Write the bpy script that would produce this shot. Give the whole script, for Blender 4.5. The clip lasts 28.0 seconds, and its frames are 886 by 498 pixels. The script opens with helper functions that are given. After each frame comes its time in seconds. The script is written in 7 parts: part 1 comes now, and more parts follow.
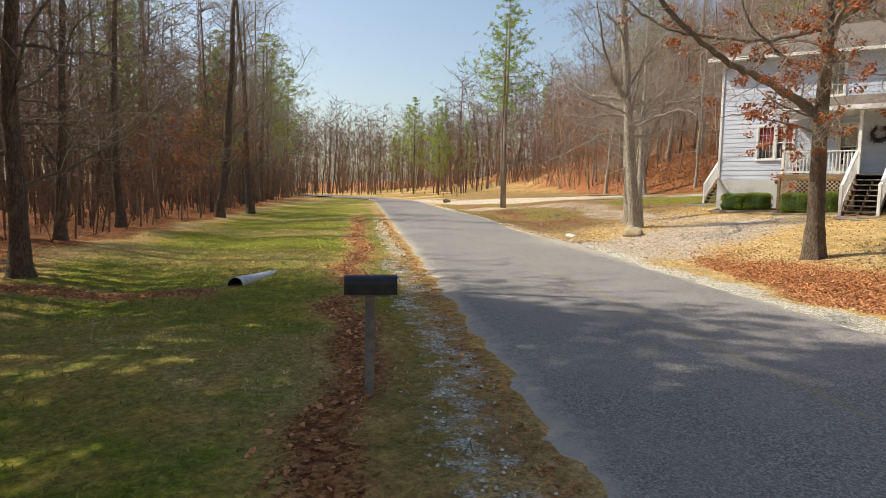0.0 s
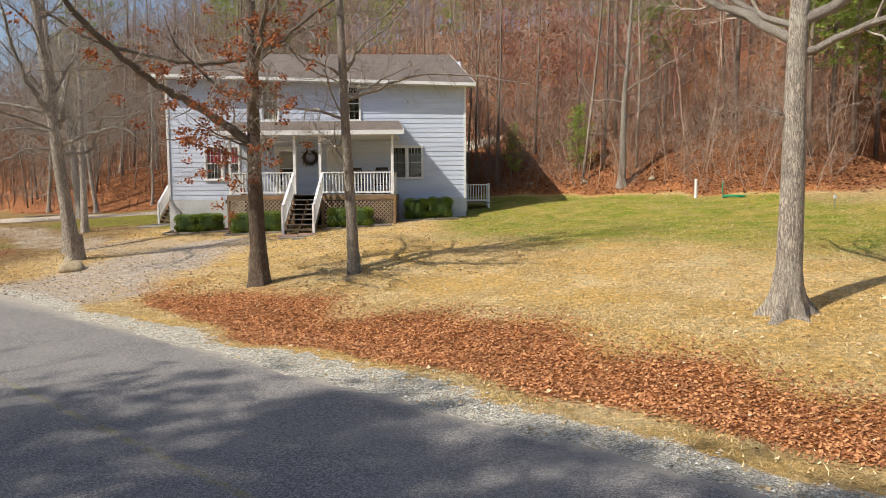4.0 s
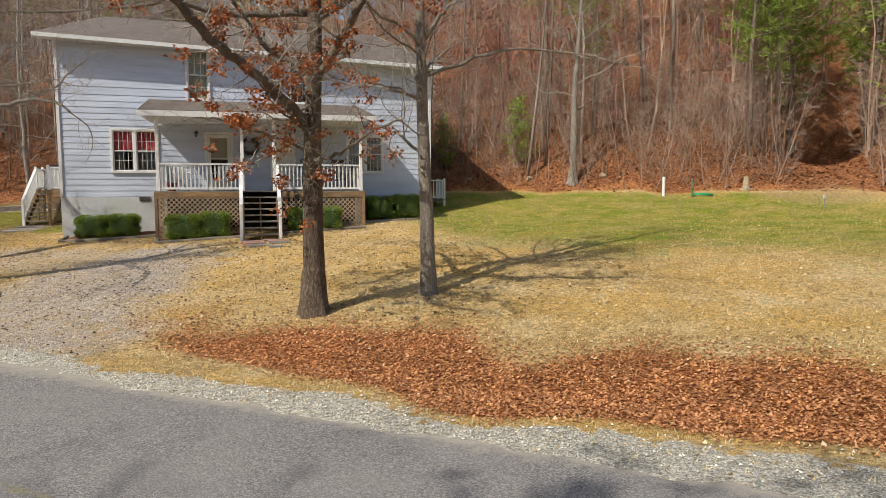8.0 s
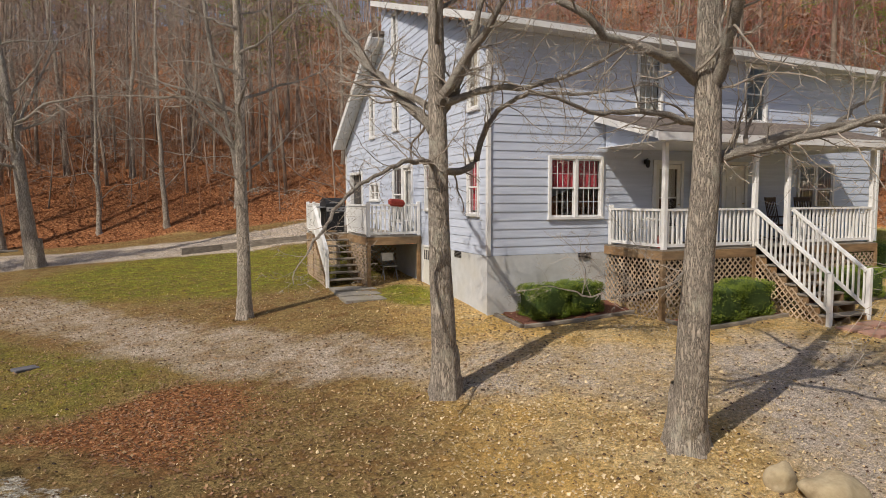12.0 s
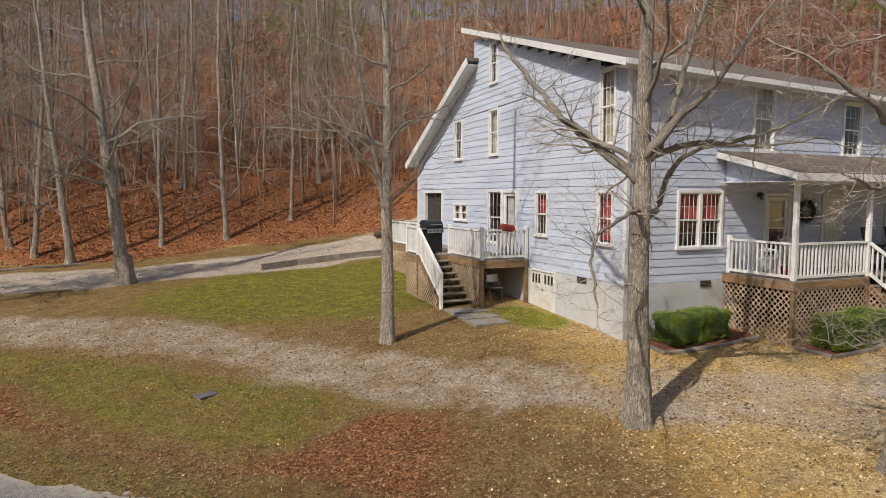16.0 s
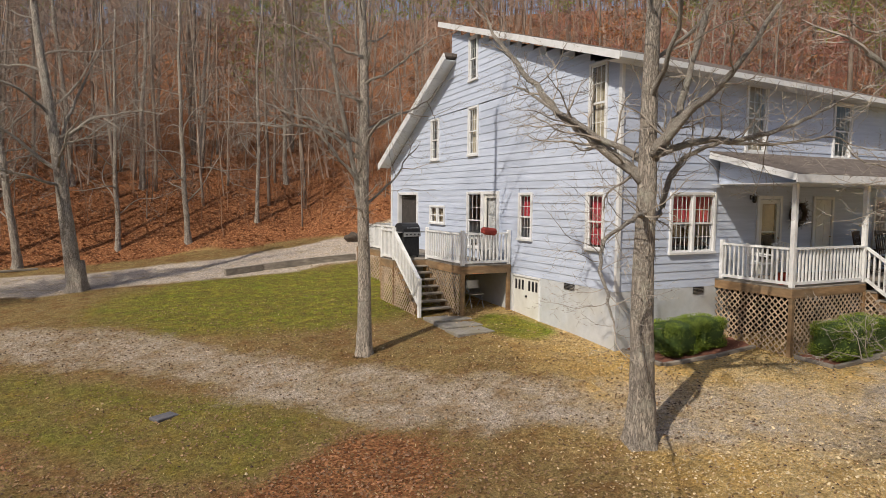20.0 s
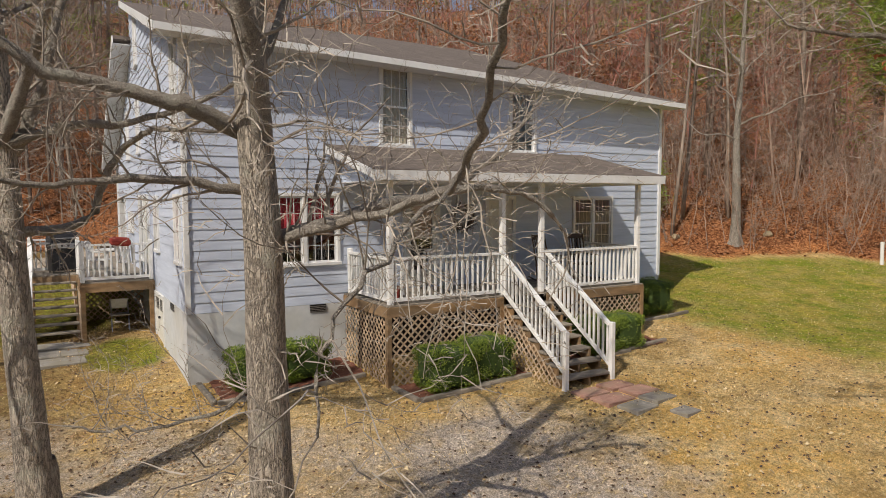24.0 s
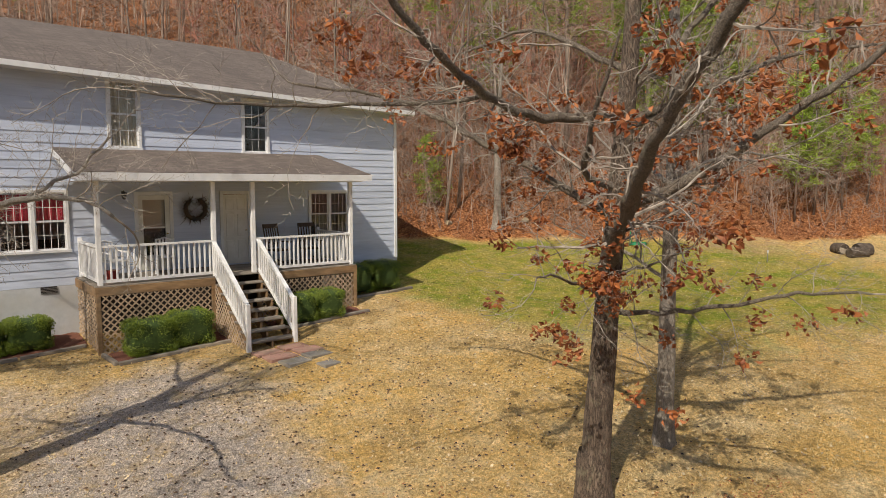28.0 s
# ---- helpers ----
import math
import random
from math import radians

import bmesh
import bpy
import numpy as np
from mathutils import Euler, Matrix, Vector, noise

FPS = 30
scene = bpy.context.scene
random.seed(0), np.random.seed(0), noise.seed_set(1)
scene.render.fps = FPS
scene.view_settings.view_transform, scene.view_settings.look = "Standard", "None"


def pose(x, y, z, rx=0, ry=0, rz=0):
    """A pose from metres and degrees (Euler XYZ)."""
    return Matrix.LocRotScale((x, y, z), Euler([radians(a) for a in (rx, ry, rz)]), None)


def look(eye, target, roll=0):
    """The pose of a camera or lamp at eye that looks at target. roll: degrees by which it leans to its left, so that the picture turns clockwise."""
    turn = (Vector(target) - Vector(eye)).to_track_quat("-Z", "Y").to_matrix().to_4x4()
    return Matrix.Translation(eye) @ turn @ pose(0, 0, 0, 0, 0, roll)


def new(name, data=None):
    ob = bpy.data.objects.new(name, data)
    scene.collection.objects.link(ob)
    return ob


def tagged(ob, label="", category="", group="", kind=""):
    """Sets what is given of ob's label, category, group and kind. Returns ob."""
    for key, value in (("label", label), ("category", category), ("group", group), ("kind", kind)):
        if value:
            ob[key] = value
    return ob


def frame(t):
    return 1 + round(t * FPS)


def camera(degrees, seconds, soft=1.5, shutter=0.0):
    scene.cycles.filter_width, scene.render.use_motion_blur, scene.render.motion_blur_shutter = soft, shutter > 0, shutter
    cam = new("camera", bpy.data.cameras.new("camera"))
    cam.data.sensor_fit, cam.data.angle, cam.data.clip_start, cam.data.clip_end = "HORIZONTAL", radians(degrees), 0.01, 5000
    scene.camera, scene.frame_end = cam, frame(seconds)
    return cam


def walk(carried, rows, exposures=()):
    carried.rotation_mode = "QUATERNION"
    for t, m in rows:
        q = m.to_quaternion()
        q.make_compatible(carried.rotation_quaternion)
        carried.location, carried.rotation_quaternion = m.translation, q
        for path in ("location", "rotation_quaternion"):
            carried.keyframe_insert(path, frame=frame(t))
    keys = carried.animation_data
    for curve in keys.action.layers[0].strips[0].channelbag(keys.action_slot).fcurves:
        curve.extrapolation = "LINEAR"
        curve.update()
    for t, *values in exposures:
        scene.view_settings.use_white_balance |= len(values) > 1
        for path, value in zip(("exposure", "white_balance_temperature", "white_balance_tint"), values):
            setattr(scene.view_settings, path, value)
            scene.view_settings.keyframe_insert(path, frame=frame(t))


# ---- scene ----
cam = camera(67.1, 28.0, soft=0.7)
PATH = [
    (0, (12.06, -31.1, 0.30), (10.693, -29.652, 0.114), 1.0),
    (0.5, (11.960, -31.170, 0.330), (10.549, -29.766, 0.133), 1.54),
    (1, (11.840, -31.060, 0.360), (10.704, -29.425, 0.171), 1.26),
    (1.5, (11.776, -30.852, 0.483), (11.290, -28.921, 0.298), 0.88),
    (2, (11.799, -30.273, 0.511), (11.524, -28.300, 0.331), 0.53),
    (2.5, (11.780, -30.487, 0.585), (11.535, -28.510, 0.410), 0.35),
    (3, (12.129, -30.422, 0.773), (11.897, -28.442, 0.613), 0.43),
    (3.5, (12.201, -29.926, 0.793), (11.997, -27.942, 0.641), 0.20),
    (5.5, (10.622, -28.644, 0.719), (11.387, -26.802, 0.574), -0.95),
    (6, (10.019, -28.075, 0.712), (10.629, -26.176, 0.567), -0.81),
    (6.5, (9.419, -27.472, 0.684), (9.962, -25.553, 0.538), -0.68),
    (7, (8.602, -26.867, 0.756), (9.125, -24.942, 0.605), -0.45),
    (7.5, (7.584, -26.310, 0.851), (8.123, -24.391, 0.692), -0.24),
    (8, (6.404, -25.609, 1.004), (6.940, -23.690, 0.832), -0.13),
    (8.5, (4.824, -24.811, 1.054), (5.390, -22.901, 0.876), 0.10),
    (9, (2.929, -23.758, 1.253), (3.530, -21.860, 1.062), 0.22),
    (9.5, (1.047, -22.315, 1.445), (1.692, -20.431, 1.254), 0.15),
    (10, (-0.776, -20.772, 1.647), (-0.103, -18.898, 1.459), -0.04),
    (10.5, (-2.521, -19.229, 1.601), (-1.812, -17.367, 1.435), -0.34),
    (11, (-4.134, -17.36, 1.789), (-3.392, -15.51, 1.63), -0.2),
    (11.5, (-5.6, -15.767, 2.027), (-4.835, -13.926, 1.867), -0.2),
    (12, (-6.698, -14.031, 2.201), (-5.962, -12.178, 2.049), -0.2),
    (12.5, (-7.27, -12.959, 2.39), (-6.512, -11.114, 2.239), 0.3),
    (13, (-7.897, -12.695, 2.407), (-7.119, -10.858, 2.258), 0.2),
    (13.5, (-8.676, -12.971, 2.325), (-7.892, -11.137, 2.176), 0.2),
    (15.5, (-10.721, -13.371, 2.798), (-9.921, -11.545, 2.638), 0.2),
    (16, (-10.71, -13.208, 3.012), (-9.908, -11.383, 2.855), 0.3),
    (16.5, (-10.657, -13.095, 3.114), (-9.855, -11.269, 2.96), 0.4),
    (17, (-10.853, -12.915, 3.079), (-10.056, -11.086, 2.927), 0.7),
    (17.5, (-11.292, -12.757, 3.137), (-10.488, -10.933, 2.979), 0.5),
    (18, (-11.646, -12.555, 3.131), (-10.821, -10.741, 2.97), 0.5),
    (18.5, (-11.818, -12.29, 3.1), (-10.934, -10.504, 2.938), 0.5),
    (19, (-11.734, -12.033, 3.07), (-10.828, -10.257, 2.911), 0.5),
    (19.5, (-11.283, -11.914, 3.04), (-10.376, -10.138, 2.887), 0.5),
    (20, (-10.579, -12.027, 2.975), (-9.684, -10.244, 2.827), 0.5),
    (20.5, (-9.772, -12.123, 2.994), (-8.886, -10.336, 2.845), 0.4),
    (22.5, (-5.781, -12.711, 3.049), (-4.895, -10.924, 2.906), 0.2),
    (23, (-4.343, -13.01, 3.072), (-3.48, -11.212, 2.93), 0.3),
    (23.5, (-3.072, -13.41, 3.023), (-2.223, -11.605, 2.885), 0.3),
    (24, (-2.249, -13.544, 2.999), (-1.235, -11.826, 2.86), -0.2),
    (24.5, (-2.057, -13.577, 2.991), (-0.944, -11.92, 2.852), -0.5),
    (25, (-1.997, -13.569, 2.964), (-0.836, -11.946, 2.825), -0.6),
    (25.5, (-1.897, -13.503, 2.921), (-0.689, -11.915, 2.781), -0.6),
    (26, (-1.604, -13.677, 2.873), (-0.335, -12.137, 2.734), -0.8),
    (26.5, (-1.271, -14.276, 3.041), (0.014, -12.752, 2.882), -0.62),
    (27, (-0.964, -15.367, 3.174), (0.319, -13.843, 2.997), -0.46),
    (27.5, (-0.562, -16.780, 3.224), (0.703, -15.242, 3.041), -0.45),
    (28, (-0.135, -18.659, 3.305), (1.125, -17.117, 3.115), -0.07),
]
EXPOSURE = ((0.0, 0.36, 6850, 8), (1.0, 0.42, 6650, 8), (2.0, 0.18, 6500, 10), (3.0, 0.14, 6450, 10), (6.0, 0.09, 6450, 8), (9.0, -0.17, 6450, 9), (11.0, -0.27, 6620, 11), (13.0, -0.39, 6620, 12), (16.0, -0.37, 6540, 11), (20.0, -0.36, 6540, 11),
            (24.0, -0.35, 6600, 11), (28.0, -0.25, 6720, 11))
walk(cam, [(t, look(e, g, r)) for t, e, g, r in PATH], EXPOSURE)

# ---- world and light ----
SUN_AZ, SUN_EL = radians(27.0), radians(45.5)      # the way the light travels over ground, its height
world = bpy.data.worlds.new("world")
scene.world = world
world.use_nodes = True
wn = world.node_tree.nodes
sky = wn.new("ShaderNodeTexSky")
sky.sky_type, sky.sun_disc, sky.sun_elevation = "NISHITA", False, SUN_EL
sky.sun_rotation = radians(270.0) - SUN_AZ
sky.air_density, sky.dust_density, sky.ozone_density = 1.0, 2.0, 1.0
world.node_tree.links.new(sky.outputs[0], wn["Background"].inputs[0])
wn["Background"].inputs[1].default_value = 0.128
sun = new("sun", bpy.data.lights.new("sun", "SUN"))
sun.data.energy, sun.data.angle, sun.data.color = 5.0, radians(0.55), (1.0, 0.92, 0.79)
sun.matrix_world = look((0, 0, 40), (math.cos(SUN_AZ), math.sin(SUN_AZ), 40 - math.tan(SUN_EL)))


# ---- the lie of the land ----
NX, NY = 0.639, 0.769            # across the road, towards the house
DX, DY = -0.769, 0.639           # along the road, away
PROFILE = ((-90, -1.3), (-26, -1.62), (-21, -1.92), (-18.5, -1.70), (-15, -1.56), (-14.8, -1.56), (-9.4, -1.56), (-8.6, -1.60), (-7.4, -1.62),
           (-6.2, -1.42), (-5, -1.27), (-3.3, -1.03), (-1.3, -0.67), (0, -0.55), (8.3, 0.05), (13.4, 0.8), (17, 1.4), (20, 1.7))
PS, PZ = [p[0] for p in PROFILE], [p[1] for p in PROFILE]


TRAIL = ((27, -6), (31, -1), (37, 5), (50, 14))   # a track that climbs through a cut in the hill


def hill_d(x, y):
    s = NX * x + NY * y
    return np.maximum(s - 15.0, np.minimum(y - 21.0, s - 6.0))


def height(x, y):
    """The ground's height; takes arrays."""
    x, y = np.asarray(x, float), np.asarray(y, float)
    s = NX * x + NY * y
    u = DX * x + DY * y
    z = np.interp(s, PS, PZ)
    d = np.maximum(hill_d(x, y), 0.0)
    far = np.clip(1.0 - np.maximum(u - 70.0, 0) / 120.0, 0.2, 1.0)
    z = z + far * (22.0 * (1 - np.exp(-d / 52.0)) + 0.25 * np.sin(d * 0.35) * np.minimum(d / 6, 1))
    z = z + far * 0.2 * np.maximum(np.minimum(d, 90.0) - 10.0, 0.0) * np.clip(d / 30.0, 0, 1)
    cut_d = np.full(np.shape(x), 1e9)
    for (ax, ay), (bx, by) in zip(TRAIL, TRAIL[1:]):
        k = np.clip(((x - ax) * (bx - ax) + (y - ay) * (by - ay)) / ((bx - ax) ** 2 + (by - ay) ** 2), 0, 1)
        cut_d = np.minimum(cut_d, np.hypot(x - ax - k * (bx - ax), y - ay - k * (by - ay)))
    z = z - 0.36 * np.minimum(d, 14.0) * np.exp(-(cut_d / 3.2) ** 2)
    z = z + 0.2 * np.exp(-((x + 0.6) ** 2 + (y + 6.7) ** 2) / 7.0)          # the rise that the driveway tree stands on
    z = z + np.where(np.abs(s + 12.1) > 2.9, 0.02 * np.sin(x * 1.7 + 0.8 * y) * np.sin(y * 1.3 - 0.5 * x) + 0.04 * np.sin(0.31 * x + 1.0) * np.sin(0.37 * y), 0)
    return z


def gz(x, y):
    return float(height(x, y))


# ---- materials ----
def mat(name):
    m = bpy.data.materials.new(name)
    m.use_nodes = True
    return m, m.node_tree.nodes, m.node_tree.links, m.node_tree.nodes["Principled BSDF"]


def noise_node(n, l, scale, detail=4, coord=None, rough=0.55):
    t = n.new("ShaderNodeTexNoise")
    t.inputs["Scale"].default_value, t.inputs["Detail"].default_value, t.inputs["Roughness"].default_value = scale, detail, rough
    if coord is not None:
        l.new(coord, t.inputs["Vector"])
    return t


def ramp(n, l, fac, stops):
    r = n.new("ShaderNodeValToRGB")
    e = r.color_ramp.elements
    while len(e) < len(stops):
        e.new(0.5)
    for k, (p, c) in enumerate(stops):
        e[k].position, e[k].color = p, (*c, 1) if len(c) == 3 else c
    l.new(fac, r.inputs[0])
    return r.outputs[0]


def grey(v):
    return (v, v, v)


def mix(n, l, fac, a, b, blend="MIX"):
    m = n.new("ShaderNodeMix")
    m.data_type, m.blend_type = "RGBA", blend
    for sock, v in ((m.inputs["Factor"], fac), (m.inputs[6], a), (m.inputs[7], b)):
        if isinstance(v, bpy.types.NodeSocket):
            l.new(v, sock)
        elif isinstance(v, (int, float)):
            sock.default_value = v
        else:
            sock.default_value = (*v, 1)
    return m.outputs[2]


def calc(n, l, op, a, b=0.0):
    m = n.new("ShaderNodeMath")
    m.operation = op
    for sock, v in ((m.inputs[0], a), (m.inputs[1], b)):
        if isinstance(v, bpy.types.NodeSocket):
            l.new(v, sock)
        else:
            sock.default_value = v
    return m.outputs[0]


def bump(n, l, b, height_sock, strength, dist):
    k = n.new("ShaderNodeBump")
    k.inputs["Strength"].default_value, k.inputs["Distance"].default_value = strength, dist
    l.new(height_sock, k.inputs["Height"])
    l.new(k.outputs[0], b.inputs["Normal"])
    return k


def surface(name, dark, light, scale=8.0, rough=0.7, bump_s=0.3, bump_d=0.01, stretch=(1, 1, 1), stain=None, stain_scale=1.2, per_object=0.0, metal=0.0, obj=False):
    """A worn surface: grain between two colours, stains at a larger scale, fine relief."""
    m, n, l, b = mat(name)
    tc = n.new("ShaderNodeTexCoord")
    mp = n.new("ShaderNodeMapping")
    mp.inputs["Scale"].default_value = stretch
    if obj:
        l.new(tc.outputs["Object"], mp.inputs[0])
    else:
        l.new(n.new("ShaderNodeNewGeometry").outputs["Position"], mp.inputs[0])
    g = noise_node(n, l, scale, 6, mp.outputs[0], 0.65)
    col = ramp(n, l, g.outputs[0], ((0.3, dark), (0.7, light)))
    if stain:
        st = noise_node(n, l, stain_scale, 4, mp.outputs[0])
        f = ramp(n, l, st.outputs[0], ((0.45, grey(0)), (0.72, grey(0.75))))
        col = mix(n, l, f, col, stain)
    if per_object:
        oi = n.new("ShaderNodeObjectInfo")
        f = calc(n, l, "MULTIPLY_ADD", oi.outputs["Random"], per_object)
        n[f.node.name].inputs[2].default_value = 1.0 - per_object / 2
        v = n.new("ShaderNodeHueSaturation")
        l.new(f, v.inputs["Value"])
        l.new(col, v.inputs["Color"])
        col = v.outputs[0]
    l.new(col, b.inputs["Base Color"])
    b.inputs["Roughness"].default_value, b.inputs["Metallic"].default_value = rough, metal
    bump(n, l, b, g.outputs[0], bump_s, bump_d)
    return m


def bark(name, dark, light, lichen, rise=0.2, cells=15.0):
    """Furrowed bark: broken ridges that run up the stem, pale lichen patches; rise stretches the ridges."""
    m, n, l, b = mat(name)
    pos = n.new("ShaderNodeNewGeometry").outputs["Position"]
    mp = n.new("ShaderNodeMapping")
    mp.inputs["Scale"].default_value = (1, 1, rise)
    l.new(pos, mp.inputs[0])
    wob = noise_node(n, l, 13, 4, mp.outputs[0])
    wv = mix(n, l, 0.16, mp.outputs[0], wob.outputs["Color"], "LINEAR_LIGHT")
    furrows = []
    for scale, wide in ((cells, 0.3), (cells * 2.1, 0.45)):
        w = n.new("ShaderNodeTexVoronoi")
        w.feature, w.inputs["Scale"].default_value = "DISTANCE_TO_EDGE", scale
        l.new(wv, w.inputs["Vector"])
        furrows.append(ramp(n, l, w.outputs["Distance"], ((0.0, grey(0.0)), (wide, grey(1)))))
    furrow = calc(n, l, "ADD", calc(n, l, "MULTIPLY", furrows[0], 0.6), calc(n, l, "MULTIPLY", furrows[1], 0.4))
    fine = noise_node(n, l, 55, 5, pos, 0.75)
    big = noise_node(n, l, 1.6, 4, pos, 0.6)
    col = mix(n, l, ramp(n, l, furrow, ((0.12, grey(0)), (0.62, grey(1)))), dark, light)
    col = mix(n, l, ramp(n, l, fine.outputs[0], ((0.35, grey(0)), (0.7, grey(0.55)))), col, tuple(c * 1.3 for c in light))
    col = mix(n, l, ramp(n, l, big.outputs[0], ((0.4, grey(0)), (0.65, grey(0.4)))), col, tuple(c * 0.55 for c in light))
    li = noise_node(n, l, 3.0, 5, pos, 0.7)
    col = mix(n, l, ramp(n, l, li.outputs[0], ((0.55, grey(0)), (0.7, grey(0.65)))), col, lichen)
    l.new(col, b.inputs["Base Color"])
    b.inputs["Roughness"].default_value = 0.92
    hgt = calc(n, l, "ADD", furrow, calc(n, l, "MULTIPLY", fine.outputs[0], 0.35))
    bump(n, l, b, hgt, 1.0, 0.03)
    return m


def leafy(name, a, c, rough=0.6, trans=0.25):
    """Leaves that vary from one to the next."""
    m, n, l, b = mat(name)
    g = n.new("ShaderNodeNewGeometry")
    col = ramp(n, l, g.outputs["Random Per Island"], ((0.0, a), (1.0, c)))
    big = noise_node(n, l, 1.3, 3, g.outputs["Position"])
    hs = n.new("ShaderNodeHueSaturation")
    l.new(col, hs.inputs["Color"])
    l.new(calc(n, l, "ADD", big.outputs[0], 0.5), hs.inputs["Value"])
    l.new(hs.outputs[0], b.inputs["Base Color"])
    b.inputs["Roughness"].default_value = rough
    tr = n.new("ShaderNodeBsdfTranslucent")
    l.new(hs.outputs[0], tr.inputs[0])
    ms = n.new("ShaderNodeMixShader")
    ms.inputs[0].default_value = trans
    l.new(b.outputs[0], ms.inputs[1])
    l.new(tr.outputs[0], ms.inputs[2])
    l.new(ms.outputs[0], n["Material Output"].inputs[0])
    return m


def shingles():
    """Worn asphalt shingles laid in courses across a slope, with dark streaks."""
    m, n, l, b = mat("shingle")
    pos = n.new("ShaderNodeNewGeometry").outputs["Position"]
    t = n.new("ShaderNodeTexBrick")
    t.inputs["Scale"].default_value, t.inputs["Brick Width"].default_value, t.inputs["Row Height"].default_value = 1.0, 0.31, 0.135
    t.inputs["Mortar Size"].default_value, t.inputs["Mortar Smooth"].default_value, t.inputs["Bias"].default_value = 0.011, 0.4, -0.1
    for key, c in (("Color1", (0.10, 0.078, 0.066)), ("Color2", (0.185, 0.148, 0.125)), ("Mortar", (0.045, 0.036, 0.031))):
        t.inputs[key].default_value = (*c, 1)
    l.new(pos, t.inputs["Vector"])
    grit = noise_node(n, l, 40, 4, pos, 0.75)
    col = mix(n, l, ramp(n, l, grit.outputs[0], ((0.35, grey(0)), (0.7, grey(0.5)))), t.outputs["Color"], (0.22, 0.185, 0.16))
    mp = n.new("ShaderNodeMapping")
    mp.inputs["Scale"].default_value = (2.2, 0.25, 0.25)
    l.new(pos, mp.inputs[0])
    streak = noise_node(n, l, 1.0, 5, mp.outputs[0], 0.65)
    col = mix(n, l, ramp(n, l, streak.outputs[0], ((0.45, grey(0)), (0.65, grey(0.5)))), col, (0.085, 0.07, 0.06))
    l.new(col, b.inputs["Base Color"])
    b.inputs["Roughness"].default_value = 0.95
    bump(n, l, b, t.outputs["Fac"], -0.6, 0.012)
    return m


BARK = bark("bark_oak", (0.04, 0.031, 0.024), (0.60, 0.52, 0.435), (0.60, 0.58, 0.48))
LIMB_BARK = bark("bark_limb", (0.20, 0.17, 0.14), (0.55, 0.49, 0.42), (0.66, 0.65, 0.55), 1.0, 20.0)
LIMB_DARK = bark("bark_dark_limb", (0.085, 0.067, 0.052), (0.35, 0.29, 0.225), (0.40, 0.38, 0.27), 1.0, 20.0)
BARK_DARK = bark("bark_dark", (0.02, 0.015, 0.011), (0.23, 0.17, 0.125), (0.36, 0.34, 0.22))
BARK_PALE = bark("bark_pale", (0.14, 0.118, 0.095), (0.43, 0.38, 0.32), (0.36, 0.36, 0.32))
TWIG = surface("twig", (0.11, 0.09, 0.072), (0.50, 0.44, 0.37), 5, 0.9, 0.2)
WOODS_BARK = surface("woods_bark", (0.085, 0.062, 0.048), (0.40, 0.32, 0.255), 3.0, 0.95, 0.5, 0.02, (1, 1, 0.2), per_object=0.7)
WOODS_TWIG = surface("woods_twig", (0.12, 0.076, 0.056), (0.43, 0.305, 0.23), 1.4, 0.95, 0.0, per_object=0.5)
DEAD_LEAF = leafy("dead_leaf", (0.19, 0.05, 0.018), (0.52, 0.19, 0.06))
BEECH_LEAF = leafy("beech_leaf", (0.22, 0.08, 0.03), (0.40, 0.19, 0.08))
NEEDLE = leafy("pine_needle", (0.14, 0.22, 0.03), (0.37, 0.46, 0.075), 0.55, 0.35)
NEEDLE_BRIGHT = leafy("young_pine_needle", (0.22, 0.33, 0.03), (0.42, 0.55, 0.09), 0.5, 0.4)
BUSH_LEAF = leafy("box_leaf", (0.07, 0.12, 0.008), (0.26, 0.33, 0.028), 0.5, 0.25)
# very dark green that paints the shade between a shrub's leaves
BUSH_SHADE_CORE = surface("bush_shade_core", (0.02, 0.04, 0.006), (0.05, 0.09, 0.014), 20, 0.9, 0.2)
SIDING = surface("siding_paint", (0.46, 0.515, 0.635), (0.585, 0.64, 0.755), 3.0, 0.55, 0.12, 0.004, (0.4, 0.4, 5), (0.41, 0.46, 0.56), 0.9, 0.06)
TRIM = surface("white_trim", (0.66, 0.67, 0.68), (0.76, 0.76, 0.76), 6, 0.45, 0.1, 0.003, stain=(0.62, 0.62, 0.60), stain_scale=2.5)
RAIL_WHITE = surface("white_rail_paint", (0.74, 0.74, 0.74), (0.84, 0.84, 0.83), 9, 0.4, 0.1, 0.003, stain=(0.66, 0.66, 0.63), stain_scale=4)
SOFFIT = surface("soffit", (0.55, 0.56, 0.58), (0.64, 0.65, 0.66), 4, 0.7, 0.1)
CONCRETE = surface("painted_block", (0.46, 0.48, 0.50), (0.58, 0.59, 0.60), 5, 0.85, 0.35, 0.006, stain=(0.47, 0.46, 0.42), stain_scale=1.1)
SHINGLE = shingles()
DECK_WOOD = surface("deck_wood", (0.17, 0.095, 0.042), (0.40, 0.25, 0.125), 9, 0.8, 0.3, 0.004, (0.25, 0.25, 1), (0.16, 0.13, 0.09), 2.0, 0.3)
GREY_WOOD = surface("grey_wood", (0.15, 0.13, 0.105), (0.33, 0.29, 0.24), 12, 0.85, 0.4, 0.005, (0.3, 1, 1), (0.13, 0.11, 0.09), 2.0, 0.3)
# near-black colour that stands in for shade in unlit hollows
PAINTED_SHADE = surface("painted_shade", (0.03, 0.027, 0.024), (0.06, 0.05, 0.045), 4, 0.95, 0.2)


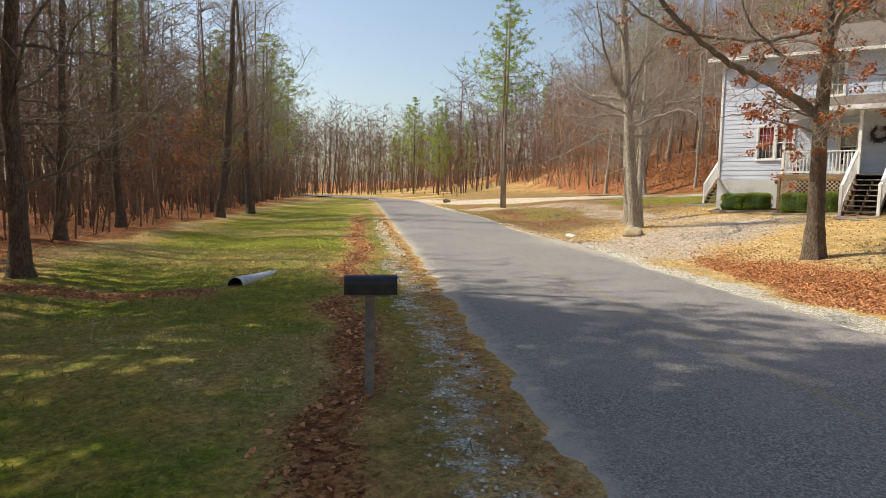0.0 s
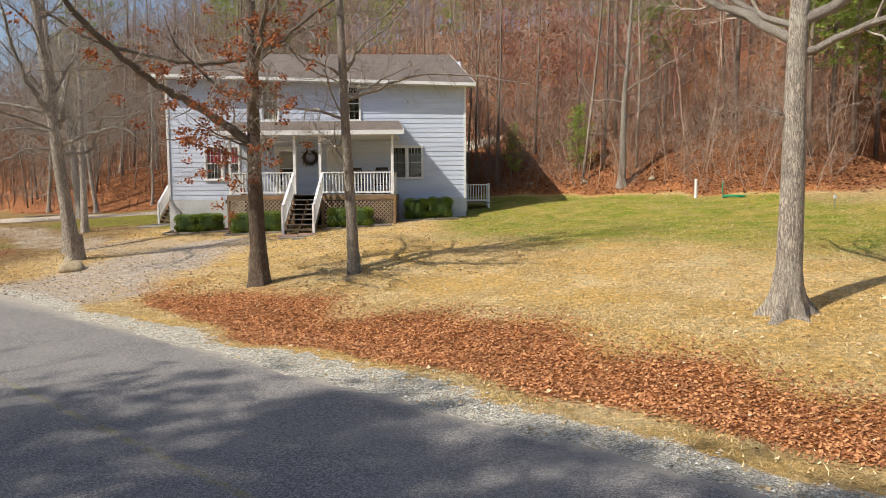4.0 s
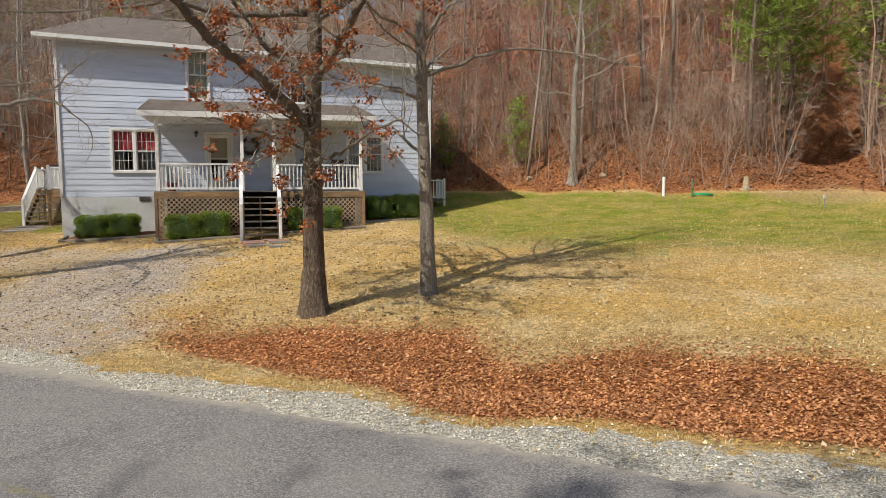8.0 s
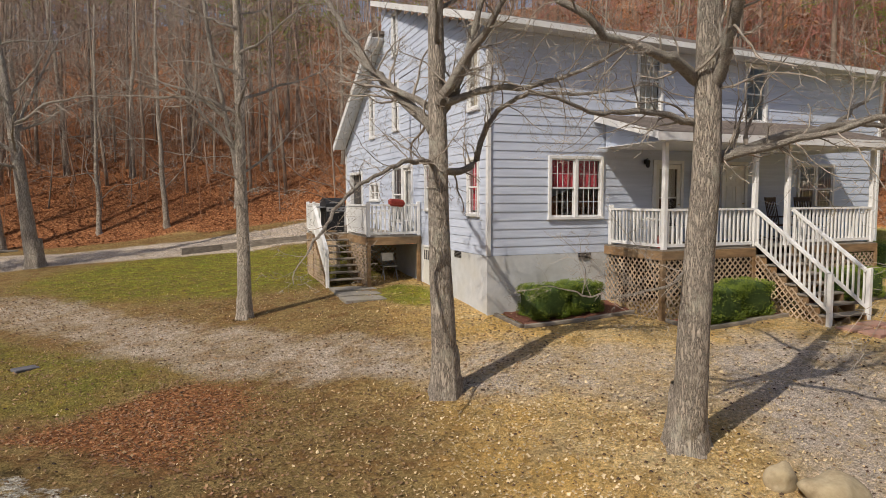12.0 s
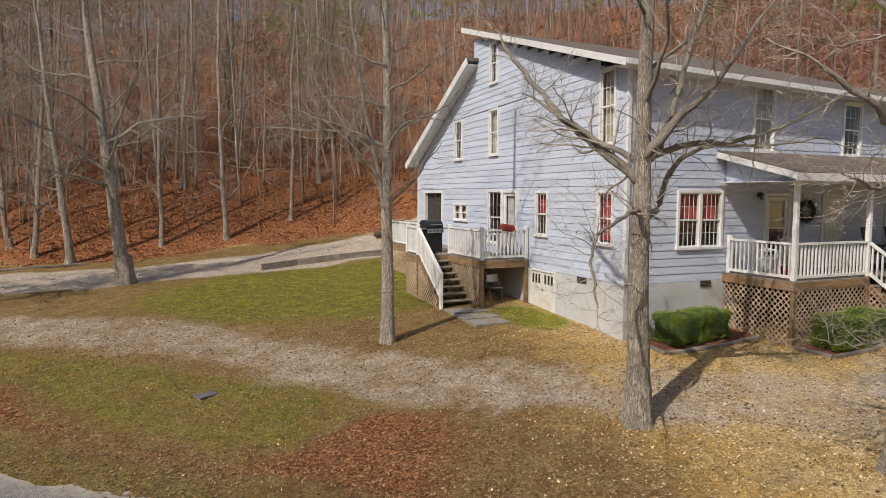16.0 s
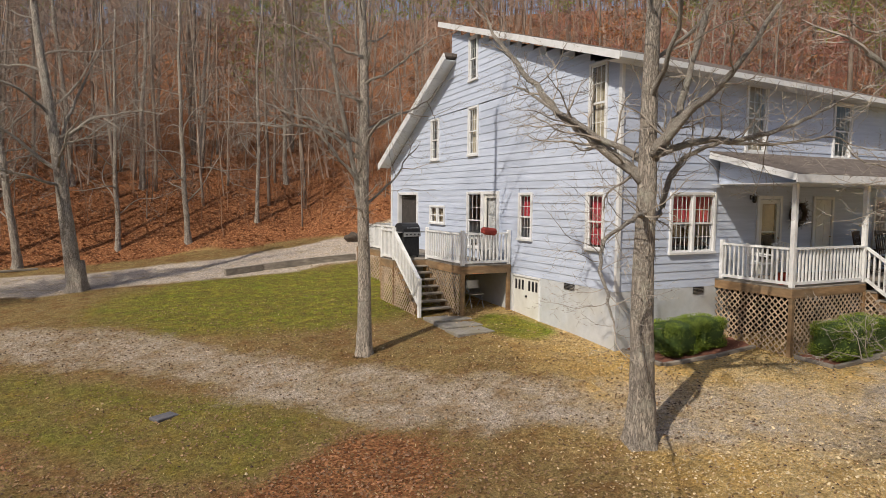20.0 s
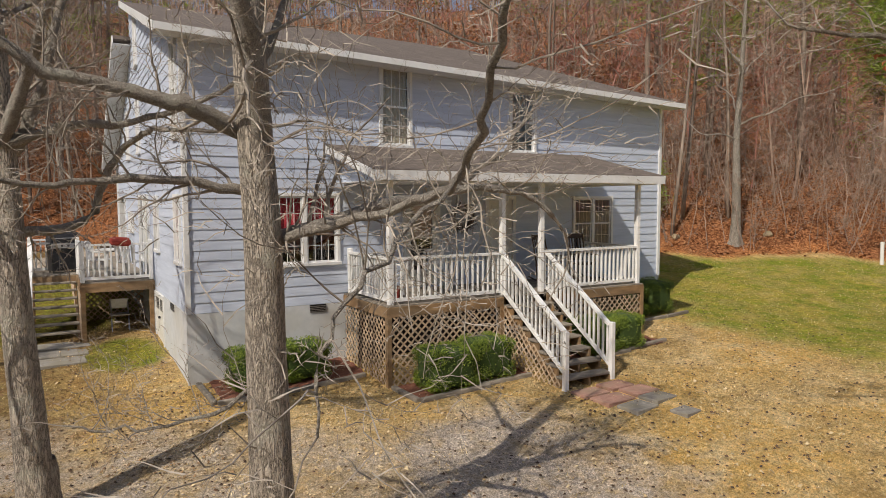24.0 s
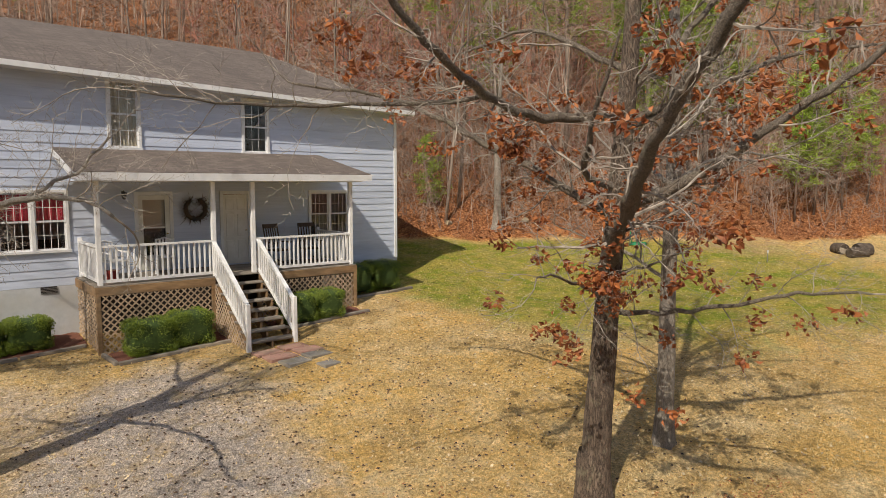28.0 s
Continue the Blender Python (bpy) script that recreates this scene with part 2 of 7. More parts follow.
# ---- mesh building ----
class Mesh:
    """Vertices and faces gathered into one mesh."""

    def __init__(self):
        self.v, self.f = [], []

    def add(self, verts, faces):
        k = len(self.v)
        self.v += [tuple(p) for p in verts]
        self.f += [tuple(k + i for i in f) for f in faces]
        return self

    def box(self, x0, x1, y0, y1, z0, z1):
        return self.add([(x0, y0, z0), (x1, y0, z0), (x1, y1, z0), (x0, y1, z0), (x0, y0, z1), (x1, y0, z1), (x1, y1, z1), (x0, y1, z1)],
                        [(0, 3, 2, 1), (4, 5, 6, 7), (0, 1, 5, 4), (1, 2, 6, 5), (2, 3, 7, 6), (3, 0, 4, 7)])

    def cbox(self, x0, x1, y0, y1, z0, z1, c=0.006):
        """A box with chamfered edges."""
        lo, hi = (x0, y0, z0), (x1, y1, z1)
        vs, ix = [], {}
        for sx in (0, 1):
            for sy in (0, 1):
                for sz in (0, 1):
                    sg = (sx, sy, sz)
                    for a in range(3):
                        p = [(hi[k] if sg[k] else lo[k]) if k == a else (hi[k] - c if sg[k] else lo[k] + c) for k in range(3)]
                        ix[sg, a] = len(vs)
                        vs.append(p)
        fs = []
        for a in range(3):
            b, d = (a + 1) % 3, (a + 2) % 3
            for s in (0, 1):
                q = []
                for sb, sd in ((0, 0), (1, 0), (1, 1), (0, 1)):
                    sg = [0, 0, 0]
                    sg[a], sg[b], sg[d] = s, sb, sd
                    q.append(ix[tuple(sg), a])
                fs.append(q if s else q[::-1])
            for sb in (0, 1):
                for sd in (0, 1):
                    g0, g1 = [0, 0, 0], [0, 0, 0]
                    g0[b] = g1[b] = sb
                    g0[d] = g1[d] = sd
                    g1[a] = 1
                    g0, g1 = tuple(g0), tuple(g1)
                    q = [ix[g0, b], ix[g1, b], ix[g1, d], ix[g0, d]]
                    fs.append(q if sb != sd else q[::-1])
        for sg in [(i, j, k) for i in (0, 1) for j in (0, 1) for k in (0, 1)]:
            q = [ix[sg, 0], ix[sg, 1], ix[sg, 2]]
            fs.append(q if sum(sg) % 2 else q[::-1])
        return self.add(vs, fs)

    def beam(self, a, b, w, h, up=(0, 0, 1)):
        """A bar of width w and height h from a to b."""
        a, b = Vector(a), Vector(b)
        d = (b - a).normalized()
        side = d.cross(Vector(up)).normalized() * (w / 2)
        top = side.cross(d).normalized() * (h / 2)
        vs = [p + i * side + j * top for p in (a, b) for i, j in ((-1, -1), (1, -1), (1, 1), (-1, 1))]
        return self.add(vs, [(0, 1, 2, 3), (4, 7, 6, 5), (0, 4, 5, 1), (1, 5, 6, 2), (2, 6, 7, 3), (3, 7, 4, 0)])

    def tube(self, pts, radii, sides=6, cap=True):
        """A round bar along a line of points."""
        n = len(pts)
        vs, fs = [], []
        ref = Vector((0.31, 0.17, 0.93))
        for i, p in enumerate(pts):
            d = (Vector(pts[min(i + 1, n - 1)]) - Vector(pts[max(i - 1, 0)])).normalized()
            if abs(d.dot(ref)) > 0.95:
                ref = Vector((0.9, 0.3, 0.1))
            a = d.cross(ref).normalized()
            c = d.cross(a)
            r = radii[i] if isinstance(radii, (list, tuple)) else radii
            for k in range(sides):
                w = 2 * math.pi * k / sides
                vs.append(Vector(p) + a * (r * math.cos(w)) + c * (r * math.sin(w)))
        for i in range(n - 1):
            for k in range(sides):
                k2 = (k + 1) % sides
                fs.append((i * sides + k, i * sides + k2, (i + 1) * sides + k2, (i + 1) * sides + k))
        if cap:
            fs.append(tuple(range(sides - 1, -1, -1)))
            fs.append(tuple((n - 1) * sides + k for k in range(sides)))
        return self.add(vs, fs)

    def prism(self, poly, axis, lo, hi):
        """A flat polygon pushed along an axis; poly holds the other two coordinates in order."""
        def at(p, w):
            q = list(p)
            q.insert(axis, w)
            return q
        n = len(poly)
        return self.add([at(p, lo) for p in poly] + [at(p, hi) for p in poly],
                        [tuple(range(n)), tuple(range(2 * n - 1, n - 1, -1))] + [(i, n + i, n + (i + 1) % n, (i + 1) % n) for i in range(n)])

    def data(self, name, material, smooth=False):
        me = bpy.data.meshes.new(name)
        me.from_pydata([tuple(p) for p in self.v], [], self.f)
        if material:
            me.materials.append(material)
        if smooth:
            me.polygons.foreach_set("use_smooth", [True] * len(me.polygons))
        me.update()
        return me


def fix(me):
    bm = bmesh.new()
    bm.from_mesh(me)
    bmesh.ops.recalc_face_normals(bm, faces=bm.faces)
    bm.to_mesh(me)
    bm.free()
    return me


def part(name, m, material, parent, label="", smooth=False):
    """One mesh object under a thing or a part; m is a Mesh or mesh data."""
    me = m if isinstance(m, bpy.types.Mesh) else fix(m.data(name, material, smooth))
    ob = new(name, me)
    ob.parent = parent
    if parent is not None:
        ob.matrix_parent_inverse = Matrix()
    if label:
        ob["label"] = label
    return ob


def thing(name, label, category, group="", at=(0, 0, 0), kind=""):
    ob = new(name)
    ob.location = at
    return tagged(ob, label, category, group, kind)


# ---- ground ----
def grid_axis(lo, hi, step, far):
    a = list(np.arange(lo, hi + 1e-6, step))
    w = step
    p, q = lo, hi
    while p > -far:
        w *= 1.35
        p, q = p - w, q + w
        a = [p] + a + [q]
    return np.array(a)


def smooth01(v, lo, hi):
    k = np.clip((v - lo) / (hi - lo), 0, 1)
    return k * k * (3 - 2 * k)


def near_line(x, y, pts):
    """Distance to a bent line on the ground."""
    best = np.full(np.shape(x), 1e9)
    for (ax, ay), (bx, by) in zip(pts, pts[1:]):
        L = (bx - ax) ** 2 + (by - ay) ** 2
        k = np.clip(((x - ax) * (bx - ax) + (y - ay) * (by - ay)) / L, 0, 1)
        best = np.minimum(best, np.hypot(x - ax - k * (bx - ax), y - ay - k * (by - ay)))
    return best


LANE = [(-60, 33), (-34, 22), (-22, 16.6), (-16, 16.4), (-11, 16.0), (-5, 16.4), (2, 17.4), (14, 17)]
LOOP = [(-24, 10.8), (-15, 9.4), (-11.3, 7.0), (-9.4, 5.2), (-7.6, 2.6), (-5.2, 0.0), (-2.4, -2.0), (0.4, -4.2), (2.4, -6.4)]


def zones(x, y):
    """How much leaf litter, grey gravel, white gravel, green and bare soil lies at a place."""
    s, u = NX * x + NY * y, DX * x + DY * y
    wob = 0.35 * np.sin(u * 0.9 + 1.3 * np.sin(u * 0.37)) + 0.2 * np.sin(u * 2.3)
    d = hill_d(x, y)
    leaf = smooth01(d + wob, -1.5, 0.5)
    leaf = np.maximum(leaf, smooth01(-s + wob, 23.0, 26.5))
    toe = np.interp(u, [-26, -22, -18, -13], [-7.9, -8.2, -8.4, -7.4])
    swale = smooth01(s + 0.5 * wob, toe - 0.35, toe + 0.4) * (1 - smooth01(s + 1.3 * wob, -7.2, -4.6)) * smooth01(-u, 9.5, 14.5)
    leaf = np.maximum(leaf, swale)
    mound = np.interp(u, [-6, 0, 2, 3.5, 4.4, 5.5, 7, 10, 12, 16], [-6.8, -6.6, -5.3, -4.7, -4.9, -6.6, -7.0, -6.5, -5.9, -5.8])      # foot of the green bank
    ditch = np.interp(u, [-6, 0, 3, 6.7, 9, 12], [-8.4, -8.4, -7.9, -7.6, -7.3, -6.9])
    brown = smooth01(s + 0.5 * wob, ditch - 0.3, ditch + 0.2) * (1 - smooth01(s + 1.2 * wob, mound - 0.8, mound + 0.8)) * smooth01(u + 0.6 * wob, 0.6, 3.4)
    leaf = np.maximum(leaf, 0.62 * brown)
    burrow = (1 - smooth01(np.abs(u + 16.3 + 0.25 * (s + 20) + wob), 0.3, 1.3)) * smooth01(-s, 18.3, 19.3)
    leaf = np.maximum(leaf, 0.62 * burrow)
    strip = (1 - smooth01(np.abs(s + 16.4 + 0.5 * wob), 0.0, 0.75)) * (1 - smooth01(u, 12, 20))
    leaf = np.maximum(leaf, 0.75 * strip)
    leaf = np.maximum(leaf, 0.5 * (1 - smooth01(np.abs(s + 14.95), 0.1, 0.35)))
    gravel = 0.9 * (1 - smooth01(near_line(x, y, LANE) + 0.4 * wob, 1.8, 2.6))
    loop_w = np.interp(x, [-20, -10, -4, 1], [1.2, 1.1, 1.1, 1.6])
    gravel = np.maximum(gravel, 0.52 * (1 - smooth01(near_line(x, y, LOOP) - loop_w + 0.5 * wob, -0.5, 0.7)))
    mouth = near_line(x, y, [(1.8, -11.8), (2.8, -8.0), (3.0, -5.5)]) - np.interp(s, [-9.6, -6.0, -3], [3.6, 2.6, 2.2])
    gravel = np.maximum(gravel, 0.8 * (1 - smooth01(mouth + 0.9 * wob, -1.6, 1.1)))
    trail = 1 - smooth01(near_line(x, y, TRAIL) + 0.5 * wob, 0.3, 1.9)
    leaf = leaf * (1 - gravel) * (1 - 0.5 * trail * (1 - smooth01(d, -0.5, 3.0)))
    white = smooth01(s, -9.9, -9.5) * (1 - smooth01(s + 0.5 * wob, -8.9, -8.3)) * (0.5 + 0.35 * smooth01(-u, 6, 11))
    white = np.maximum(white, 0.52 * (1 - smooth01(np.abs(s + 15.35 + 0.3 * wob), 0.15, 0.6)) * (1 - smooth01(u, 8, 16)))
    yard = smooth01(s + 1.2 * wob, -2.0, 4.6) * (1 - smooth01(d, -1.2, 0.2)) * smooth01(x, 10.5, 13.0)
    green = 0.72 * yard * (1 - 0.75 * smooth01(x, 25, 30))
    lawn = smooth01(-(((x + 4.6) / 7.5) ** 2 + ((y - 10.0) / 5.4) ** 2), -1.25, -0.3)
    green = np.maximum(green, 0.95 * lawn)
    green = np.maximum(green, 0.9 * (1 - smooth01(np.hypot((x + 0.9) / 1.0, (y - 3.0) / 1.6), 0.7, 1.1)))
    verge = (1 - smooth01(s + 0.4 * wob, -4.1, -3.1)) * smooth01(s + 0.6 * wob, mound - 0.3, mound + 0.5) * smooth01(u, 3.4, 5.4) + 0.7 * smooth01(s, -9.4, -9.0) * (1 - smooth01(s, ditch - 0.5, ditch)) * smooth01(u, 3, 6)
    green = np.maximum(green, 0.58 * verge)
    left = smooth01(-s, 15.0, 15.8) * (1 - smooth01(-s + wob, 22.5, 25.5))
    green = np.maximum(green, left * (0.78 + 0.2 * np.sin(0.6 * u + 0.4 * s)))
    green = green * (1 - gravel) * (1 - leaf)
    soil = 0.5 * (1 - smooth01(np.hypot(x - 27.5, y + 4.5), 1.5, 4.0))
    dull = smooth01(-x + 0.25 * (s + 8), 1.0, 5.4) * smooth01(s, -9.6, -8.8) * (1 - smooth01(d, -1, 1))
    dull = np.maximum(dull, smooth01(-s, 14.6, 14.9) * (0.1 + 0.4 * (1 - smooth01(-s, 15.8, 16.8))))
    # where leaves take the darker colour: under the trees it paints their shade
    forest = np.maximum(smooth01(d + wob, -1.4, 1.2), smooth01(-s, 24.0, 28.0))
    forest = np.maximum(forest, np.maximum(0.9 * smooth01(u, -7, -3) * smooth01(s, -9.5, -8.5), 0.6 * smooth01(-s, 15, 16)))
    return leaf, gravel, white, green, soil, dull, forest


gx, gy = grid_axis(-26, 36, 0.27, 900), grid_axis(-34, 24, 0.27, 900)
GX, GY = np.meshgrid(gx, gy)
GZ = height(GX, GY)
nx_, ny_ = len(gx), len(gy)
idx = np.arange(nx_ * ny_).reshape(ny_, nx_)
quads = np.stack([idx[:-1, :-1], idx[:-1, 1:], idx[1:, 1:], idx[1:, :-1]], -1).reshape(-1, 4)
gm = bpy.data.meshes.new("ground")
gm.from_pydata(np.stack([GX, GY, GZ], -1).reshape(-1, 3).tolist(), [], quads.tolist())
gm.polygons.foreach_set("use_smooth", [True] * len(gm.polygons))
for key, w in zip(("leaf", "gravel", "white", "green", "soil", "dull", "forest"), zones(GX, GY)):
    at_ = gm.attributes.new(key, "FLOAT", "POINT")
    at_.data.foreach_set("value", np.ascontiguousarray(w, dtype=np.float32).ravel())


def ground_material():
    m, n, l, b = mat("ground")
    pos = n.new("ShaderNodeNewGeometry").outputs["Position"]

    def weight(key, breakup, lo=0.35, hi=0.65, amount=0.9):
        a = n.new("ShaderNodeAttribute")
        a.attribute_name = key
        w = calc(n, l, "ADD", a.outputs["Fac"], calc(n, l, "MULTIPLY", calc(n, l, "SUBTRACT", breakup, 0.5), amount))
        return ramp(n, l, w, ((lo, grey(0)), (hi, grey(1))))
    big = noise_node(n, l, 0.35, 5, pos, 0.6)
    mid = noise_node(n, l, 2.2, 5, pos, 0.65)
    fine = noise_node(n, l, 28, 4, pos, 0.7)
    grain = noise_node(n, l, 90, 3, pos, 0.7)
    patch = noise_node(n, l, 3.6, 6, pos, 0.75)
    patch2 = noise_node(n, l, 0.9, 7, pos, 0.75)
    # dormant tan grass with browner and paler places
    straw = ramp(n, l, fine.outputs[0], ((0.25, (0.27, 0.165, 0.07)), (0.5, (0.63, 0.445, 0.195)), (0.75, (0.88, 0.71, 0.42))))
    straw = mix(n, l, ramp(n, l, mid.outputs[0], ((0.42, grey(0)), (0.62, grey(0.6)))), straw, (0.38, 0.235, 0.085))
    straw = mix(n, l, ramp(n, l, big.outputs[0], ((0.44, grey(0)), (0.58, grey(0.7)))), straw, (0.62, 0.39, 0.12))
    straw = mix(n, l, ramp(n, l, patch2.outputs[0], ((0.5, grey(0)), (0.68, grey(0.6)))), straw, (0.86, 0.70, 0.43))
    straw = mix(n, l, ramp(n, l, patch.outputs[0], ((0.55, grey(0)), (0.66, grey(0.6)))), straw, (0.42, 0.29, 0.11))
    green = ramp(n, l, fine.outputs[0], ((0.25, (0.09, 0.115, 0.012)), (0.55, (0.22, 0.24, 0.03)), (0.8, (0.42, 0.39, 0.07))))
    green = mix(n, l, ramp(n, l, mid.outputs[0], ((0.45, grey(0)), (0.66, grey(0.7)))), green, (0.44, 0.37, 0.045))
    green = mix(n, l, ramp(n, l, patch2.outputs[0], ((0.5, grey(0)), (0.62, grey(0.65)))), green, (0.19, 0.255, 0.022))
    worn = calc(n, l, "MULTIPLY", weight("dull", mid.outputs[0], 0.3, 0.8, 0.6), ramp(n, l, patch.outputs[0], ((0.38, grey(0)), (0.58, grey(0.8)))))
    green = mix(n, l, worn, green, (0.145, 0.098, 0.034))
    # damp mossy ground with thin brown grass
    moss = ramp(n, l, fine.outputs[0], ((0.25, (0.105, 0.072, 0.027)), (0.55, (0.30, 0.21, 0.085)), (0.8, (0.54, 0.40, 0.20))))
    moss = mix(n, l, ramp(n, l, mid.outputs[0], ((0.45, grey(0)), (0.62, grey(0.7)))), moss, (0.20, 0.10, 0.04))
    straw = mix(n, l, weight("dull", patch2.outputs[0], 0.2, 0.9, 1.2), straw, moss)
    cell = n.new("ShaderNodeTexVoronoi")
    cell.inputs["Scale"].default_value = 22
    l.new(pos, cell.inputs["Vector"])
    sep = n.new("ShaderNodeSeparateColor")
    l.new(cell.outputs["Color"], sep.inputs[0])
    leaf = ramp(n, l, sep.outputs[0], ((0.0, (0.20, 0.06, 0.02)), (0.5, (0.46, 0.17, 0.05)), (1.0, (0.74, 0.36, 0.15))))
    leaf = mix(n, l, ramp(n, l, mid.outputs[0], ((0.4, grey(0)), (0.75, grey(0.6)))), leaf, (0.15, 0.07, 0.035))
    # browner, darker leaves; on the woodland floor the trees' shade is in this colour
    leaf = mix(n, l, weight("forest", mid.outputs[0], 0.3, 0.8, 0.8), leaf, ramp(n, l, sep.outputs[0], ((0.0, (0.12, 0.043, 0.018)), (0.5, (0.27, 0.108, 0.046)), (1.0, (0.48, 0.225, 0.105)))))
    stone = n.new("ShaderNodeTexVoronoi")
    stone.inputs["Scale"].default_value = 60
    l.new(pos, stone.inputs["Vector"])
    ss = n.new("ShaderNodeSeparateColor")
    l.new(stone.outputs["Color"], ss.inputs[0])
    grav = ramp(n, l, ss.outputs[1], ((0.0, (0.34, 0.285, 0.235)), (0.6, (0.54, 0.455, 0.38)), (1.0, (0.74, 0.645, 0.555))))
    grav = mix(n, l, ramp(n, l, mid.outputs[0], ((0.5, grey(0)), (0.7, grey(0.7)))), grav, (0.42, 0.31, 0.16))
    white = ramp(n, l, ss.outputs[0], ((0.0, (0.32, 0.28, 0.21)), (0.5, (0.60, 0.56, 0.47)), (1.0, (0.86, 0.83, 0.76))))
    clump = noise_node(n, l, 11, 6, pos, 0.8)
    col = mix(n, l, weight("green", patch2.outputs[0], 0.2, 0.85, 1.5), straw, green)
    col = mix(n, l, weight("soil", mid.outputs[0]), col, (0.42, 0.28, 0.16))
    col = mix(n, l, weight("gravel", patch2.outputs[0], 0.2, 0.75, 1.45), col, grav)
    col = mix(n, l, weight("white", patch.outputs[0], 0.42, 0.62, 1.9), col, white)
    col = mix(n, l, weight("leaf", fine.outputs[0], 0.4, 0.6, 1.4), col, leaf)
    speck = ramp(n, l, clump.outputs[0], ((0.32, grey(0.52)), (0.48, grey(1.04)), (0.64, grey(1.58))))
    col = mix(n, l, 1.0, col, speck, "MULTIPLY")
    l.new(col, b.inputs["Base Color"])
    b.inputs["Roughness"].default_value = 0.97
    b.inputs["Specular IOR Level"].default_value = 0.15
    bump(n, l, b, calc(n, l, "ADD", fine.outputs[0], calc(n, l, "MULTIPLY", clump.outputs[0], 1.5)), 1.0, 0.06)
    return m


gm.materials.append(ground_material())
ground = tagged(new("ground", gm), "tan winter lawn with green patches, gravel and brown leaf litter", "ground", kind="structure")


# ---- road ----
def road_centre(u):
    """Centre of the road, u metres along it."""
    bend = max(u - 52.0, 0.0)
    s = -12.1 - 0.5 * bend * bend / 60.0 if bend < 60 else -12.1 - 30 - (bend - 60)
    return (u * DX + s * NX, u * DY + s * NY)


def asphalt_material():
    m, n, l, b = mat("asphalt")
    pos = n.new("ShaderNodeNewGeometry").outputs["Position"]
    v = n.new("ShaderNodeTexVoronoi")
    v.inputs["Scale"].default_value = 75
    l.new(pos, v.inputs["Vector"])
    sep = n.new("ShaderNodeSeparateColor")
    l.new(v.outputs["Color"], sep.inputs[0])
    col = ramp(n, l, sep.outputs[0], ((0.0, (0.105, 0.099, 0.098)), (0.6, (0.215, 0.203, 0.198)), (1.0, (0.36, 0.34, 0.325))))
    mid = noise_node(n, l, 0.8, 5, pos, 0.65)
    col = mix(n, l, ramp(n, l, mid.outputs[0], ((0.4, grey(0)), (0.7, grey(0.6)))), col, (0.25, 0.236, 0.225))
    edge = n.new("ShaderNodeAttribute")
    edge.attribute_name = "edge"
    fine = noise_node(n, l, 6, 5, pos, 0.7)
    w = calc(n, l, "ADD", edge.outputs["Fac"], calc(n, l, "SUBTRACT", fine.outputs[0], 0.5))
    col = mix(n, l, ramp(n, l, w, ((0.45, grey(0)), (0.85, grey(0.85)))), col, (0.40, 0.36, 0.30))
    line = n.new("ShaderNodeAttribute")
    line.attribute_name = "line"
    wl = calc(n, l, "MULTIPLY", line.outputs["Fac"], fine.outputs[0])
    col = mix(n, l, ramp(n, l, wl, ((0.42, grey(0)), (0.6, grey(0.42)))), col, (0.30, 0.25, 0.05))
    l.new(col, b.inputs["Base Color"])
    b.inputs["Roughness"].default_value = 0.9
    b.inputs["Specular IOR Level"].default_value = 0.25
    bump(n, l, b, sep.outputs[0], 0.5, 0.006)
    return m


us = list(np.arange(-60, 60, 0.25)) + list(np.arange(60, 160, 4.0))
cross = [-2.75, -2.5, -2.1, -1.2, -0.1, -0.04, 0.04, 0.1, 1.2, 2.2, 2.5, 2.75]
rv, rf, redge, rline = [], [], [], []
for i, u in enumerate(us):
    cx, cy = road_centre(u)
    ax, ay = road_centre(u + 0.1)
    L = math.hypot(ax - cx, ay - cy)
    px, py = (ay - cy) / L, -(ax - cx) / L           # towards the house
    for k, w in enumerate(cross):
        ww = w + (0.07 * math.sin(u * 1.9) + 0.07 * math.sin(u * 4.7 + 1) + 0.05 * math.sin(u * 8.3 + 2) if k in (0, 11) else 0)
        if k >= 10 and -14 < u < -1:
            ww += 0.4 * math.sin((u + 14) / 13 * math.pi)
        if k >= 10 and 1 < u < 24:
            ww += 0.62 * math.sin((u - 1) / 23 * math.pi)
        rv.append((cx + px * ww, cy + py * ww, -1.54 + 0.035 * (1 - (w / 2.75) ** 2) + (-0.035 if k in (0, 11) else 0)))
        dust = max(0.0, 1 - abs(u + 7.0) / 9.0) * (0.5 if k in (8, 9, 10) else 0.2 if k in (6, 7) else 0.0)
        redge.append(dust + (1.0 if k in (0, 11) else 0.6 if k in (1, 10) else 0.15 if k in (2, 9) else 0.0))
        rline.append(1.0 if k in (5, 6) and u < 8 else 0.0)
    if i:
        a, c = (i - 1) * 12, i * 12
        rf += [(a + k, a + k + 1, c + k + 1, c + k) for k in range(11)]
rm = bpy.data.meshes.new("road")
rm.from_pydata(rv, [], rf)
for key, w in (("edge", redge), ("line", rline)):
    at_ = rm.attributes.new(key, "FLOAT", "POINT")
    at_.data.foreach_set("value", w)
rm.materials.append(asphalt_material())
rm.polygons.foreach_set("use_smooth", [True] * len(rm.polygons))
tagged(new("road", fix(rm)), "narrow grey asphalt country road with a worn yellow line", "road", kind="structure")


# ---- house ----
W, DEPTH, FLOOR = 13.04, 13.85, 0.85        # front length, gable depth, foot of the siding
EAVE_Z, RIDGE_Y = 5.62, 8.55
house = thing("house", "pale blue two-storey house with lapped siding and white trim", "house")


def roof_line(y):
    """Top of the gable wall at depth y."""
    return EAVE_Z + 0.335 * y if y <= RIDGE_Y else 7.36 - 0.565 * (y - RIDGE_Y)


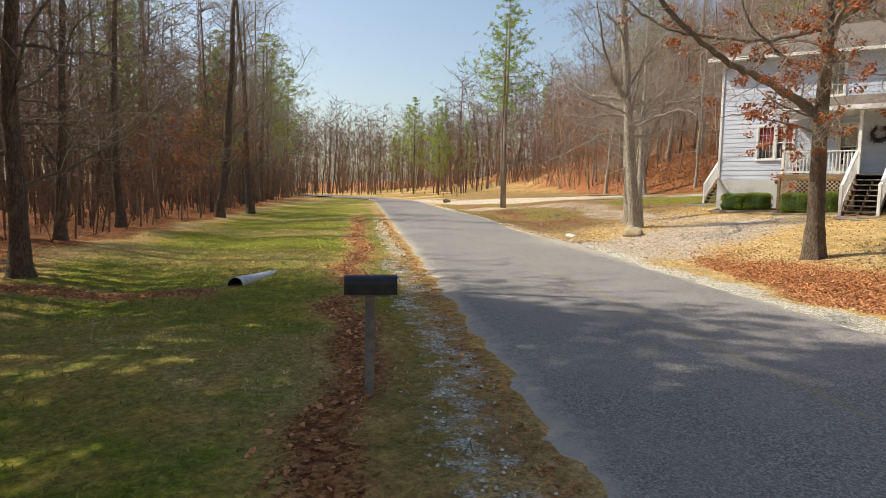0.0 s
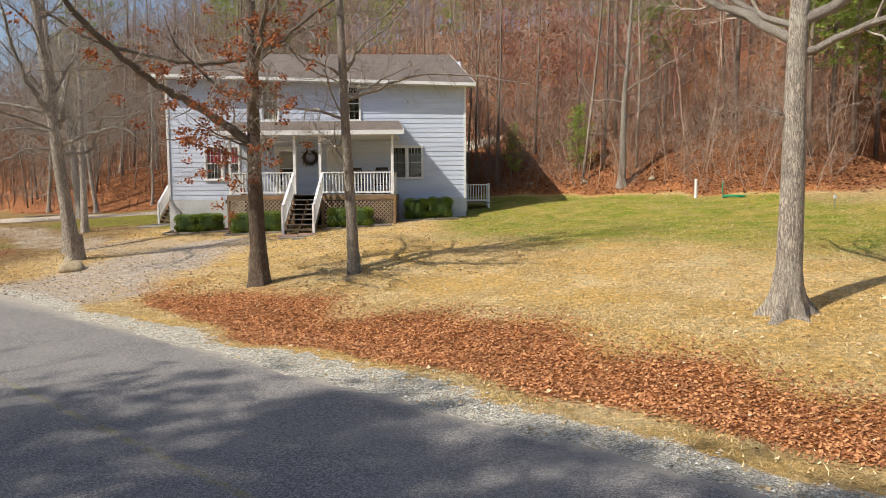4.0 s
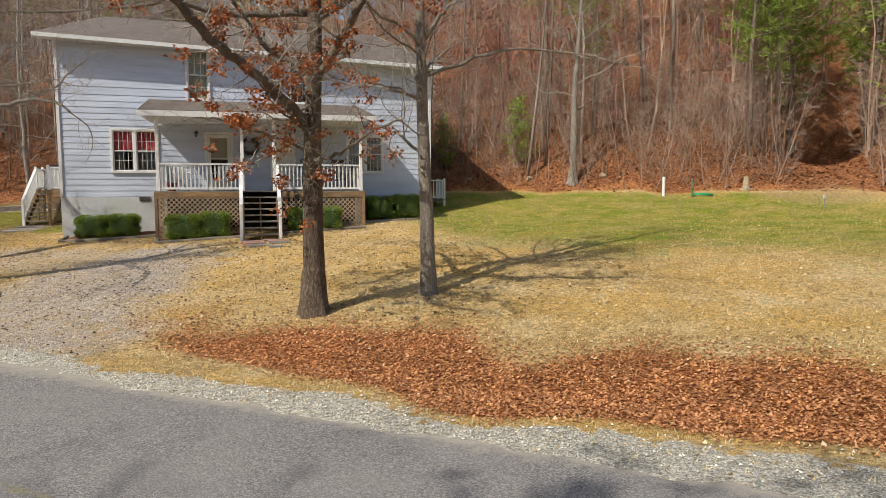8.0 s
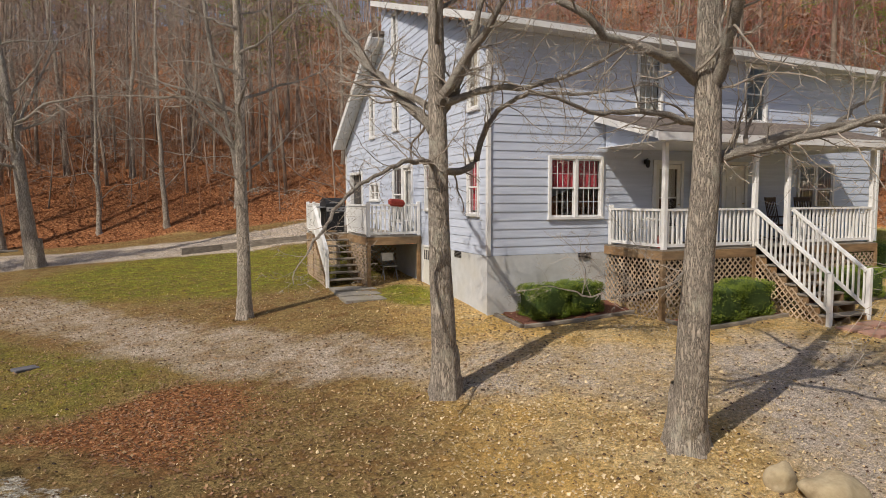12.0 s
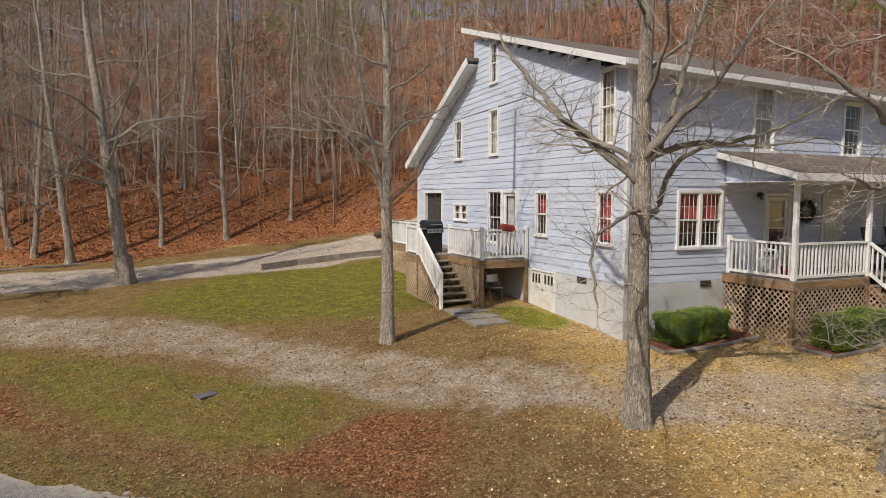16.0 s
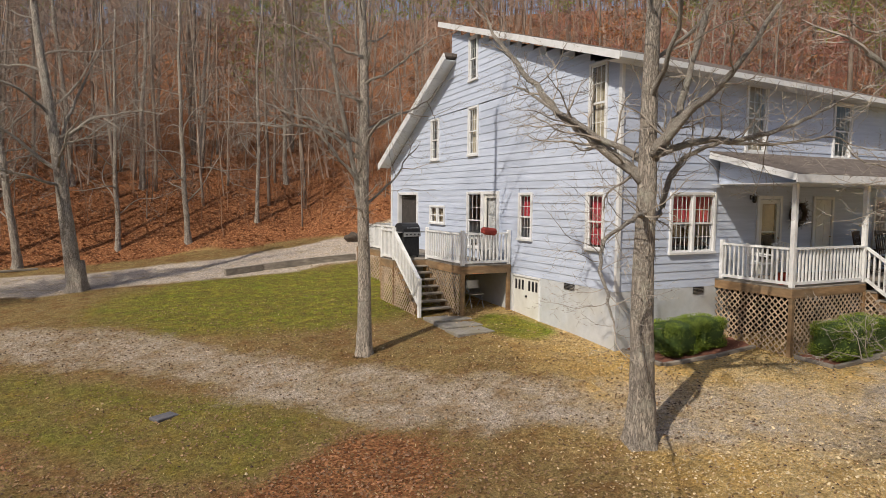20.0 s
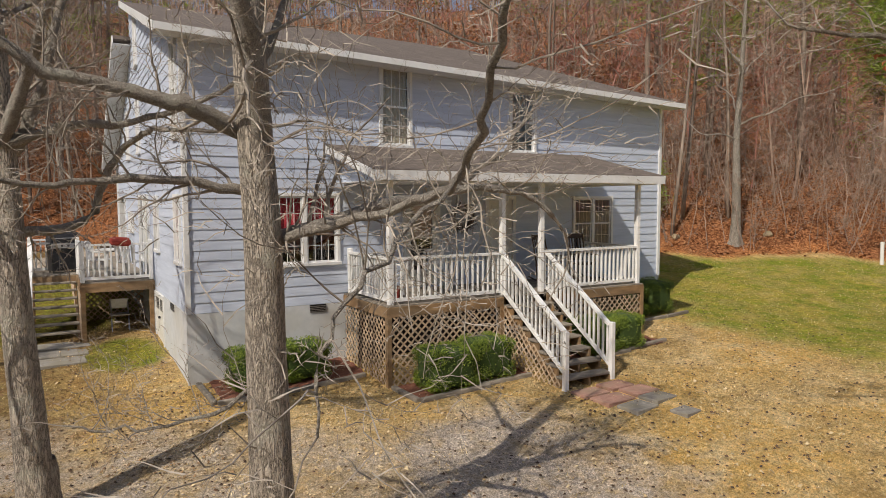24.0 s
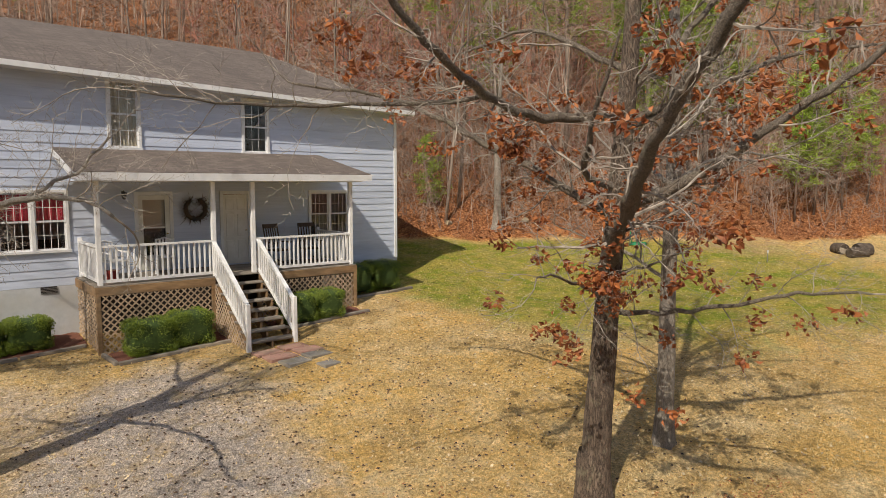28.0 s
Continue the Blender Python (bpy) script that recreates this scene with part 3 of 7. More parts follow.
# openings: along-wall lo, hi, sill, head (outer edges of their trim)
FRONT = {"window_left": (1.60, 3.16, 1.69, 3.21), "window_right": (9.74, 11.19, 1.71, 3.16), "upper_left": (4.12, 4.94, 4.24, 5.74),
         "upper_right": (7.66, 8.50, 4.22, 5.62), "storm_door": (4.68, 5.66, 1.06, 3.15), "front_door": (6.95, 7.86, 1.06, 3.15)}
GABLE = {"g_front": (0.49, 1.18, 1.77, 3.19), "g_mid": (3.52, 4.22, 1.84, 3.19), "g_up_front": (0.48, 1.16, 4.30, 5.86), "g_up_mid": (6.62, 7.29, 4.38, 5.80),
         "g_up_back": (9.43, 10.08, 4.36, 5.75), "g_top": (6.70, 7.29, 6.62, 8.03), "small": (8.92, 10.15, 2.10, 2.76), "patio": (5.30, 7.32, 1.12, 3.24),
         "back_door": (11.2, 13.15, 1.12, 3.24)}


def cut(lo, hi, gaps):
    """What is left of lo..hi outside the gaps."""
    out, p = [], lo
    for a, b in sorted(gaps):
        if b <= lo or a >= hi:
            continue
        if a - p > 0.02:
            out.append((p, a))
        p = max(p, b)
    if hi - p > 0.02:
        out.append((p, hi))
    return out


def pieces(openings, lo, hi, z0, z1):
    """Rectangles that fill a wall around its openings."""
    zs = sorted({z0, z1} | {z for o in openings for z in o[2:] if z0 < z < z1})
    for a, b in zip(zs, zs[1:]):
        mid = (a + b) / 2
        for p, q in cut(lo, hi, [(o[0], o[1]) for o in openings if o[2] < mid < o[3]]):
            yield p, q, a, b


front_wall = Mesh()
for p, q, a, b in pieces(list(FRONT.values()), 0, W, -0.9, EAVE_Z):
    front_wall.box(p, q, 0.03, 0.18, a, b)
front_wall = part("front_wall", front_wall, SIDING, house)
gable_wall = Mesh()
for p, q, a, b in pieces([o for o in GABLE.values()], 0.18, DEPTH, -0.9, 4.35):
    gable_wall.box(0.03, 0.18, p, q, a, b)
for z in np.arange(4.35, 8.5, 0.05):
    ys = [y for y in np.arange(0.18, DEPTH, 0.05) if roof_line(y) > z + 0.05]
    if not ys:
        continue
    for p, q in cut(min(ys), max(ys), [(o[0], o[1]) for o in GABLE.values() if o[2] < z + 0.025 < o[3]]):
        gable_wall.box(0.03, 0.18, p, q, z, z + 0.05)
gable_wall = part("gable_wall", gable_wall, SIDING, house)
m = Mesh().prism([(0.18, -0.9), (DEPTH, -0.9), (DEPTH, roof_line(DEPTH)), (RIDGE_Y + 0.01, 7.36), (RIDGE_Y, roof_line(RIDGE_Y)), (0.18, EAVE_Z)], 0, W - 0.15, W)
part("far_gable_wall", m, SIDING, house)
m = Mesh().box(0.18, W - 0.15, DEPTH - 0.15, DEPTH, -0.9, roof_line(DEPTH) - 0.02)
m.box(0.18, W - 0.15, RIDGE_Y - 0.12, RIDGE_Y, 7.2, roof_line(RIDGE_Y) - 0.03)
part("back_wall", m, SIDING, house)
# floors coloured near-black so that the rooms read as unlit
for name, z in (("lower_floor", 0.95), ("upper_floor", 3.75)):
    part(name, Mesh().box(0.19, W - 0.16, 0.19, DEPTH - 0.16, z, z + 0.1), PAINTED_SHADE, house)

# lapped boards
LAP = 0.205
board_cache = {}


def lap_board(length, flip):
    """A weatherboard of unit height, thicker at its foot."""
    key = (round(length, 2), flip)
    if key not in board_cache:
        L = round(length, 2)
        prof = [(0.0, 0.0), (-0.024, 0.0), (-0.008, LAP + 0.012), (0.0, LAP + 0.012)]
        vs = [(x, o, z) for x in (0, L) for o, z in prof] if not flip else [(o, x, z) for x in (0, L) for o, z in prof]
        fs = [(0, 1, 5, 4), (1, 2, 6, 5), (2, 3, 7, 6), (3, 0, 4, 7), (0, 3, 2, 1), (4, 5, 6, 7)]
        board_cache[key] = fix(Mesh().add(vs, fs).data("siding_board", SIDING))
    return board_cache[key]


def lay_siding():
    z = FLOOR
    while z < EAVE_Z - 0.05:
        for p, q in cut(0.07, W - 0.07, [(o[0], o[1]) for o in FRONT.values() if o[2] < z + LAP * 0.6 and o[3] > z + LAP * 0.4]):
            part("siding_board", lap_board(q - p, False), None, front_wall).location = (p, 0.03, z)
        z += LAP
    z = FLOOR
    while z < 8.4:
        ys = [y for y in np.arange(0.07, DEPTH - 0.06, 0.02) if roof_line(y) + (0.15 if y <= RIDGE_Y else 0.0) > z + LAP * 0.9]
        if ys:
            for p, q in cut(min(ys), max(ys), [(o[0], o[1]) for o in GABLE.values() if o[2] < z + LAP * 0.6 and o[3] > z + LAP * 0.4]):
                part("siding_board", lap_board(q - p, True), None, gable_wall).location = (0.03, p, z)
        z += LAP


for x0, x1, y0, y1 in ((-0.02, W + 0.02, -0.004, 0.03), (-0.004, 0.03, 0.03, 3.05), (-0.004, 0.03, 4.46, DEPTH), (W, W + 0.02, 0.03, DEPTH)):
    part("foundation_wall", Mesh().box(x0, x1, y0, y1, -0.95, FLOOR - 0.01), CONCRETE, house, "whitewashed block foundation")
for x, y in ((-0.03, -0.03), (W - 0.07, -0.03)):
    part("corner_board", Mesh().cbox(x, x + 0.10, y, y + 0.10, FLOOR, EAVE_Z + 0.05), TRIM, house)
part("corner_board", Mesh().cbox(-0.03, 0.07, DEPTH - 0.07, DEPTH + 0.03, FLOOR, 4.33), TRIM, house)

# roofs: front slope, its soffit and fascia, back slope
FE, FB = (-0.50, 5.77), (9.25, 9.02)            # y, z of the front slope's foot and its back end
m = Mesh().add([(-0.50, FE[0], FE[1]), (13.45, FE[0], FE[1]), (12.45, FB[0], FB[1]), (-0.14, FB[0], FB[1]),
                (-0.50, FE[0], FE[1] - 0.06), (13.45, FE[0], FE[1] - 0.06), (12.45, FB[0], FB[1] - 0.06), (-0.14, FB[0], FB[1] - 0.06)],
               [(0, 1, 2, 3), (7, 6, 5, 4), (0, 4, 5, 1), (1, 5, 6, 2), (2, 6, 7, 3), (3, 7, 4, 0)])
roof = part("roof", m, SHINGLE, house, "brown asphalt shingle roof")
m = Mesh().beam((-0.51, FE[0] - 0.015, FE[1] - 0.075), (13.46, FE[0] - 0.015, FE[1] - 0.075), 0.03, 0.13)
part("fascia", m, TRIM, house)
m = Mesh().beam((-0.515, FE[0], FE[1] - 0.10), (-0.155, FB[0], FB[1] - 0.09), 0.03, 0.17)
part("rake_board", m, TRIM, house)
m = Mesh().beam((13.465, FE[0], FE[1] - 0.10), (12.465, FB[0], FB[1] - 0.09), 0.03, 0.17)
part("rake_board", m, TRIM, house)
m = Mesh().add([(-0.47, FE[0], FE[1] - 0.135), (13.43, FE[0], FE[1] - 0.135), (13.43, 0.0, FE[1] - 0.135), (-0.47, 0.0, FE[1] - 0.135)], [(0, 1, 2, 3)])
m.add([(p[0], p[1], p[2] + 0.012) for p in m.v], [(3, 2, 1, 0)])
part("soffit", m, SOFFIT, house)
m = Mesh().add([(-0.45, 8.15, 7.72), (13.3, 8.15, 7.72), (13.3, 14.15, 4.42), (-0.45, 14.15, 4.42), (-0.45, 8.15, 7.62), (13.3, 8.15, 7.62), (13.3, 14.15, 4.32), (-0.45, 14.15, 4.32)],
               [(0, 1, 2, 3), (7, 6, 5, 4), (0, 4, 5, 1), (1, 5, 6, 2), (2, 6, 7, 3), (3, 7, 4, 0)])
part("back_roof", m, SHINGLE, house)
m = Mesh().beam((-0.47, 8.12, 7.60), (-0.47, 14.17, 4.28), 0.03, 0.24)
part("rake_board", m, TRIM, house)
part("rake_soffit", Mesh().beam((-0.22, 8.2, 7.50), (-0.22, 14.1, 4.26), 0.46, 0.02), TRIM, house)


# ---- trees ----
def twig(m, a, d, L, w, bend):
    """The finest twigs: a thin crooked blade that runs out to a point."""
    o = d.orthogonal().normalized()
    u = d.cross(o) * (L * 0.07)
    p, q, e = a + d * (L * 0.33) + u + bend * 0.15, a + d * (L * 0.66) - u + bend * 0.5, a + d * L + bend
    m.add([a - o * w, a + o * w, p + o * (w * 0.85), p - o * (w * 0.85), q + o * (w * 0.6), q - o * (w * 0.6), e], [(0, 1, 2, 3), (3, 2, 4, 5), (5, 4, 6)])


def grow(rng, m, p, d, length, r0, level, spec, tips):
    """One limb and, from it, its smaller ones. spec: sides, segments, child counts, spread and droop by level."""
    d = Vector(d).normalized()
    last = level + 1 >= len(spec["sides"])
    if last:
        bend = Vector((rng.uniform(-1, 1), rng.uniform(-1, 1), rng.uniform(-0.6, 1))) * (length * 0.3)
        twig(m[-1], Vector(p), d, length * 0.8, min(max(r0 * 0.4, spec["fine"] * 0.7), spec["fine"] * 1.2), bend)
        tips.append((Vector(p) + d * length + bend, d))
        return
    sides, segs = spec["sides"][level], spec["segs"][level]
    pts, rad = [Vector(p)], [r0]
    r_end = r0 * spec["taper"][level]
    q = Vector(p)
    way = d.copy()
    drift = Vector((rng.uniform(-1, 1), rng.uniform(-1, 1), rng.uniform(-0.5, 0.5))) * (spec["wob"][level] * 0.25)
    for k in range(segs):
        wob = Vector((rng.uniform(-1, 1), rng.uniform(-1, 1), rng.uniform(-1, 1))) * spec["wob"][level]
        if rng.random() < 0.25:
            drift = -drift
        d = (d + wob + drift + Vector((0, 0, spec["lift"][level]))).normalized()
        if level == 0:
            d = (d * 0.6 + way * 0.4).normalized()
        q = q + d * (length / segs)
        pts.append(q.copy())
        rad.append((r0 + (r_end - r0) * ((k + 1) / segs) ** 0.8) * (rng.uniform(0.92, 1.08) if level else 1.0))
    m[min(level, len(m) - 2)].tube(pts, rad, sides, cap=level == 0)
    count = spec["kids"][level]
    lo = spec["from"][level]
    turn = rng.uniform(0, 6.28)
    for k in range(count):
        f = lo + (1 - lo) * (k + rng.uniform(0.2, 0.95)) / count
        i = min(int(f * segs), segs - 1)
        w = f * segs - i
        base = pts[i].lerp(pts[i + 1], min(max(w, 0), 1))
        dd = (pts[i + 1] - pts[i]).normalized()
        side = dd.orthogonal().normalized()
        turn += 2.4 + rng.uniform(-0.6, 0.6)
        side.rotate(Matrix.Rotation(turn, 3, dd))
        ang = spec["spread"][level] * rng.uniform(0.7, 1.25)
        nd = dd * math.cos(ang) + side * math.sin(ang)
        rr = rad[i] * spec["thin"][level] * rng.uniform(0.65, 1.15)
        L = length * spec["short"][level] * (1.15 - 0.6 * f) * rng.uniform(0.6, 1.3)
        grow(rng, m, base, nd, L, rr, level + 1, spec, tips)
    return pts


OAK = dict(fine=0.0034, sides=(18, 8, 5, 3, 3), segs=(20, 14, 8, 4, 1), kids=(10, 9, 8, 8), wob=(0.05, 0.27, 0.32, 0.34, 0.3), lift=(0.015, 0.025, 0.02, 0.02, 0.02),
           taper=(0.26, 0.22, 0.3, 0.35, 0.5), thin=(0.40, 0.50, 0.50, 0.45), short=(0.40, 0.42, 0.48, 0.60), spread=(1.05, 0.85, 0.85, 0.85), **{"from": (0.30, 0.16, 0.15, 0.1)})
SLIM = dict(OAK, kids=(14, 8, 7, 7), thin=(0.34, 0.5, 0.5, 0.45), short=(0.28, 0.45, 0.48, 0.60), spread=(0.95, 0.85, 0.85, 0.85), **{"from": (0.24, 0.16, 0.15, 0.1)})
YARD = dict(OAK, fine=0.0046, kids=(9, 9, 9, 8), **{"from": (0.42, 0.16, 0.15, 0.1)})
MID = dict(OAK, fine=0.008, sides=(10, 5, 4, 3, 3), segs=(18, 12, 6, 3, 1), kids=(18, 8, 7, 4), wob=(0.11, 0.38, 0.40, 0.36, 0.3), thin=(0.34, 0.5, 0.5, 0.45), short=(0.38, 0.44, 0.5, 0.60), **{"from": (0.14, 0.16, 0.15, 0.1)})
LEAFY_OAK = dict(OAK, kids=(7, 7, 6, 5), **{"from": (0.45, 0.2, 0.15, 0.1)})
WOOD = dict(fine=0.011, sides=(6, 4, 3, 3), segs=(11, 5, 3, 1), kids=(13, 6, 8), wob=(0.06, 0.22, 0.28, 0.3), lift=(0.02, 0.05, 0.03, 0.02), taper=(0.2, 0.3, 0.35, 0.5),
            thin=(0.40, 0.5, 0.5), short=(0.30, 0.48, 0.55), spread=(0.9, 0.8, 0.85), **{"from": (0.24, 0.15, 0.1)})


def leaf_cards(m, rng, p, n, size, spread, hang=0.0):
    """Small bent leaves round a point."""
    for _ in range(n):
        c = Vector(p) + Vector((rng.gauss(0, spread), rng.gauss(0, spread), rng.gauss(0, spread * 0.7) - hang))
        a = Vector((rng.uniform(-1, 1), rng.uniform(-1, 1), rng.uniform(-1, 0.4))).normalized()
        b = a.orthogonal().normalized()
        b.rotate(Matrix.Rotation(rng.uniform(0, 6.28), 3, a))
        nrm = a.cross(b) * 0.25
        L, w = size * rng.uniform(0.7, 1.3), size * 0.33
        m.add([c, c + a * L * 0.5 + b * w + nrm * size, c + a * L, c + a * L * 0.5 - b * w + nrm * size], [(0, 1, 2), (0, 2, 3)])


def foot(m, r, rng, lobes, reach, h):
    """The lobed foot of a stem, where it runs out into its roots."""
    n, ph, rows = 28, rng.uniform(0, 6.28), 9
    amp = [rng.uniform(0.6, 1.4) for _ in range(lobes)]
    vs, fs = [], []
    for k in range(rows):
        f = k / (rows - 1)
        for i in range(n):
            a = 6.283 * i / n
            lobe = max(0.0, math.cos(lobes * a + ph)) * amp[int((lobes * a + ph) / 6.283 + 0.5) % lobes]
            rr = r * (1.015 + (0.42 + reach * lobe) * (1 - f) ** 2.3) * (1 + 0.02 * rng.uniform(-1, 1))
            if f == 1:
                rr = r * 0.9
            vs.append((rr * math.cos(a), rr * math.sin(a), -0.12 + h * f ** 1.3))
    for k in range(rows - 1):
        fs += [(k * n + i, k * n + (i + 1) % n, (k + 1) * n + (i + 1) % n, (k + 1) * n + i) for i in range(n)]
    m.add(vs, fs)


def bough(rng, m, spec, pts, r0, r1, tips, every=0.18):
    """A limb that bends through the given points, with smaller branches along it."""
    pts = [Vector(p) for p in pts]
    ends = [pts[0] * 2 - pts[1]] + pts + [pts[-1] * 2 - pts[-2]]
    line = []
    for i in range(1, len(ends) - 2):
        a, b, c, d = ends[i - 1:i + 3]
        for k in range(5):
            f = k / 5
            line.append(0.5 * (2 * b + (c - a) * f + (2 * a - 5 * b + 4 * c - d) * f * f + (3 * b - a - 3 * c + d) * f ** 3))
    line.append(pts[-1])
    n = len(line) - 1
    line = [q + Vector((rng.gauss(0, 1), rng.gauss(0, 1), rng.gauss(0, 1))) * (0.018 if 0 < i < n else 0) for i, q in enumerate(line)]
    rad = [(r0 + (r1 - r0) * (i / n) ** 0.8) * rng.uniform(0.9, 1.12) for i in range(n + 1)]
    m[1].tube(line, rad, 9, True)
    spray = dict(spec, kids=(0, 0, 8, 6), segs=(20, 14, 9, 6, 1), wob=(0.05, 0.27, 0.32, 0.36, 0.3))
    gone, nxt = 0.0, every * 1.5
    for i in range(n):
        d = line[i + 1] - line[i]
        gone += d.length
        while gone > nxt:
            side = d.orthogonal().normalized()
            side.rotate(Matrix.Rotation(rng.uniform(0, 6.28), 3, d.normalized()))
            way = d.normalized() * rng.uniform(0.1, 0.9) + side + Vector((0, 0, 0.25))
            grow(rng, m, line[i], way, rng.uniform(0.4, 1.5), max(rad[i] * rng.uniform(0.18, 0.36), 0.006), 2, spray, tips)
            nxt += every * rng.uniform(0.6, 1.5)
    grow(rng, m, line[-1], line[-1] - line[-2], rng.uniform(0.8, 1.4), r1 * 0.8, 2, spray, tips)


def yard_tree(name, label, x, y, h, r, seed, spec, material, lean=(0, 0), roots=5, limbs=(), reach=0.55, boughs=(), group="trees in the front yard"):
    rng = random.Random(seed)
    z = gz(x, y) - 0.05
    t = thing(name, label, "tree", group, (x, y, z))
    ms, tips = [Mesh(), Mesh(), Mesh(), Mesh()], []
    line = grow(rng, ms, (0, 0, -0.1), (lean[0], lean[1], 1), h, r, 0, spec, tips)
    for (hz, dx, dy, dz, L, rr) in limbs:
        k = max(i for i, q in enumerate(line[:-1]) if q.z <= hz)
        base = line[k].lerp(line[k + 1], (hz - line[k].z) / (line[k + 1].z - line[k].z))
        grow(rng, ms, base, (dx, dy, dz), L, rr, 1, spec, tips)
    for pts, r0, r1 in boughs:
        bough(rng, ms, spec, [(px - x, py - y, pz - z) for px, py, pz in pts], r0, r1, tips)
    trunk = part("trunk", ms[0], material, t, smooth=True)
    if roots:
        m = Mesh()
        foot(m, r, rng, roots, reach, r * 4.2)
        part("root_flare", m, material, trunk, smooth=True)
    part("crown", ms[1], LIMB_DARK if material is BARK_DARK else LIMB_BARK, t, smooth=True)
    ms[2].add(ms[3].v, ms[3].f)
    part("twig_spray", ms[2], TWIG, t)
    return t, tips


oak, oak_tips = yard_tree("oak_tree", "oak with dark bark that still holds rusty dead leaves", 7.42, -12.83, 10.0, 0.235, 5, LEAFY_OAK, BARK_DARK, (0.0, -0.06),
                          boughs=((((7.38, -13.02, 2.15), (6.95, -13.45, 2.58), (6.4, -14.0, 2.98), (5.8, -14.58, 3.36), (5.2, -15.3, 3.95), (4.7, -16.2, 4.7), (4.3, -17.0, 5.6)), 0.125, 0.04),
                                  (((7.42, -13.0, 2.75), (7.58, -13.5, 3.1), (7.83, -14.25, 3.52), (8.15, -14.9, 4.05), (8.5, -15.7, 4.7), (8.8, -16.6, 5.5)), 0.10, 0.032),
                                  (((7.42, -12.95, 2.95), (7.25, -11.7, 3.55), (6.7, -10.7, 4.15), (6.0, -9.9, 4.65), (4.7, -9.2, 4.85)), 0.075, 0.02),
                                  (((7.40, -13.1, 4.2), (6.2, -12.9, 4.15), (5.2, -13.1, 4.25), (3.96, -13.6, 4.55), (3.2, -13.8, 5.0), (2.6, -14.0, 5.6)), 0.075, 0.024),
                                  (((5.2, -13.1, 4.25), (4.2, -12.6, 4.2), (2.8, -12.3, 4.1), (1.6, -12.2, 4.15)), 0.032, 0.010),
                                  (((7.40, -13.1, 4.0), (8.2, -13.6, 4.4), (9.3, -14.3, 5.0), (10.3, -15.2, 5.2)), 0.06, 0.02),
                                  (((7.40, -13.1, 4.4), (8.0, -13.5, 5.1), (8.6, -13.9, 5.9), (9.0, -14.2, 6.8)), 0.065, 0.025),
                                  (((7.42, -12.95, 1.55), (7.62, -13.5, 1.58), (7.95, -14.4, 1.75), (8.25, -15.2, 2.0), (8.5, -15.9, 2.05)), 0.045, 0.014),
                                  (((7.40, -12.95, 1.72), (6.9, -13.1, 1.95), (6.0, -13.36, 2.2), (5.45, -13.5, 2.25)), 0.036, 0.010),
                                  (((7.40, -13.02, 2.1), (6.9, -13.9, 2.28), (6.6, -14.6, 2.55)), 0.032, 0.010)))
rng = random.Random(8)
m = Mesh()
for p, d in oak_tips:
    if rng.random() < 0.034 * math.exp(-(p.x ** 2 + p.y ** 2) / 9.0) and p.x ** 2 + p.y ** 2 > 0.3:
        leaf_cards(m, rng, p, 22, 0.09, 0.075, 0.08)
part("foliage", m, DEAD_LEAF, oak, "clusters of curled rust-brown leaves")
yard_tree("pale_tree", "slender bare tree with pale grey bark", 9.76, -12.49, 11.5, 0.165, 11, SLIM, BARK_PALE, (-0.02, -0.02),
          boughs=((((9.70, -12.6, 3.3), (10.4, -12.5, 3.55), (11.4, -12.67, 3.85), (12.7, -12.9, 3.8), (13.9, -13.1, 3.6)), 0.05, 0.012), (((9.70, -12.6, 3.7), (9.2, -12.9, 4.1), (8.7, -13.2, 4.2), (8.2, -13.3, 4.6)), 0.045, 0.014),
                  (((9.70, -12.6, 2.7), (9.2, -12.8, 2.95), (8.6, -13.0, 3.0), (8.2, -13.3, 3.2)), 0.03, 0.010), (((9.68, -12.6, 4.0), (10.1, -12.8, 4.6), (10.7, -13.0, 4.9), (11.3, -13.1, 5.6)), 0.05, 0.016)),
          limbs=((3.9, -0.85, 0.3, 0.35, 3.0, 0.04), (3.2, -0.8, -0.4, 0.1, 1.4, 0.02), (4.4, 0.3, 0.8, 0.5, 3.0, 0.045)))
yard_tree("shade_tree", "large bare tree with spreading surface roots", 17.5, -19.0, 12.0, 0.215, 21, OAK, BARK, (0.02, 0.02), 6, reach=2.6,
          limbs=((4.3, -0.7, 0.5, 0.5, 5.0, 0.09), (4.6, 0.9, -0.2, 0.25, 6.0, 0.10), (3.2, -0.8, 0.1, -0.1, 0.6, 0.03)))
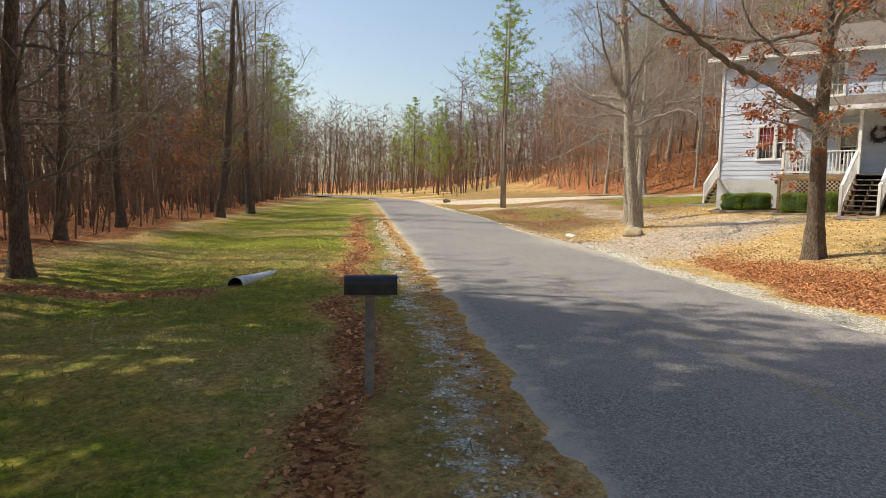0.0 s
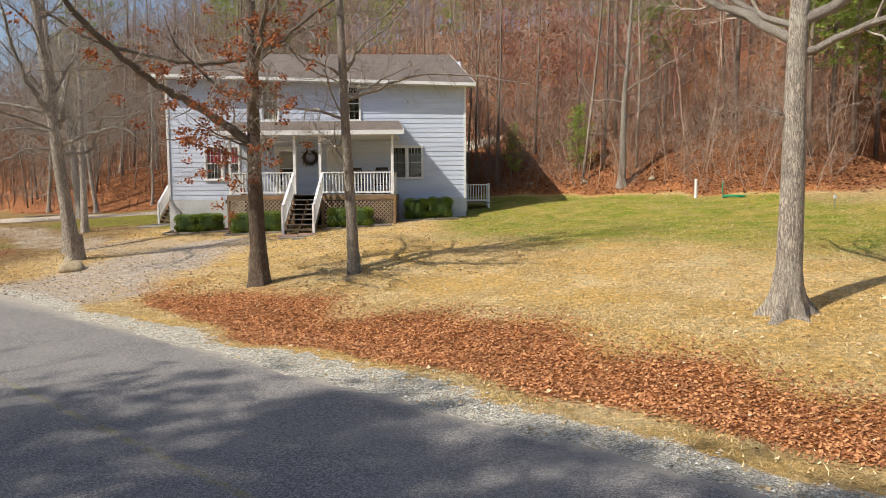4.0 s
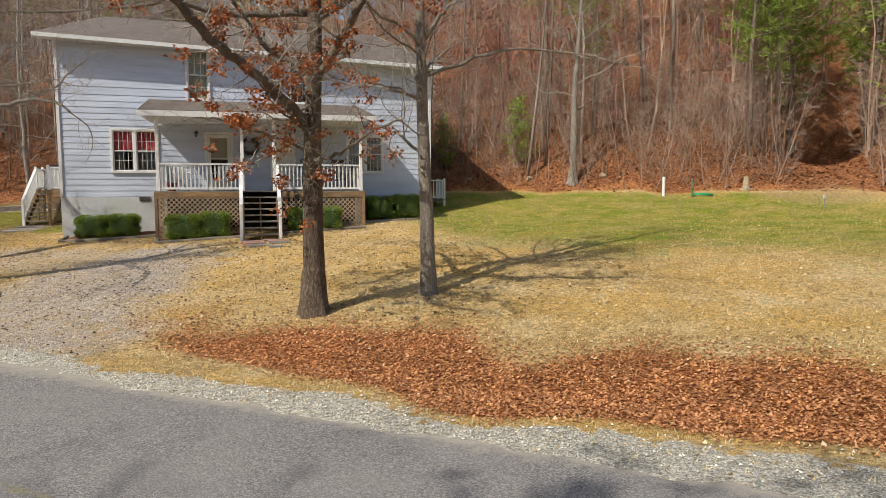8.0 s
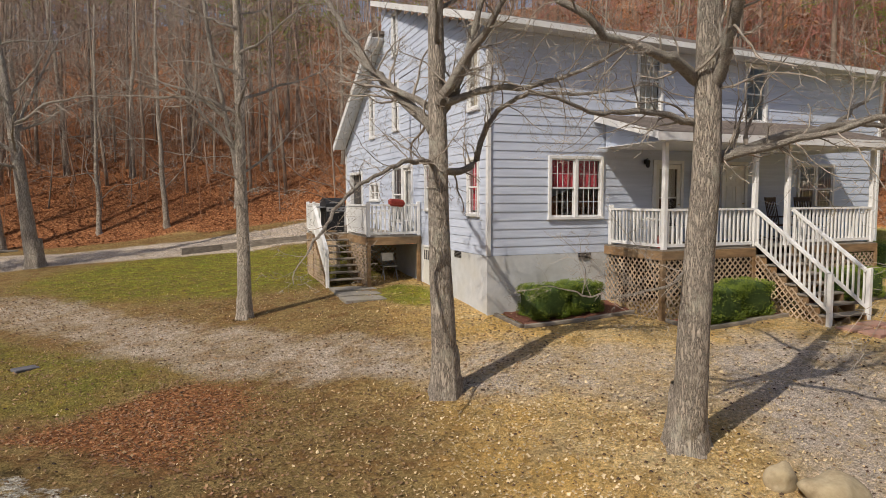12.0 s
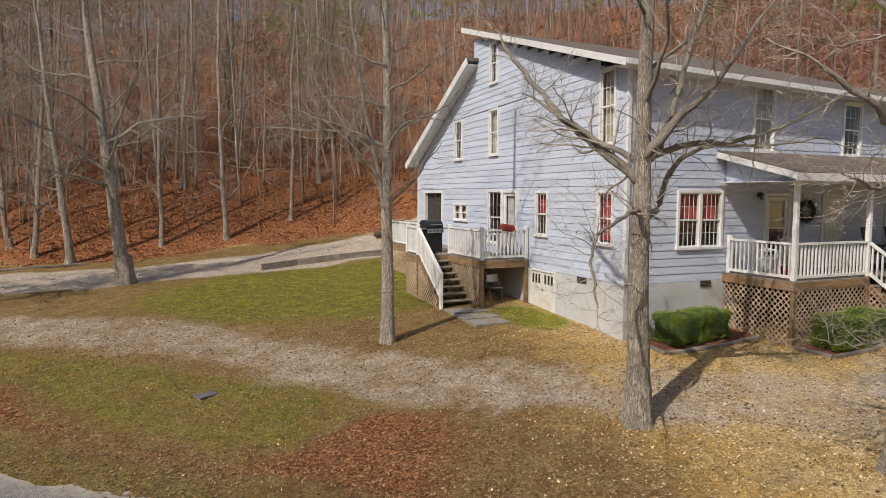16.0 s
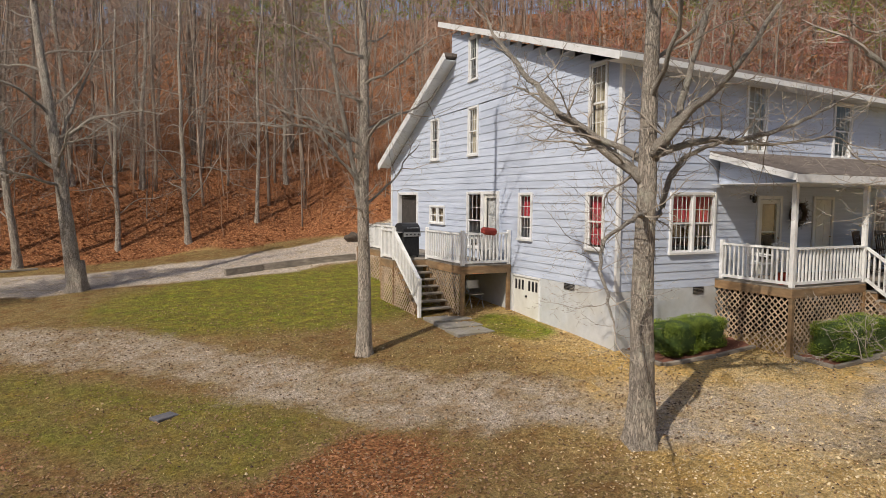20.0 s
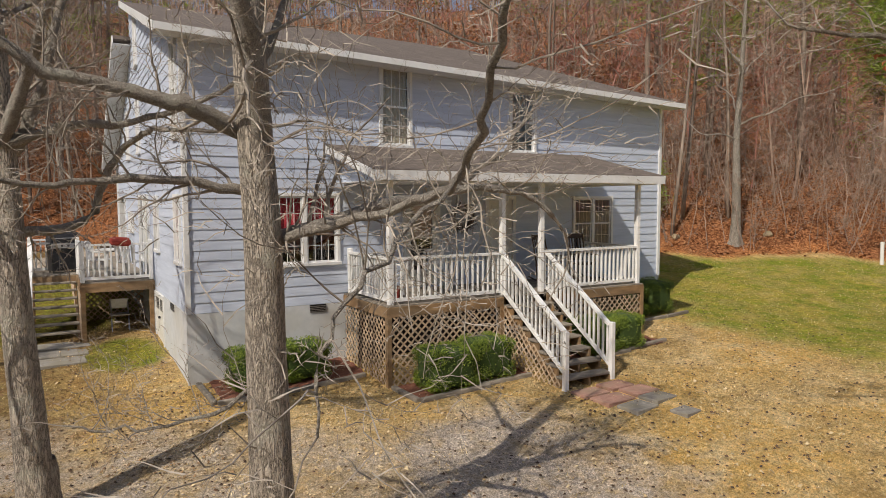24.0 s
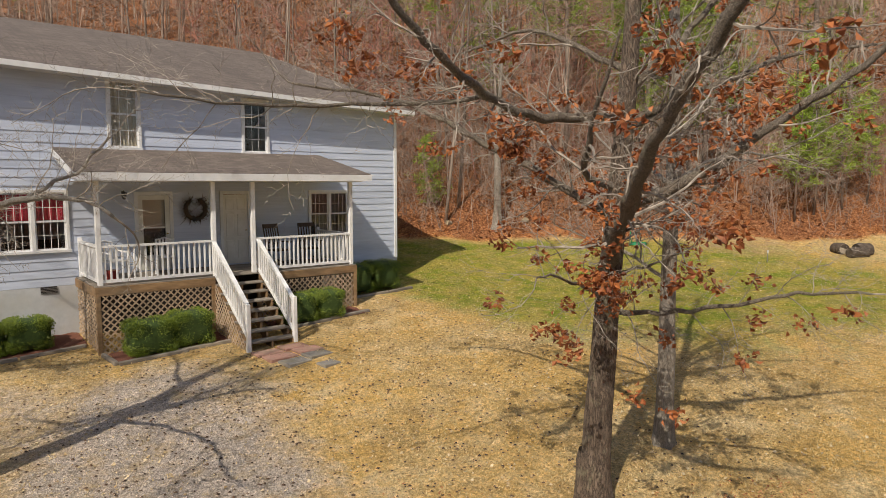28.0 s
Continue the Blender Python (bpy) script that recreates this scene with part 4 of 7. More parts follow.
yard_tree("driveway_tree", "tall bare tree with furrowed grey bark beside the gravel drive", -0.36, -7.02, 12.0, 0.245, 31, YARD, BARK, (-0.085, -0.10),
          boughs=((((-0.66, -7.45, 3.62), (-1.25, -7.6, 3.82), (-1.75, -7.64, 3.88), (-2.5, -7.7, 4.15), (-3.2, -7.5, 4.6)), 0.085, 0.03),
                  (((-0.60, -7.50, 3.45), (-0.72, -7.95, 4.0), (-0.95, -8.35, 4.7), (-1.15, -8.6, 5.6), (-1.2, -8.9, 6.6)), 0.10, 0.04),
                  (((-0.62, -7.42, 3.10), (-1.5, -7.5, 3.20), (-2.4, -7.65, 3.15), (-3.2, -7.9, 3.28)), 0.05, 0.016),
                  (((-0.48, -7.37, 2.62), (0.39, -7.6, 2.94), (1.25, -7.8, 3.12), (1.85, -8.0, 3.12), (2.3, -8.1, 2.85)), 0.072, 0.026),
                  (((1.25, -7.8, 3.12), (1.9, -7.7, 3.5), (2.5, -7.6, 4.1)), 0.035, 0.014),
                  (((-0.46, -7.40, 2.66), (0.0, -8.3, 2.86), (0.15, -9.3, 3.05), (0.0, -9.9, 3.15), (-0.4, -10.8, 3.43), (-0.75, -11.5, 3.8)), 0.05, 0.016),
                  (((0.0, -9.9, 3.15), (-0.7, -10.3, 2.7), (-1.13, -10.54, 2.39), (-1.2, -10.6, 1.9)), 0.018, 0.007),
                  (((-0.40, -7.12, 1.38), (-1.0, -7.3, 1.08), (-1.6, -7.0, 0.95), (-2.2, -6.9, 1.05)), 0.028, 0.008)))
yard_tree("driveway_tree", "bare tree with low crooked limbs beside the drive", -2.5, -3.55, 11.0, 0.24, 41, YARD, BARK, (-0.055, -0.045),
          boughs=((((-2.72, -3.65, 2.70), (-3.1, -4.1, 2.80), (-3.6, -4.4, 2.70), (-4.2, -4.5, 2.40), (-4.8, -5.2, 1.95), (-5.2, -5.85, 1.58)), 0.052, 0.016),
                  (((-2.62, -3.6, 2.62), (-1.8, -3.1, 2.78), (-1.47, -3.1, 3.5), (-1.15, -3.4, 3.9), (-0.8, -3.84, 4.0), (0.1, -4.1, 4.0), (1.0, -4.4, 4.15)), 0.07, 0.018),
                  (((-2.75, -3.7, 3.3), (-3.1, -2.95, 3.95), (-3.34, -2.35, 4.42), (-3.6, -1.6, 5.2), (-3.9, -0.8, 6.1)), 0.10, 0.04),
                  (((-2.70, -3.8, 3.7), (-2.45, -4.3, 4.35), (-2.25, -4.9, 4.85), (-1.9, -5.4, 5.8)), 0.095, 0.03),
                  (((-2.68, -3.75, 3.72), (-1.95, -4.15, 3.95), (-1.25, -4.5, 4.0), (-0.6, -4.8, 4.25), (0.0, -5.1, 4.6)), 0.07, 0.024),
                  (((-2.62, -3.7, 3.6), (-2.3, -3.9, 4.2), (-2.1, -4.0, 5.2), (-1.7, -4.1, 6.5)), 0.085, 0.035)))
yard_tree("lawn_tree", "slim bare tree on the side lawn", -5.25, 2.7, 12.5, 0.18, 51, SLIM, BARK, (0.0, 0.0),
          boughs=((((-5.25, 2.7, 1.7), (-5.38, 2.76, 3.1), (-5.76, 2.93, 5.2), (-6.0, 3.05, 7.1), (-6.1, 3.1, 8.6)), 0.075, 0.03), (((-5.28, 2.7, 4.2), (-6.07, 3.07, 4.65), (-6.93, 3.47, 4.97), (-7.5, 3.74, 5.25)), 0.05, 0.015),
                  (((-5.28, 2.7, 5.2), (-6.07, 3.07, 5.45), (-6.93, 3.47, 5.45)), 0.035, 0.012), (((-5.28, 2.7, 6.2), (-6.1, 3.07, 6.55), (-6.8, 3.4, 6.9)), 0.04, 0.014), (((-5.22, 2.7, 5.6), (-4.6, 2.3, 6.0), (-3.9, 1.9, 6.6)), 0.04, 0.014)),
          limbs=((4.6, -0.75, 0.5, 0.6, 4.0, 0.05), (4.0, -0.8, -0.3, 0.4, 3.0, 0.04)))
yard_tree("lane_tree", "bare tree leaning beside the gravel lane", -11.6, 14.1, 12.0, 0.29, 61, OAK, BARK, (-0.09, 0.03), limbs=((4.2, -0.8, 0.3, 0.15, 4.5, 0.08), (5.2, 0.7, -0.3, 0.2, 4.0, 0.07), (3.6, -0.7, -0.6, 0.25, 3.8, 0.06), (5.0, 0.85, 0.3, 0.1, 3.0, 0.05)))
for k, (tx, ty, th, tr, lx) in enumerate(((-14.0, 20.7, 12.5, 0.22, -0.06), (-15.5, 21.6, 12.0, 0.17, 0.03), (-10.2, 21.7, 11.0, 0.15, 0.02), (-7.2, 21.7, 12.0, 0.18, -0.01), (-3.8, 22.6, 11.0, 0.14, 0.02), (-16.7, 23.3, 12.0, 0.17, -0.07),
                                        (-19.5, 24.0, 13.0, 0.20, 0.05), (-8.9, 26.5, 13.0, 0.19, 0.03), (-12.2, 27.5, 13.0, 0.2, -0.04), (-1.5, 26.0, 12.5, 0.17, 0.0), (-5.6, 29.5, 13.0, 0.2, 0.04), (-16.5, 30.0, 13.0, 0.2, 0.02), (2.5, 25.0, 12.0, 0.17, -0.03))):
    yard_tree("lane_tree", "bare hardwood with open branching at the woods' edge", tx, ty, th, 0.84 * tr, 620 + k, MID, BARK, (lx, 0.02), 4, group="hardwoods along the lane")
yard_tree("crooked_tree", "crooked pale tree at the edge of the woods", 20.7, 3.0, 9.5, 0.20, 73, OAK, BARK_PALE, (0.05, 0.02))


# ---- woods ----
def wood_variant(seed, h, r):
    rng = random.Random(seed)
    ms, tips = [Mesh(), Mesh()], []
    grow(rng, ms, (0, 0, -0.3), (rng.uniform(-0.07, 0.07), rng.uniform(-0.07, 0.07), 1), h, r, 0, WOOD, tips)
    return ms[0].data("trunk", WOODS_BARK, True), ms[1].data("twigs", WOODS_TWIG)


def tuft(m, rng, c, n, L, w):
    """A brush of needles round a twig's end."""
    for _ in range(n):
        d = Vector((rng.gauss(0, 1), rng.gauss(0, 1), rng.gauss(0.25, 0.8))).normalized() * (L * rng.uniform(0.7, 1.2))
        o = d.orthogonal().normalized()
        o.rotate(Matrix.Rotation(rng.uniform(0, 6.28), 3, d.normalized()))
        b = c + d * 0.1
        m.add([b - o * w * 0.5, b + o * w * 0.5, c + d], [(0, 1, 2)])


def pine_variant(seed, h, r, low, needle, full=1.0, whorl=3, blades=9):
    rng = random.Random(seed)
    t = Mesh().tube([(0, 0, -0.3), (0.12, 0, h * 0.4), (-0.05, 0.12, h * 0.75), (0.0, 0.1, h)], [r, r * 0.75, r * 0.45, r * 0.1], 7)
    n = Mesh()
    z = h * low
    while z < h:
        f = (z - h * low) / (h * (1 - low))
        for k in range(whorl):
            a = rng.uniform(0, 6.28)
            L = (0.20 * h * (1 - f) ** 0.75 + 0.35) * rng.uniform(0.5, 1.2) * (0.55 + 0.45 * min(1, f * 4)) * full
            tip = Vector((math.cos(a) * L, math.sin(a) * L, z + L * rng.uniform(0.05, 0.45)))
            mid = Vector((0, 0, z)).lerp(tip, 0.55) + Vector((0, 0, -0.08 * L))
            t.tube([(0, 0, z), mid, tip], [0.012 + 0.01 * L, 0.018, 0.008], 3, False)
            for j in range(int(4 + 3.2 * L)):
                c = mid.lerp(tip, rng.uniform(-0.5, 1.05)) + Vector((rng.gauss(0, 0.16 * L), rng.gauss(0, 0.16 * L), rng.gauss(0.05, 0.07 * L)))
                tuft(n, rng, c, blades, 0.34, 0.048)
        z += h * 0.032
    return t.data("trunk", WOODS_BARK, True), n.data("needles", needle)


def beech_variant(seed, h):
    rng = random.Random(seed)
    ms, tips = [Mesh(), Mesh()], []
    grow(rng, ms, (0, 0, -0.2), (0, 0, 1), h, h * 0.010, 0, dict(WOOD, **{"from": (0.15, 0.2, 0.2)}), tips)
    m = Mesh()
    for p, d in tips:
        if rng.random() < 0.55:
            leaf_cards(m, rng, p, 2, 0.14, 0.10)
    return ms[0].data("trunk", WOODS_BARK, True), ms[1].data("twigs", WOODS_TWIG), m.data("leaves", BEECH_LEAF)


bare = [wood_variant(100 + k, 13.0 + 1.6 * k % 5, 0.075 + 0.02 * (k % 4)) for k in range(7)]
thin = [wood_variant(200 + k, 7.0 + 0.8 * k, 0.036) for k in range(4)]
pines = [pine_variant(300, 15, 0.16, 0.35, NEEDLE), pine_variant(301, 12, 0.13, 0.28, NEEDLE), pine_variant(302, 5.0, 0.05, 0.06, NEEDLE_BRIGHT, 1.15, 2, 7), pine_variant(303, 17, 0.18, 0.5, NEEDLE), pine_variant(304, 18, 0.19, 0.42, NEEDLE, 1.35, 5, 13), pine_variant(305, 6.5, 0.06, 0.26, NEEDLE_BRIGHT, 1.1, 2, 6), pine_variant(306, 15, 0.15, 0.32, NEEDLE, 1.15, 2, 11)]
beech = [beech_variant(400, 5.5), beech_variant(401, 7.5)]


def stand(name, label, group, parts, x, y, scale, turn, category="tree"):
    t = thing(name, label, category, group, (x, y, gz(x, y)))
    t.rotation_euler = (0, 0, turn)
    t.scale = (scale, scale, scale)
    for nm, me in zip(("trunk", "crown", "foliage"), parts):
        part(nm, me, None, t)
    return t


def wooded(x, y):
    """Whether trees of the woods may stand here."""
    s = NX * x + NY * y
    d = hill_d(x, y)
    trail = near_line(np.array(x), np.array(y), TRAIL)
    if d > 0.8 and trail > 1.7 and near_line(np.array(x), np.array(y), LANE) > 3.4:
        return True
    return s < -24.5


rng = random.Random(77)
count = 0
# hillside behind the house, nearest rows first
def scatter(n, x0, x1, y0, y1, lo, hi, kinds, gap=1.5):
    placed = []
    tries = 0
    while len(placed) < n and tries < 20000:
        tries += 1
        x, y = rng.uniform(x0, x1), rng.uniform(y0, y1)
        d = max(float(hill_d(x, y)), -24.5 - (NX * x + NY * y))
        if not (lo < d < hi) or not wooded(x, y):
            continue
        if any((x - a) ** 2 + (y - b) ** 2 < gap * gap for a, b in placed) or (x > 22 and y < 9 and rng.random() < 0.65):
            continue
        placed.append((x, y))
        k = rng.random()
        sc, tn = rng.uniform(0.8, 1.25), rng.uniform(0, 6.28)
        acc = 0
        for kind, w in kinds:
            acc += w
            if k < acc:
                break
        if kind == "bare":
            stand("woodland_tree", "bare grey-brown hardwood in the winter woods", "woods on the hillside", rng.choice(bare), x, y, sc, tn)
        elif kind == "thin":
            stand("sapling", "thin bare sapling at the woods' edge", "saplings", rng.choice(thin), x, y, sc, tn)
        elif kind == "pine":
            stand("pine_tree", "green pine among bare trees", "pines", rng.choice(pines[:2] + pines[3:4]), x, y, sc, tn)
        elif kind == "beech":
            stand("beech_sapling", "young tree that keeps its rusty leaves", "leafy saplings", rng.choice(beech), x, y, sc, tn)


scatter(100, -28, 42, -8, 60, 0.8, 12, (("bare", 0.50), ("thin", 0.36), ("pine", 0.04), ("beech", 0.10)), 1.2)
scatter(55, -45, 70, -12, 75, 12, 34, (("bare", 0.72), ("thin", 0.1), ("pine", 0.12), ("beech", 0.06)), 2.0)
scatter(70, -75, 10, -50, 50, 0.1, 14, (("bare", 0.58), ("thin", 0.24), ("pine", 0.06), ("beech", 0.12)), 1.4)
scatter(30, 34, 62, -18, 30, 6, 24, (("bare", 0.5), ("thin", 0.2), ("pine", 0.3)), 2.0)
LEFT_EDGE = ((-4.2, -27.0, 0.9, 0), (-11.5, -24.0, 0.8, 7), (-17.6, -19.8, 0.9, 1), (-24.4, -11.6, 1.2, 2), (-28.6, -7.1, 1.1, 3), (-42.9, 0.5, 1.2, 4), (-53.0, 8.5, 1.2, 5), (-9.5, -29.0, 1.1, 6), (-14.5, -26.0, 1.0, 8))
for x, y, sc, k in LEFT_EDGE:
    yard_tree("woodland_tree", "dark bare hardwood with open branching at the woods' edge", x, y, 14.0 * sc, 0.24 * sc, 700 + k, MID, BARK_DARK, (0.03 * (k % 3 - 1), 0.0), 4, group="woods across the road")
for x, y, sc, k in ((-23.0, -13.5, 1.0, 0), (-26.2, -10.5, 1.1, 1), (-21.0, -15.5, 0.9, 0), (-30.5, -8.0, 1.1, 1), (-17.5, -19.0, 0.8, 0), (-24.5, 30.0, 1.1, 1), (-21.0, 27.0, 1.0, 0), (-28.0, 33.0, 1.1, 0), (15.5, 12.0, 1.3, 1), (17.5, 10.5, 1.4, 1), (14.5, 16.0, 1.4, 1), (23.5, 6.5, 1.1, 1)):
    stand("beech_sapling", "young tree that keeps its rusty leaves", "leafy saplings", beech[k], x, y, sc, x)
for x, y, sc, k in ((-62, 15, 1.2, 3), (-66, 18, 1.1, 0), (-58, 13, 1.15, 3), (-71, 24, 1.1, 3)):
    stand("pine_tree", "tall dark pine beside the road", "pines", pines[k], x, y, sc, x)
for x, y, sc, k in ((-20.6, 10.4, 0.95, 3), (-21.5, 11.3, 0.9, 3)):
    stand("pine_tree", "tall slim pine with a high crown near the road", "pines", pines[k], x, y, sc, x * 1.3)
for x, y, sc, k in ((-68, 52, 1.1, 0), (-72, 58, 1.2, 1), (-64, 55, 1.0, 1), (-78, 56, 1.2, 0), (-90, 66, 1.1, 3), (-60, 44, 0.9, 1)):
    stand("pine_tree", "green pine down the road", "pines", pines[k], x, y, sc, x * 2.1)
for x, y, sc, k in ((28.4, 0.5, 0.8, 6), (29.7, 1.2, 0.72, 4), (31.4, 2.2, 0.85, 6), (33.2, 3.4, 0.72, 4), (35.4, 5.6, 0.9, 1), (43.0, 8.0, 1.0, 6), (40.5, 5.5, 0.95, 1), (37.5, 8.8, 0.8, 4),
                    (31.6, -5.2, 0.95, 5), (32.6, -5.6, 1.05, 5), (34.0, -6.3, 1.0, 5), (35.2, -6.9, 0.8, 5), (34.8, -4.4, 1.1, 5), (19.2, 6.1, 0.66, 2), (16.0, 8.6, 0.55, 2), (38, -3, 1.2, 6), (36, 1.0, 1.25, 1), (39, 3.5, 1.2, 0), (26.6, 4.2, 0.8, 3), (21.8, 8.5, 0.85, 3), (24.0, 7.0, 0.75, 0), (-2.0, 31.0, 0.9, 0), (1.5, 34.0, 1.0, 0), (27.0, 18.0, 1.1, 6), (31.0, 22.0, 1.1, 0), (34.0, 19.0, 1.1, 6), (25.0, 22.5, 1.1, 0), (29.0, 26.0, 1.2, 6)):
    stand("pine_tree", "bright green pine at the edge of the lawn", "pines", pines[k], x, y, sc, x * 2.1)
for x, y, sc, k in ((-5.2, -29.6, 0.85, 4), (-4.2, -30.0, 1.0, 4), (-2.4, -31.4, 1.0, 4), (-8.6, -31.2, 1.0, 4), (-0.4, -32.4, 0.9, 4), (1.6, -34.4, 0.78, 4), (4.5, -36.2, 0.78, 4), (8.0, -37.5, 1.0, 0), (3.4, -30.5, 0.76, 4), (0.2, -31.4, 0.8, 4), (6.2, -32.2, 0.72, 4), (5.0, -33.8, 1.0, 0)):
    stand("pine_tree", "tall pine in the woods across the road", "pines", pines[k], x, y, sc, x * 1.7)
for x, y, sc, k in ((-1.6, -30.2, 1.1, 1), (2.8, -30.8, 0.85, 4), (5.4, -32.8, 0.9, 5), (9.0, -37.0, 1.1, 5), (-8, -33.5, 1.0, 6), (14.0, -40.0, 1.0, 2)):
    stand("woodland_tree", "bare hardwood in the woods across the road", "woods across the road", bare[k], x, y, sc, x * 1.7)


def stick(V, F, a, b, ra, rb, r):
    """A three-sided tapering stick."""
    k = len(V)
    d = b - a
    s1 = d.orthogonal().normalized()
    s2 = d.cross(s1).normalized()
    for p, rr in ((a, ra), (b, rb)):
        for q in range(3):
            w = q * 2.094
            V.append(tuple(p + s1 * (rr * math.cos(w)) + s2 * (rr * math.sin(w))))
    F += [(k, k + 1, k + 4, k + 3), (k + 1, k + 2, k + 5, k + 4), (k + 2, k, k + 3, k + 5)]


def blade(V, F, a, b, w, r):
    """A flat thin twig that runs to a point."""
    k = len(V)
    d = b - a
    o = Vector((r.uniform(-1, 1), r.uniform(-1, 1), r.uniform(-1, 1))).cross(d)
    o = o * (w / max(o.length, 1e-6))
    V += [tuple(a - o), tuple(a + o), tuple(b)]
    F.append((k, k + 1, k + 2))


def far_woods(name, spots, label, lo, hi, branches, twigs, material, fine, lean=1.3, stout=1.0):
    """Woods too far to count: bent stems, limbs and twigs in one mesh."""
    r = random.Random(len(spots))
    V, F = [], []
    for x, y in spots:
        z = gz(x, y)
        h = r.uniform(lo, hi)
        rad = h * r.uniform(0.0035, 0.0085) * stout
        line = [Vector((x, y, z - 0.3))]
        tilt = Vector((r.uniform(-lean, lean), r.uniform(-lean, lean), h)) / 5
        for k in range(5):
            line.append(line[-1] + tilt + Vector((r.uniform(-1, 1), r.uniform(-1, 1), 0)) * (0.028 * h))
        for k in range(5):
            stick(V, F, line[k], line[k + 1], rad * (1 - 0.18 * k), rad * (0.82 - 0.18 * k) + 0.004, r)
        for k in range(branches):
            f = 1 - r.uniform(0.02, 0.9) * r.uniform(0.35, 1)
            a = r.uniform(0, 6.28)
            L = (h * 0.24 * (1.15 - f) + 0.06 * h) * r.uniform(0.45, 1.3)
            i = min(int(f * 5), 4)
            b = line[i].lerp(line[i + 1], f * 5 - i)
            elbow = b + Vector((math.cos(a), math.sin(a), r.uniform(-0.1, 0.9))) * (L * 0.5)
            a += r.uniform(-0.7, 0.7)
            e = elbow + Vector((math.cos(a), math.sin(a), r.uniform(0.0, 1.3))) * (L * 0.55)
            stick(V, F, b, elbow, rad * 0.3 + 0.003, rad * 0.18 + 0.002, r)
            blade(V, F, elbow, e, rad * 0.2 + 0.002, r)
            for j in range(twigs):
                c = b.lerp(elbow, r.uniform(0.3, 1)) if j % 2 else elbow.lerp(e, r.uniform(0, 1))
                blade(V, F, c, c + Vector((r.uniform(-1, 1), r.uniform(-1, 1), r.uniform(-0.3, 1))) * L * r.uniform(0.3, 0.65), fine, r)
    me = bpy.data.meshes.new(name)
    me.from_pydata(V, [], F)
    me.materials.append(material)
    tagged(new(name, me), label, "woods", kind="stuff")


def far_pines(name, spots, label, lo, hi):
    """Distant pines in one mesh: stems and tufts of needles."""
    r = random.Random(len(spots) + 3)
    m, V, F = Mesh(), [], []
    for x, y in spots:
        z, h = gz(x, y), r.uniform(lo, hi)
        stick(V, F, Vector((x, y, z - 0.3)), Vector((x, y, z + h)), h * 0.009, 0.02, r)
        for k in range(90):
            f = r.uniform(0.35, 1.0)
            a, q = r.uniform(0, 6.28), (0.17 * h * (1.05 - f) / 0.65) * math.sqrt(r.random())
            tuft(m, r, Vector((x + q * math.cos(a), y + q * math.sin(a), z + f * h)), 7, 0.55, 0.14)
    t = tagged(new(name, m.data("needles", NEEDLE)), label, "woods", kind="stuff")
    me = bpy.data.meshes.new("stems")
    me.from_pydata(V, [], F)
    me.materials.append(WOODS_BARK)
    part("stems", me, None, t)


def spread(n, x0, x1, y0, y1, test, seed):
    r, out = random.Random(seed), []
    while len(out) < n:
        x, y = r.uniform(x0, x1), r.uniform(y0, y1)
        if test(x, y):
            out.append((x, y))
    return out


THICKET = surface("thicket", (0.13, 0.088, 0.068), (0.45, 0.335, 0.265), 1.2, 0.95, 0.0)
BRUSH = surface("brush", (0.12, 0.060, 0.036), (0.35, 0.195, 0.115), 1.5, 0.95, 0.0)
ROAD_BRUSH = surface("road_brush", (0.085, 0.060, 0.044), (0.27, 0.195, 0.14), 1.5, 0.95, 0.0)
away = lambda x, y: near_line(np.array(x), np.array(y), TRAIL) > 1.6 and near_line(np.array(x), np.array(y), LANE) > 3.2
side = lambda x, y: NX * x + NY * y
far_woods("hillside_woods", spread(640, -55, 70, -18, 70, lambda x, y: 3 < hill_d(x, y) < 34 and away(x, y), 1), "bare hardwoods on the leaf-strewn hillside", 8, 15, 20, 13, WOODS_TWIG, 0.009, 1.9, 0.72)
far_woods("ridge_woods", spread(1250, -120, 130, -40, 140, lambda x, y: 30 < hill_d(x, y) < 90, 2), "distant bare hardwoods on the ridge", 10, 17, 14, 8, WOODS_TWIG, 0.024)
far_woods("hillside_brush", spread(1700, -32, 55, -14, 45, lambda x, y: 0.6 < hill_d(x, y) < 18 and away(x, y), 3), "thin brown brush under the trees", 1.0, 4.5, 9, 6, BRUSH, 0.007, 1.0, 0.8)
far_woods("edge_thicket", spread(720, 13, 42, -11, 18, lambda x, y: -0.3 < hill_d(x, y) < 6.5 and away(x, y), 9), "thin grey saplings crowded along the lawn's edge", 1.2, 5.5, 17, 8, THICKET, 0.0055, 1.7, 0.5)
BUD = surface("red_bud_twig", (0.30, 0.11, 0.085), (0.50, 0.23, 0.18), 1.5, 0.95, 0.0)
far_woods("budding_trees", spread(46, 15, 40, 2, 24, lambda x, y: 2.5 < hill_d(x, y) < 14 and away(x, y), 27), "small trees with a haze of red buds", 6, 10, 26, 22, BUD, 0.007, 2.0, 0.7)
far_woods("roadside_woods", spread(820, -110, 6, -60, 45, lambda x, y: -58 < side(x, y) < -26.5, 4), "bare hardwoods across the road", 11, 18, 18, 9, WOODS_TWIG, 0.013)
far_woods("roadside_brush", spread(1500, -95, 10, -50, 40, lambda x, y: -42 < side(x, y) < -25.5, 5), "grey-brown brush under the trees", 1.5, 6.5, 11, 7, ROAD_BRUSH, 0.012, 0.9)
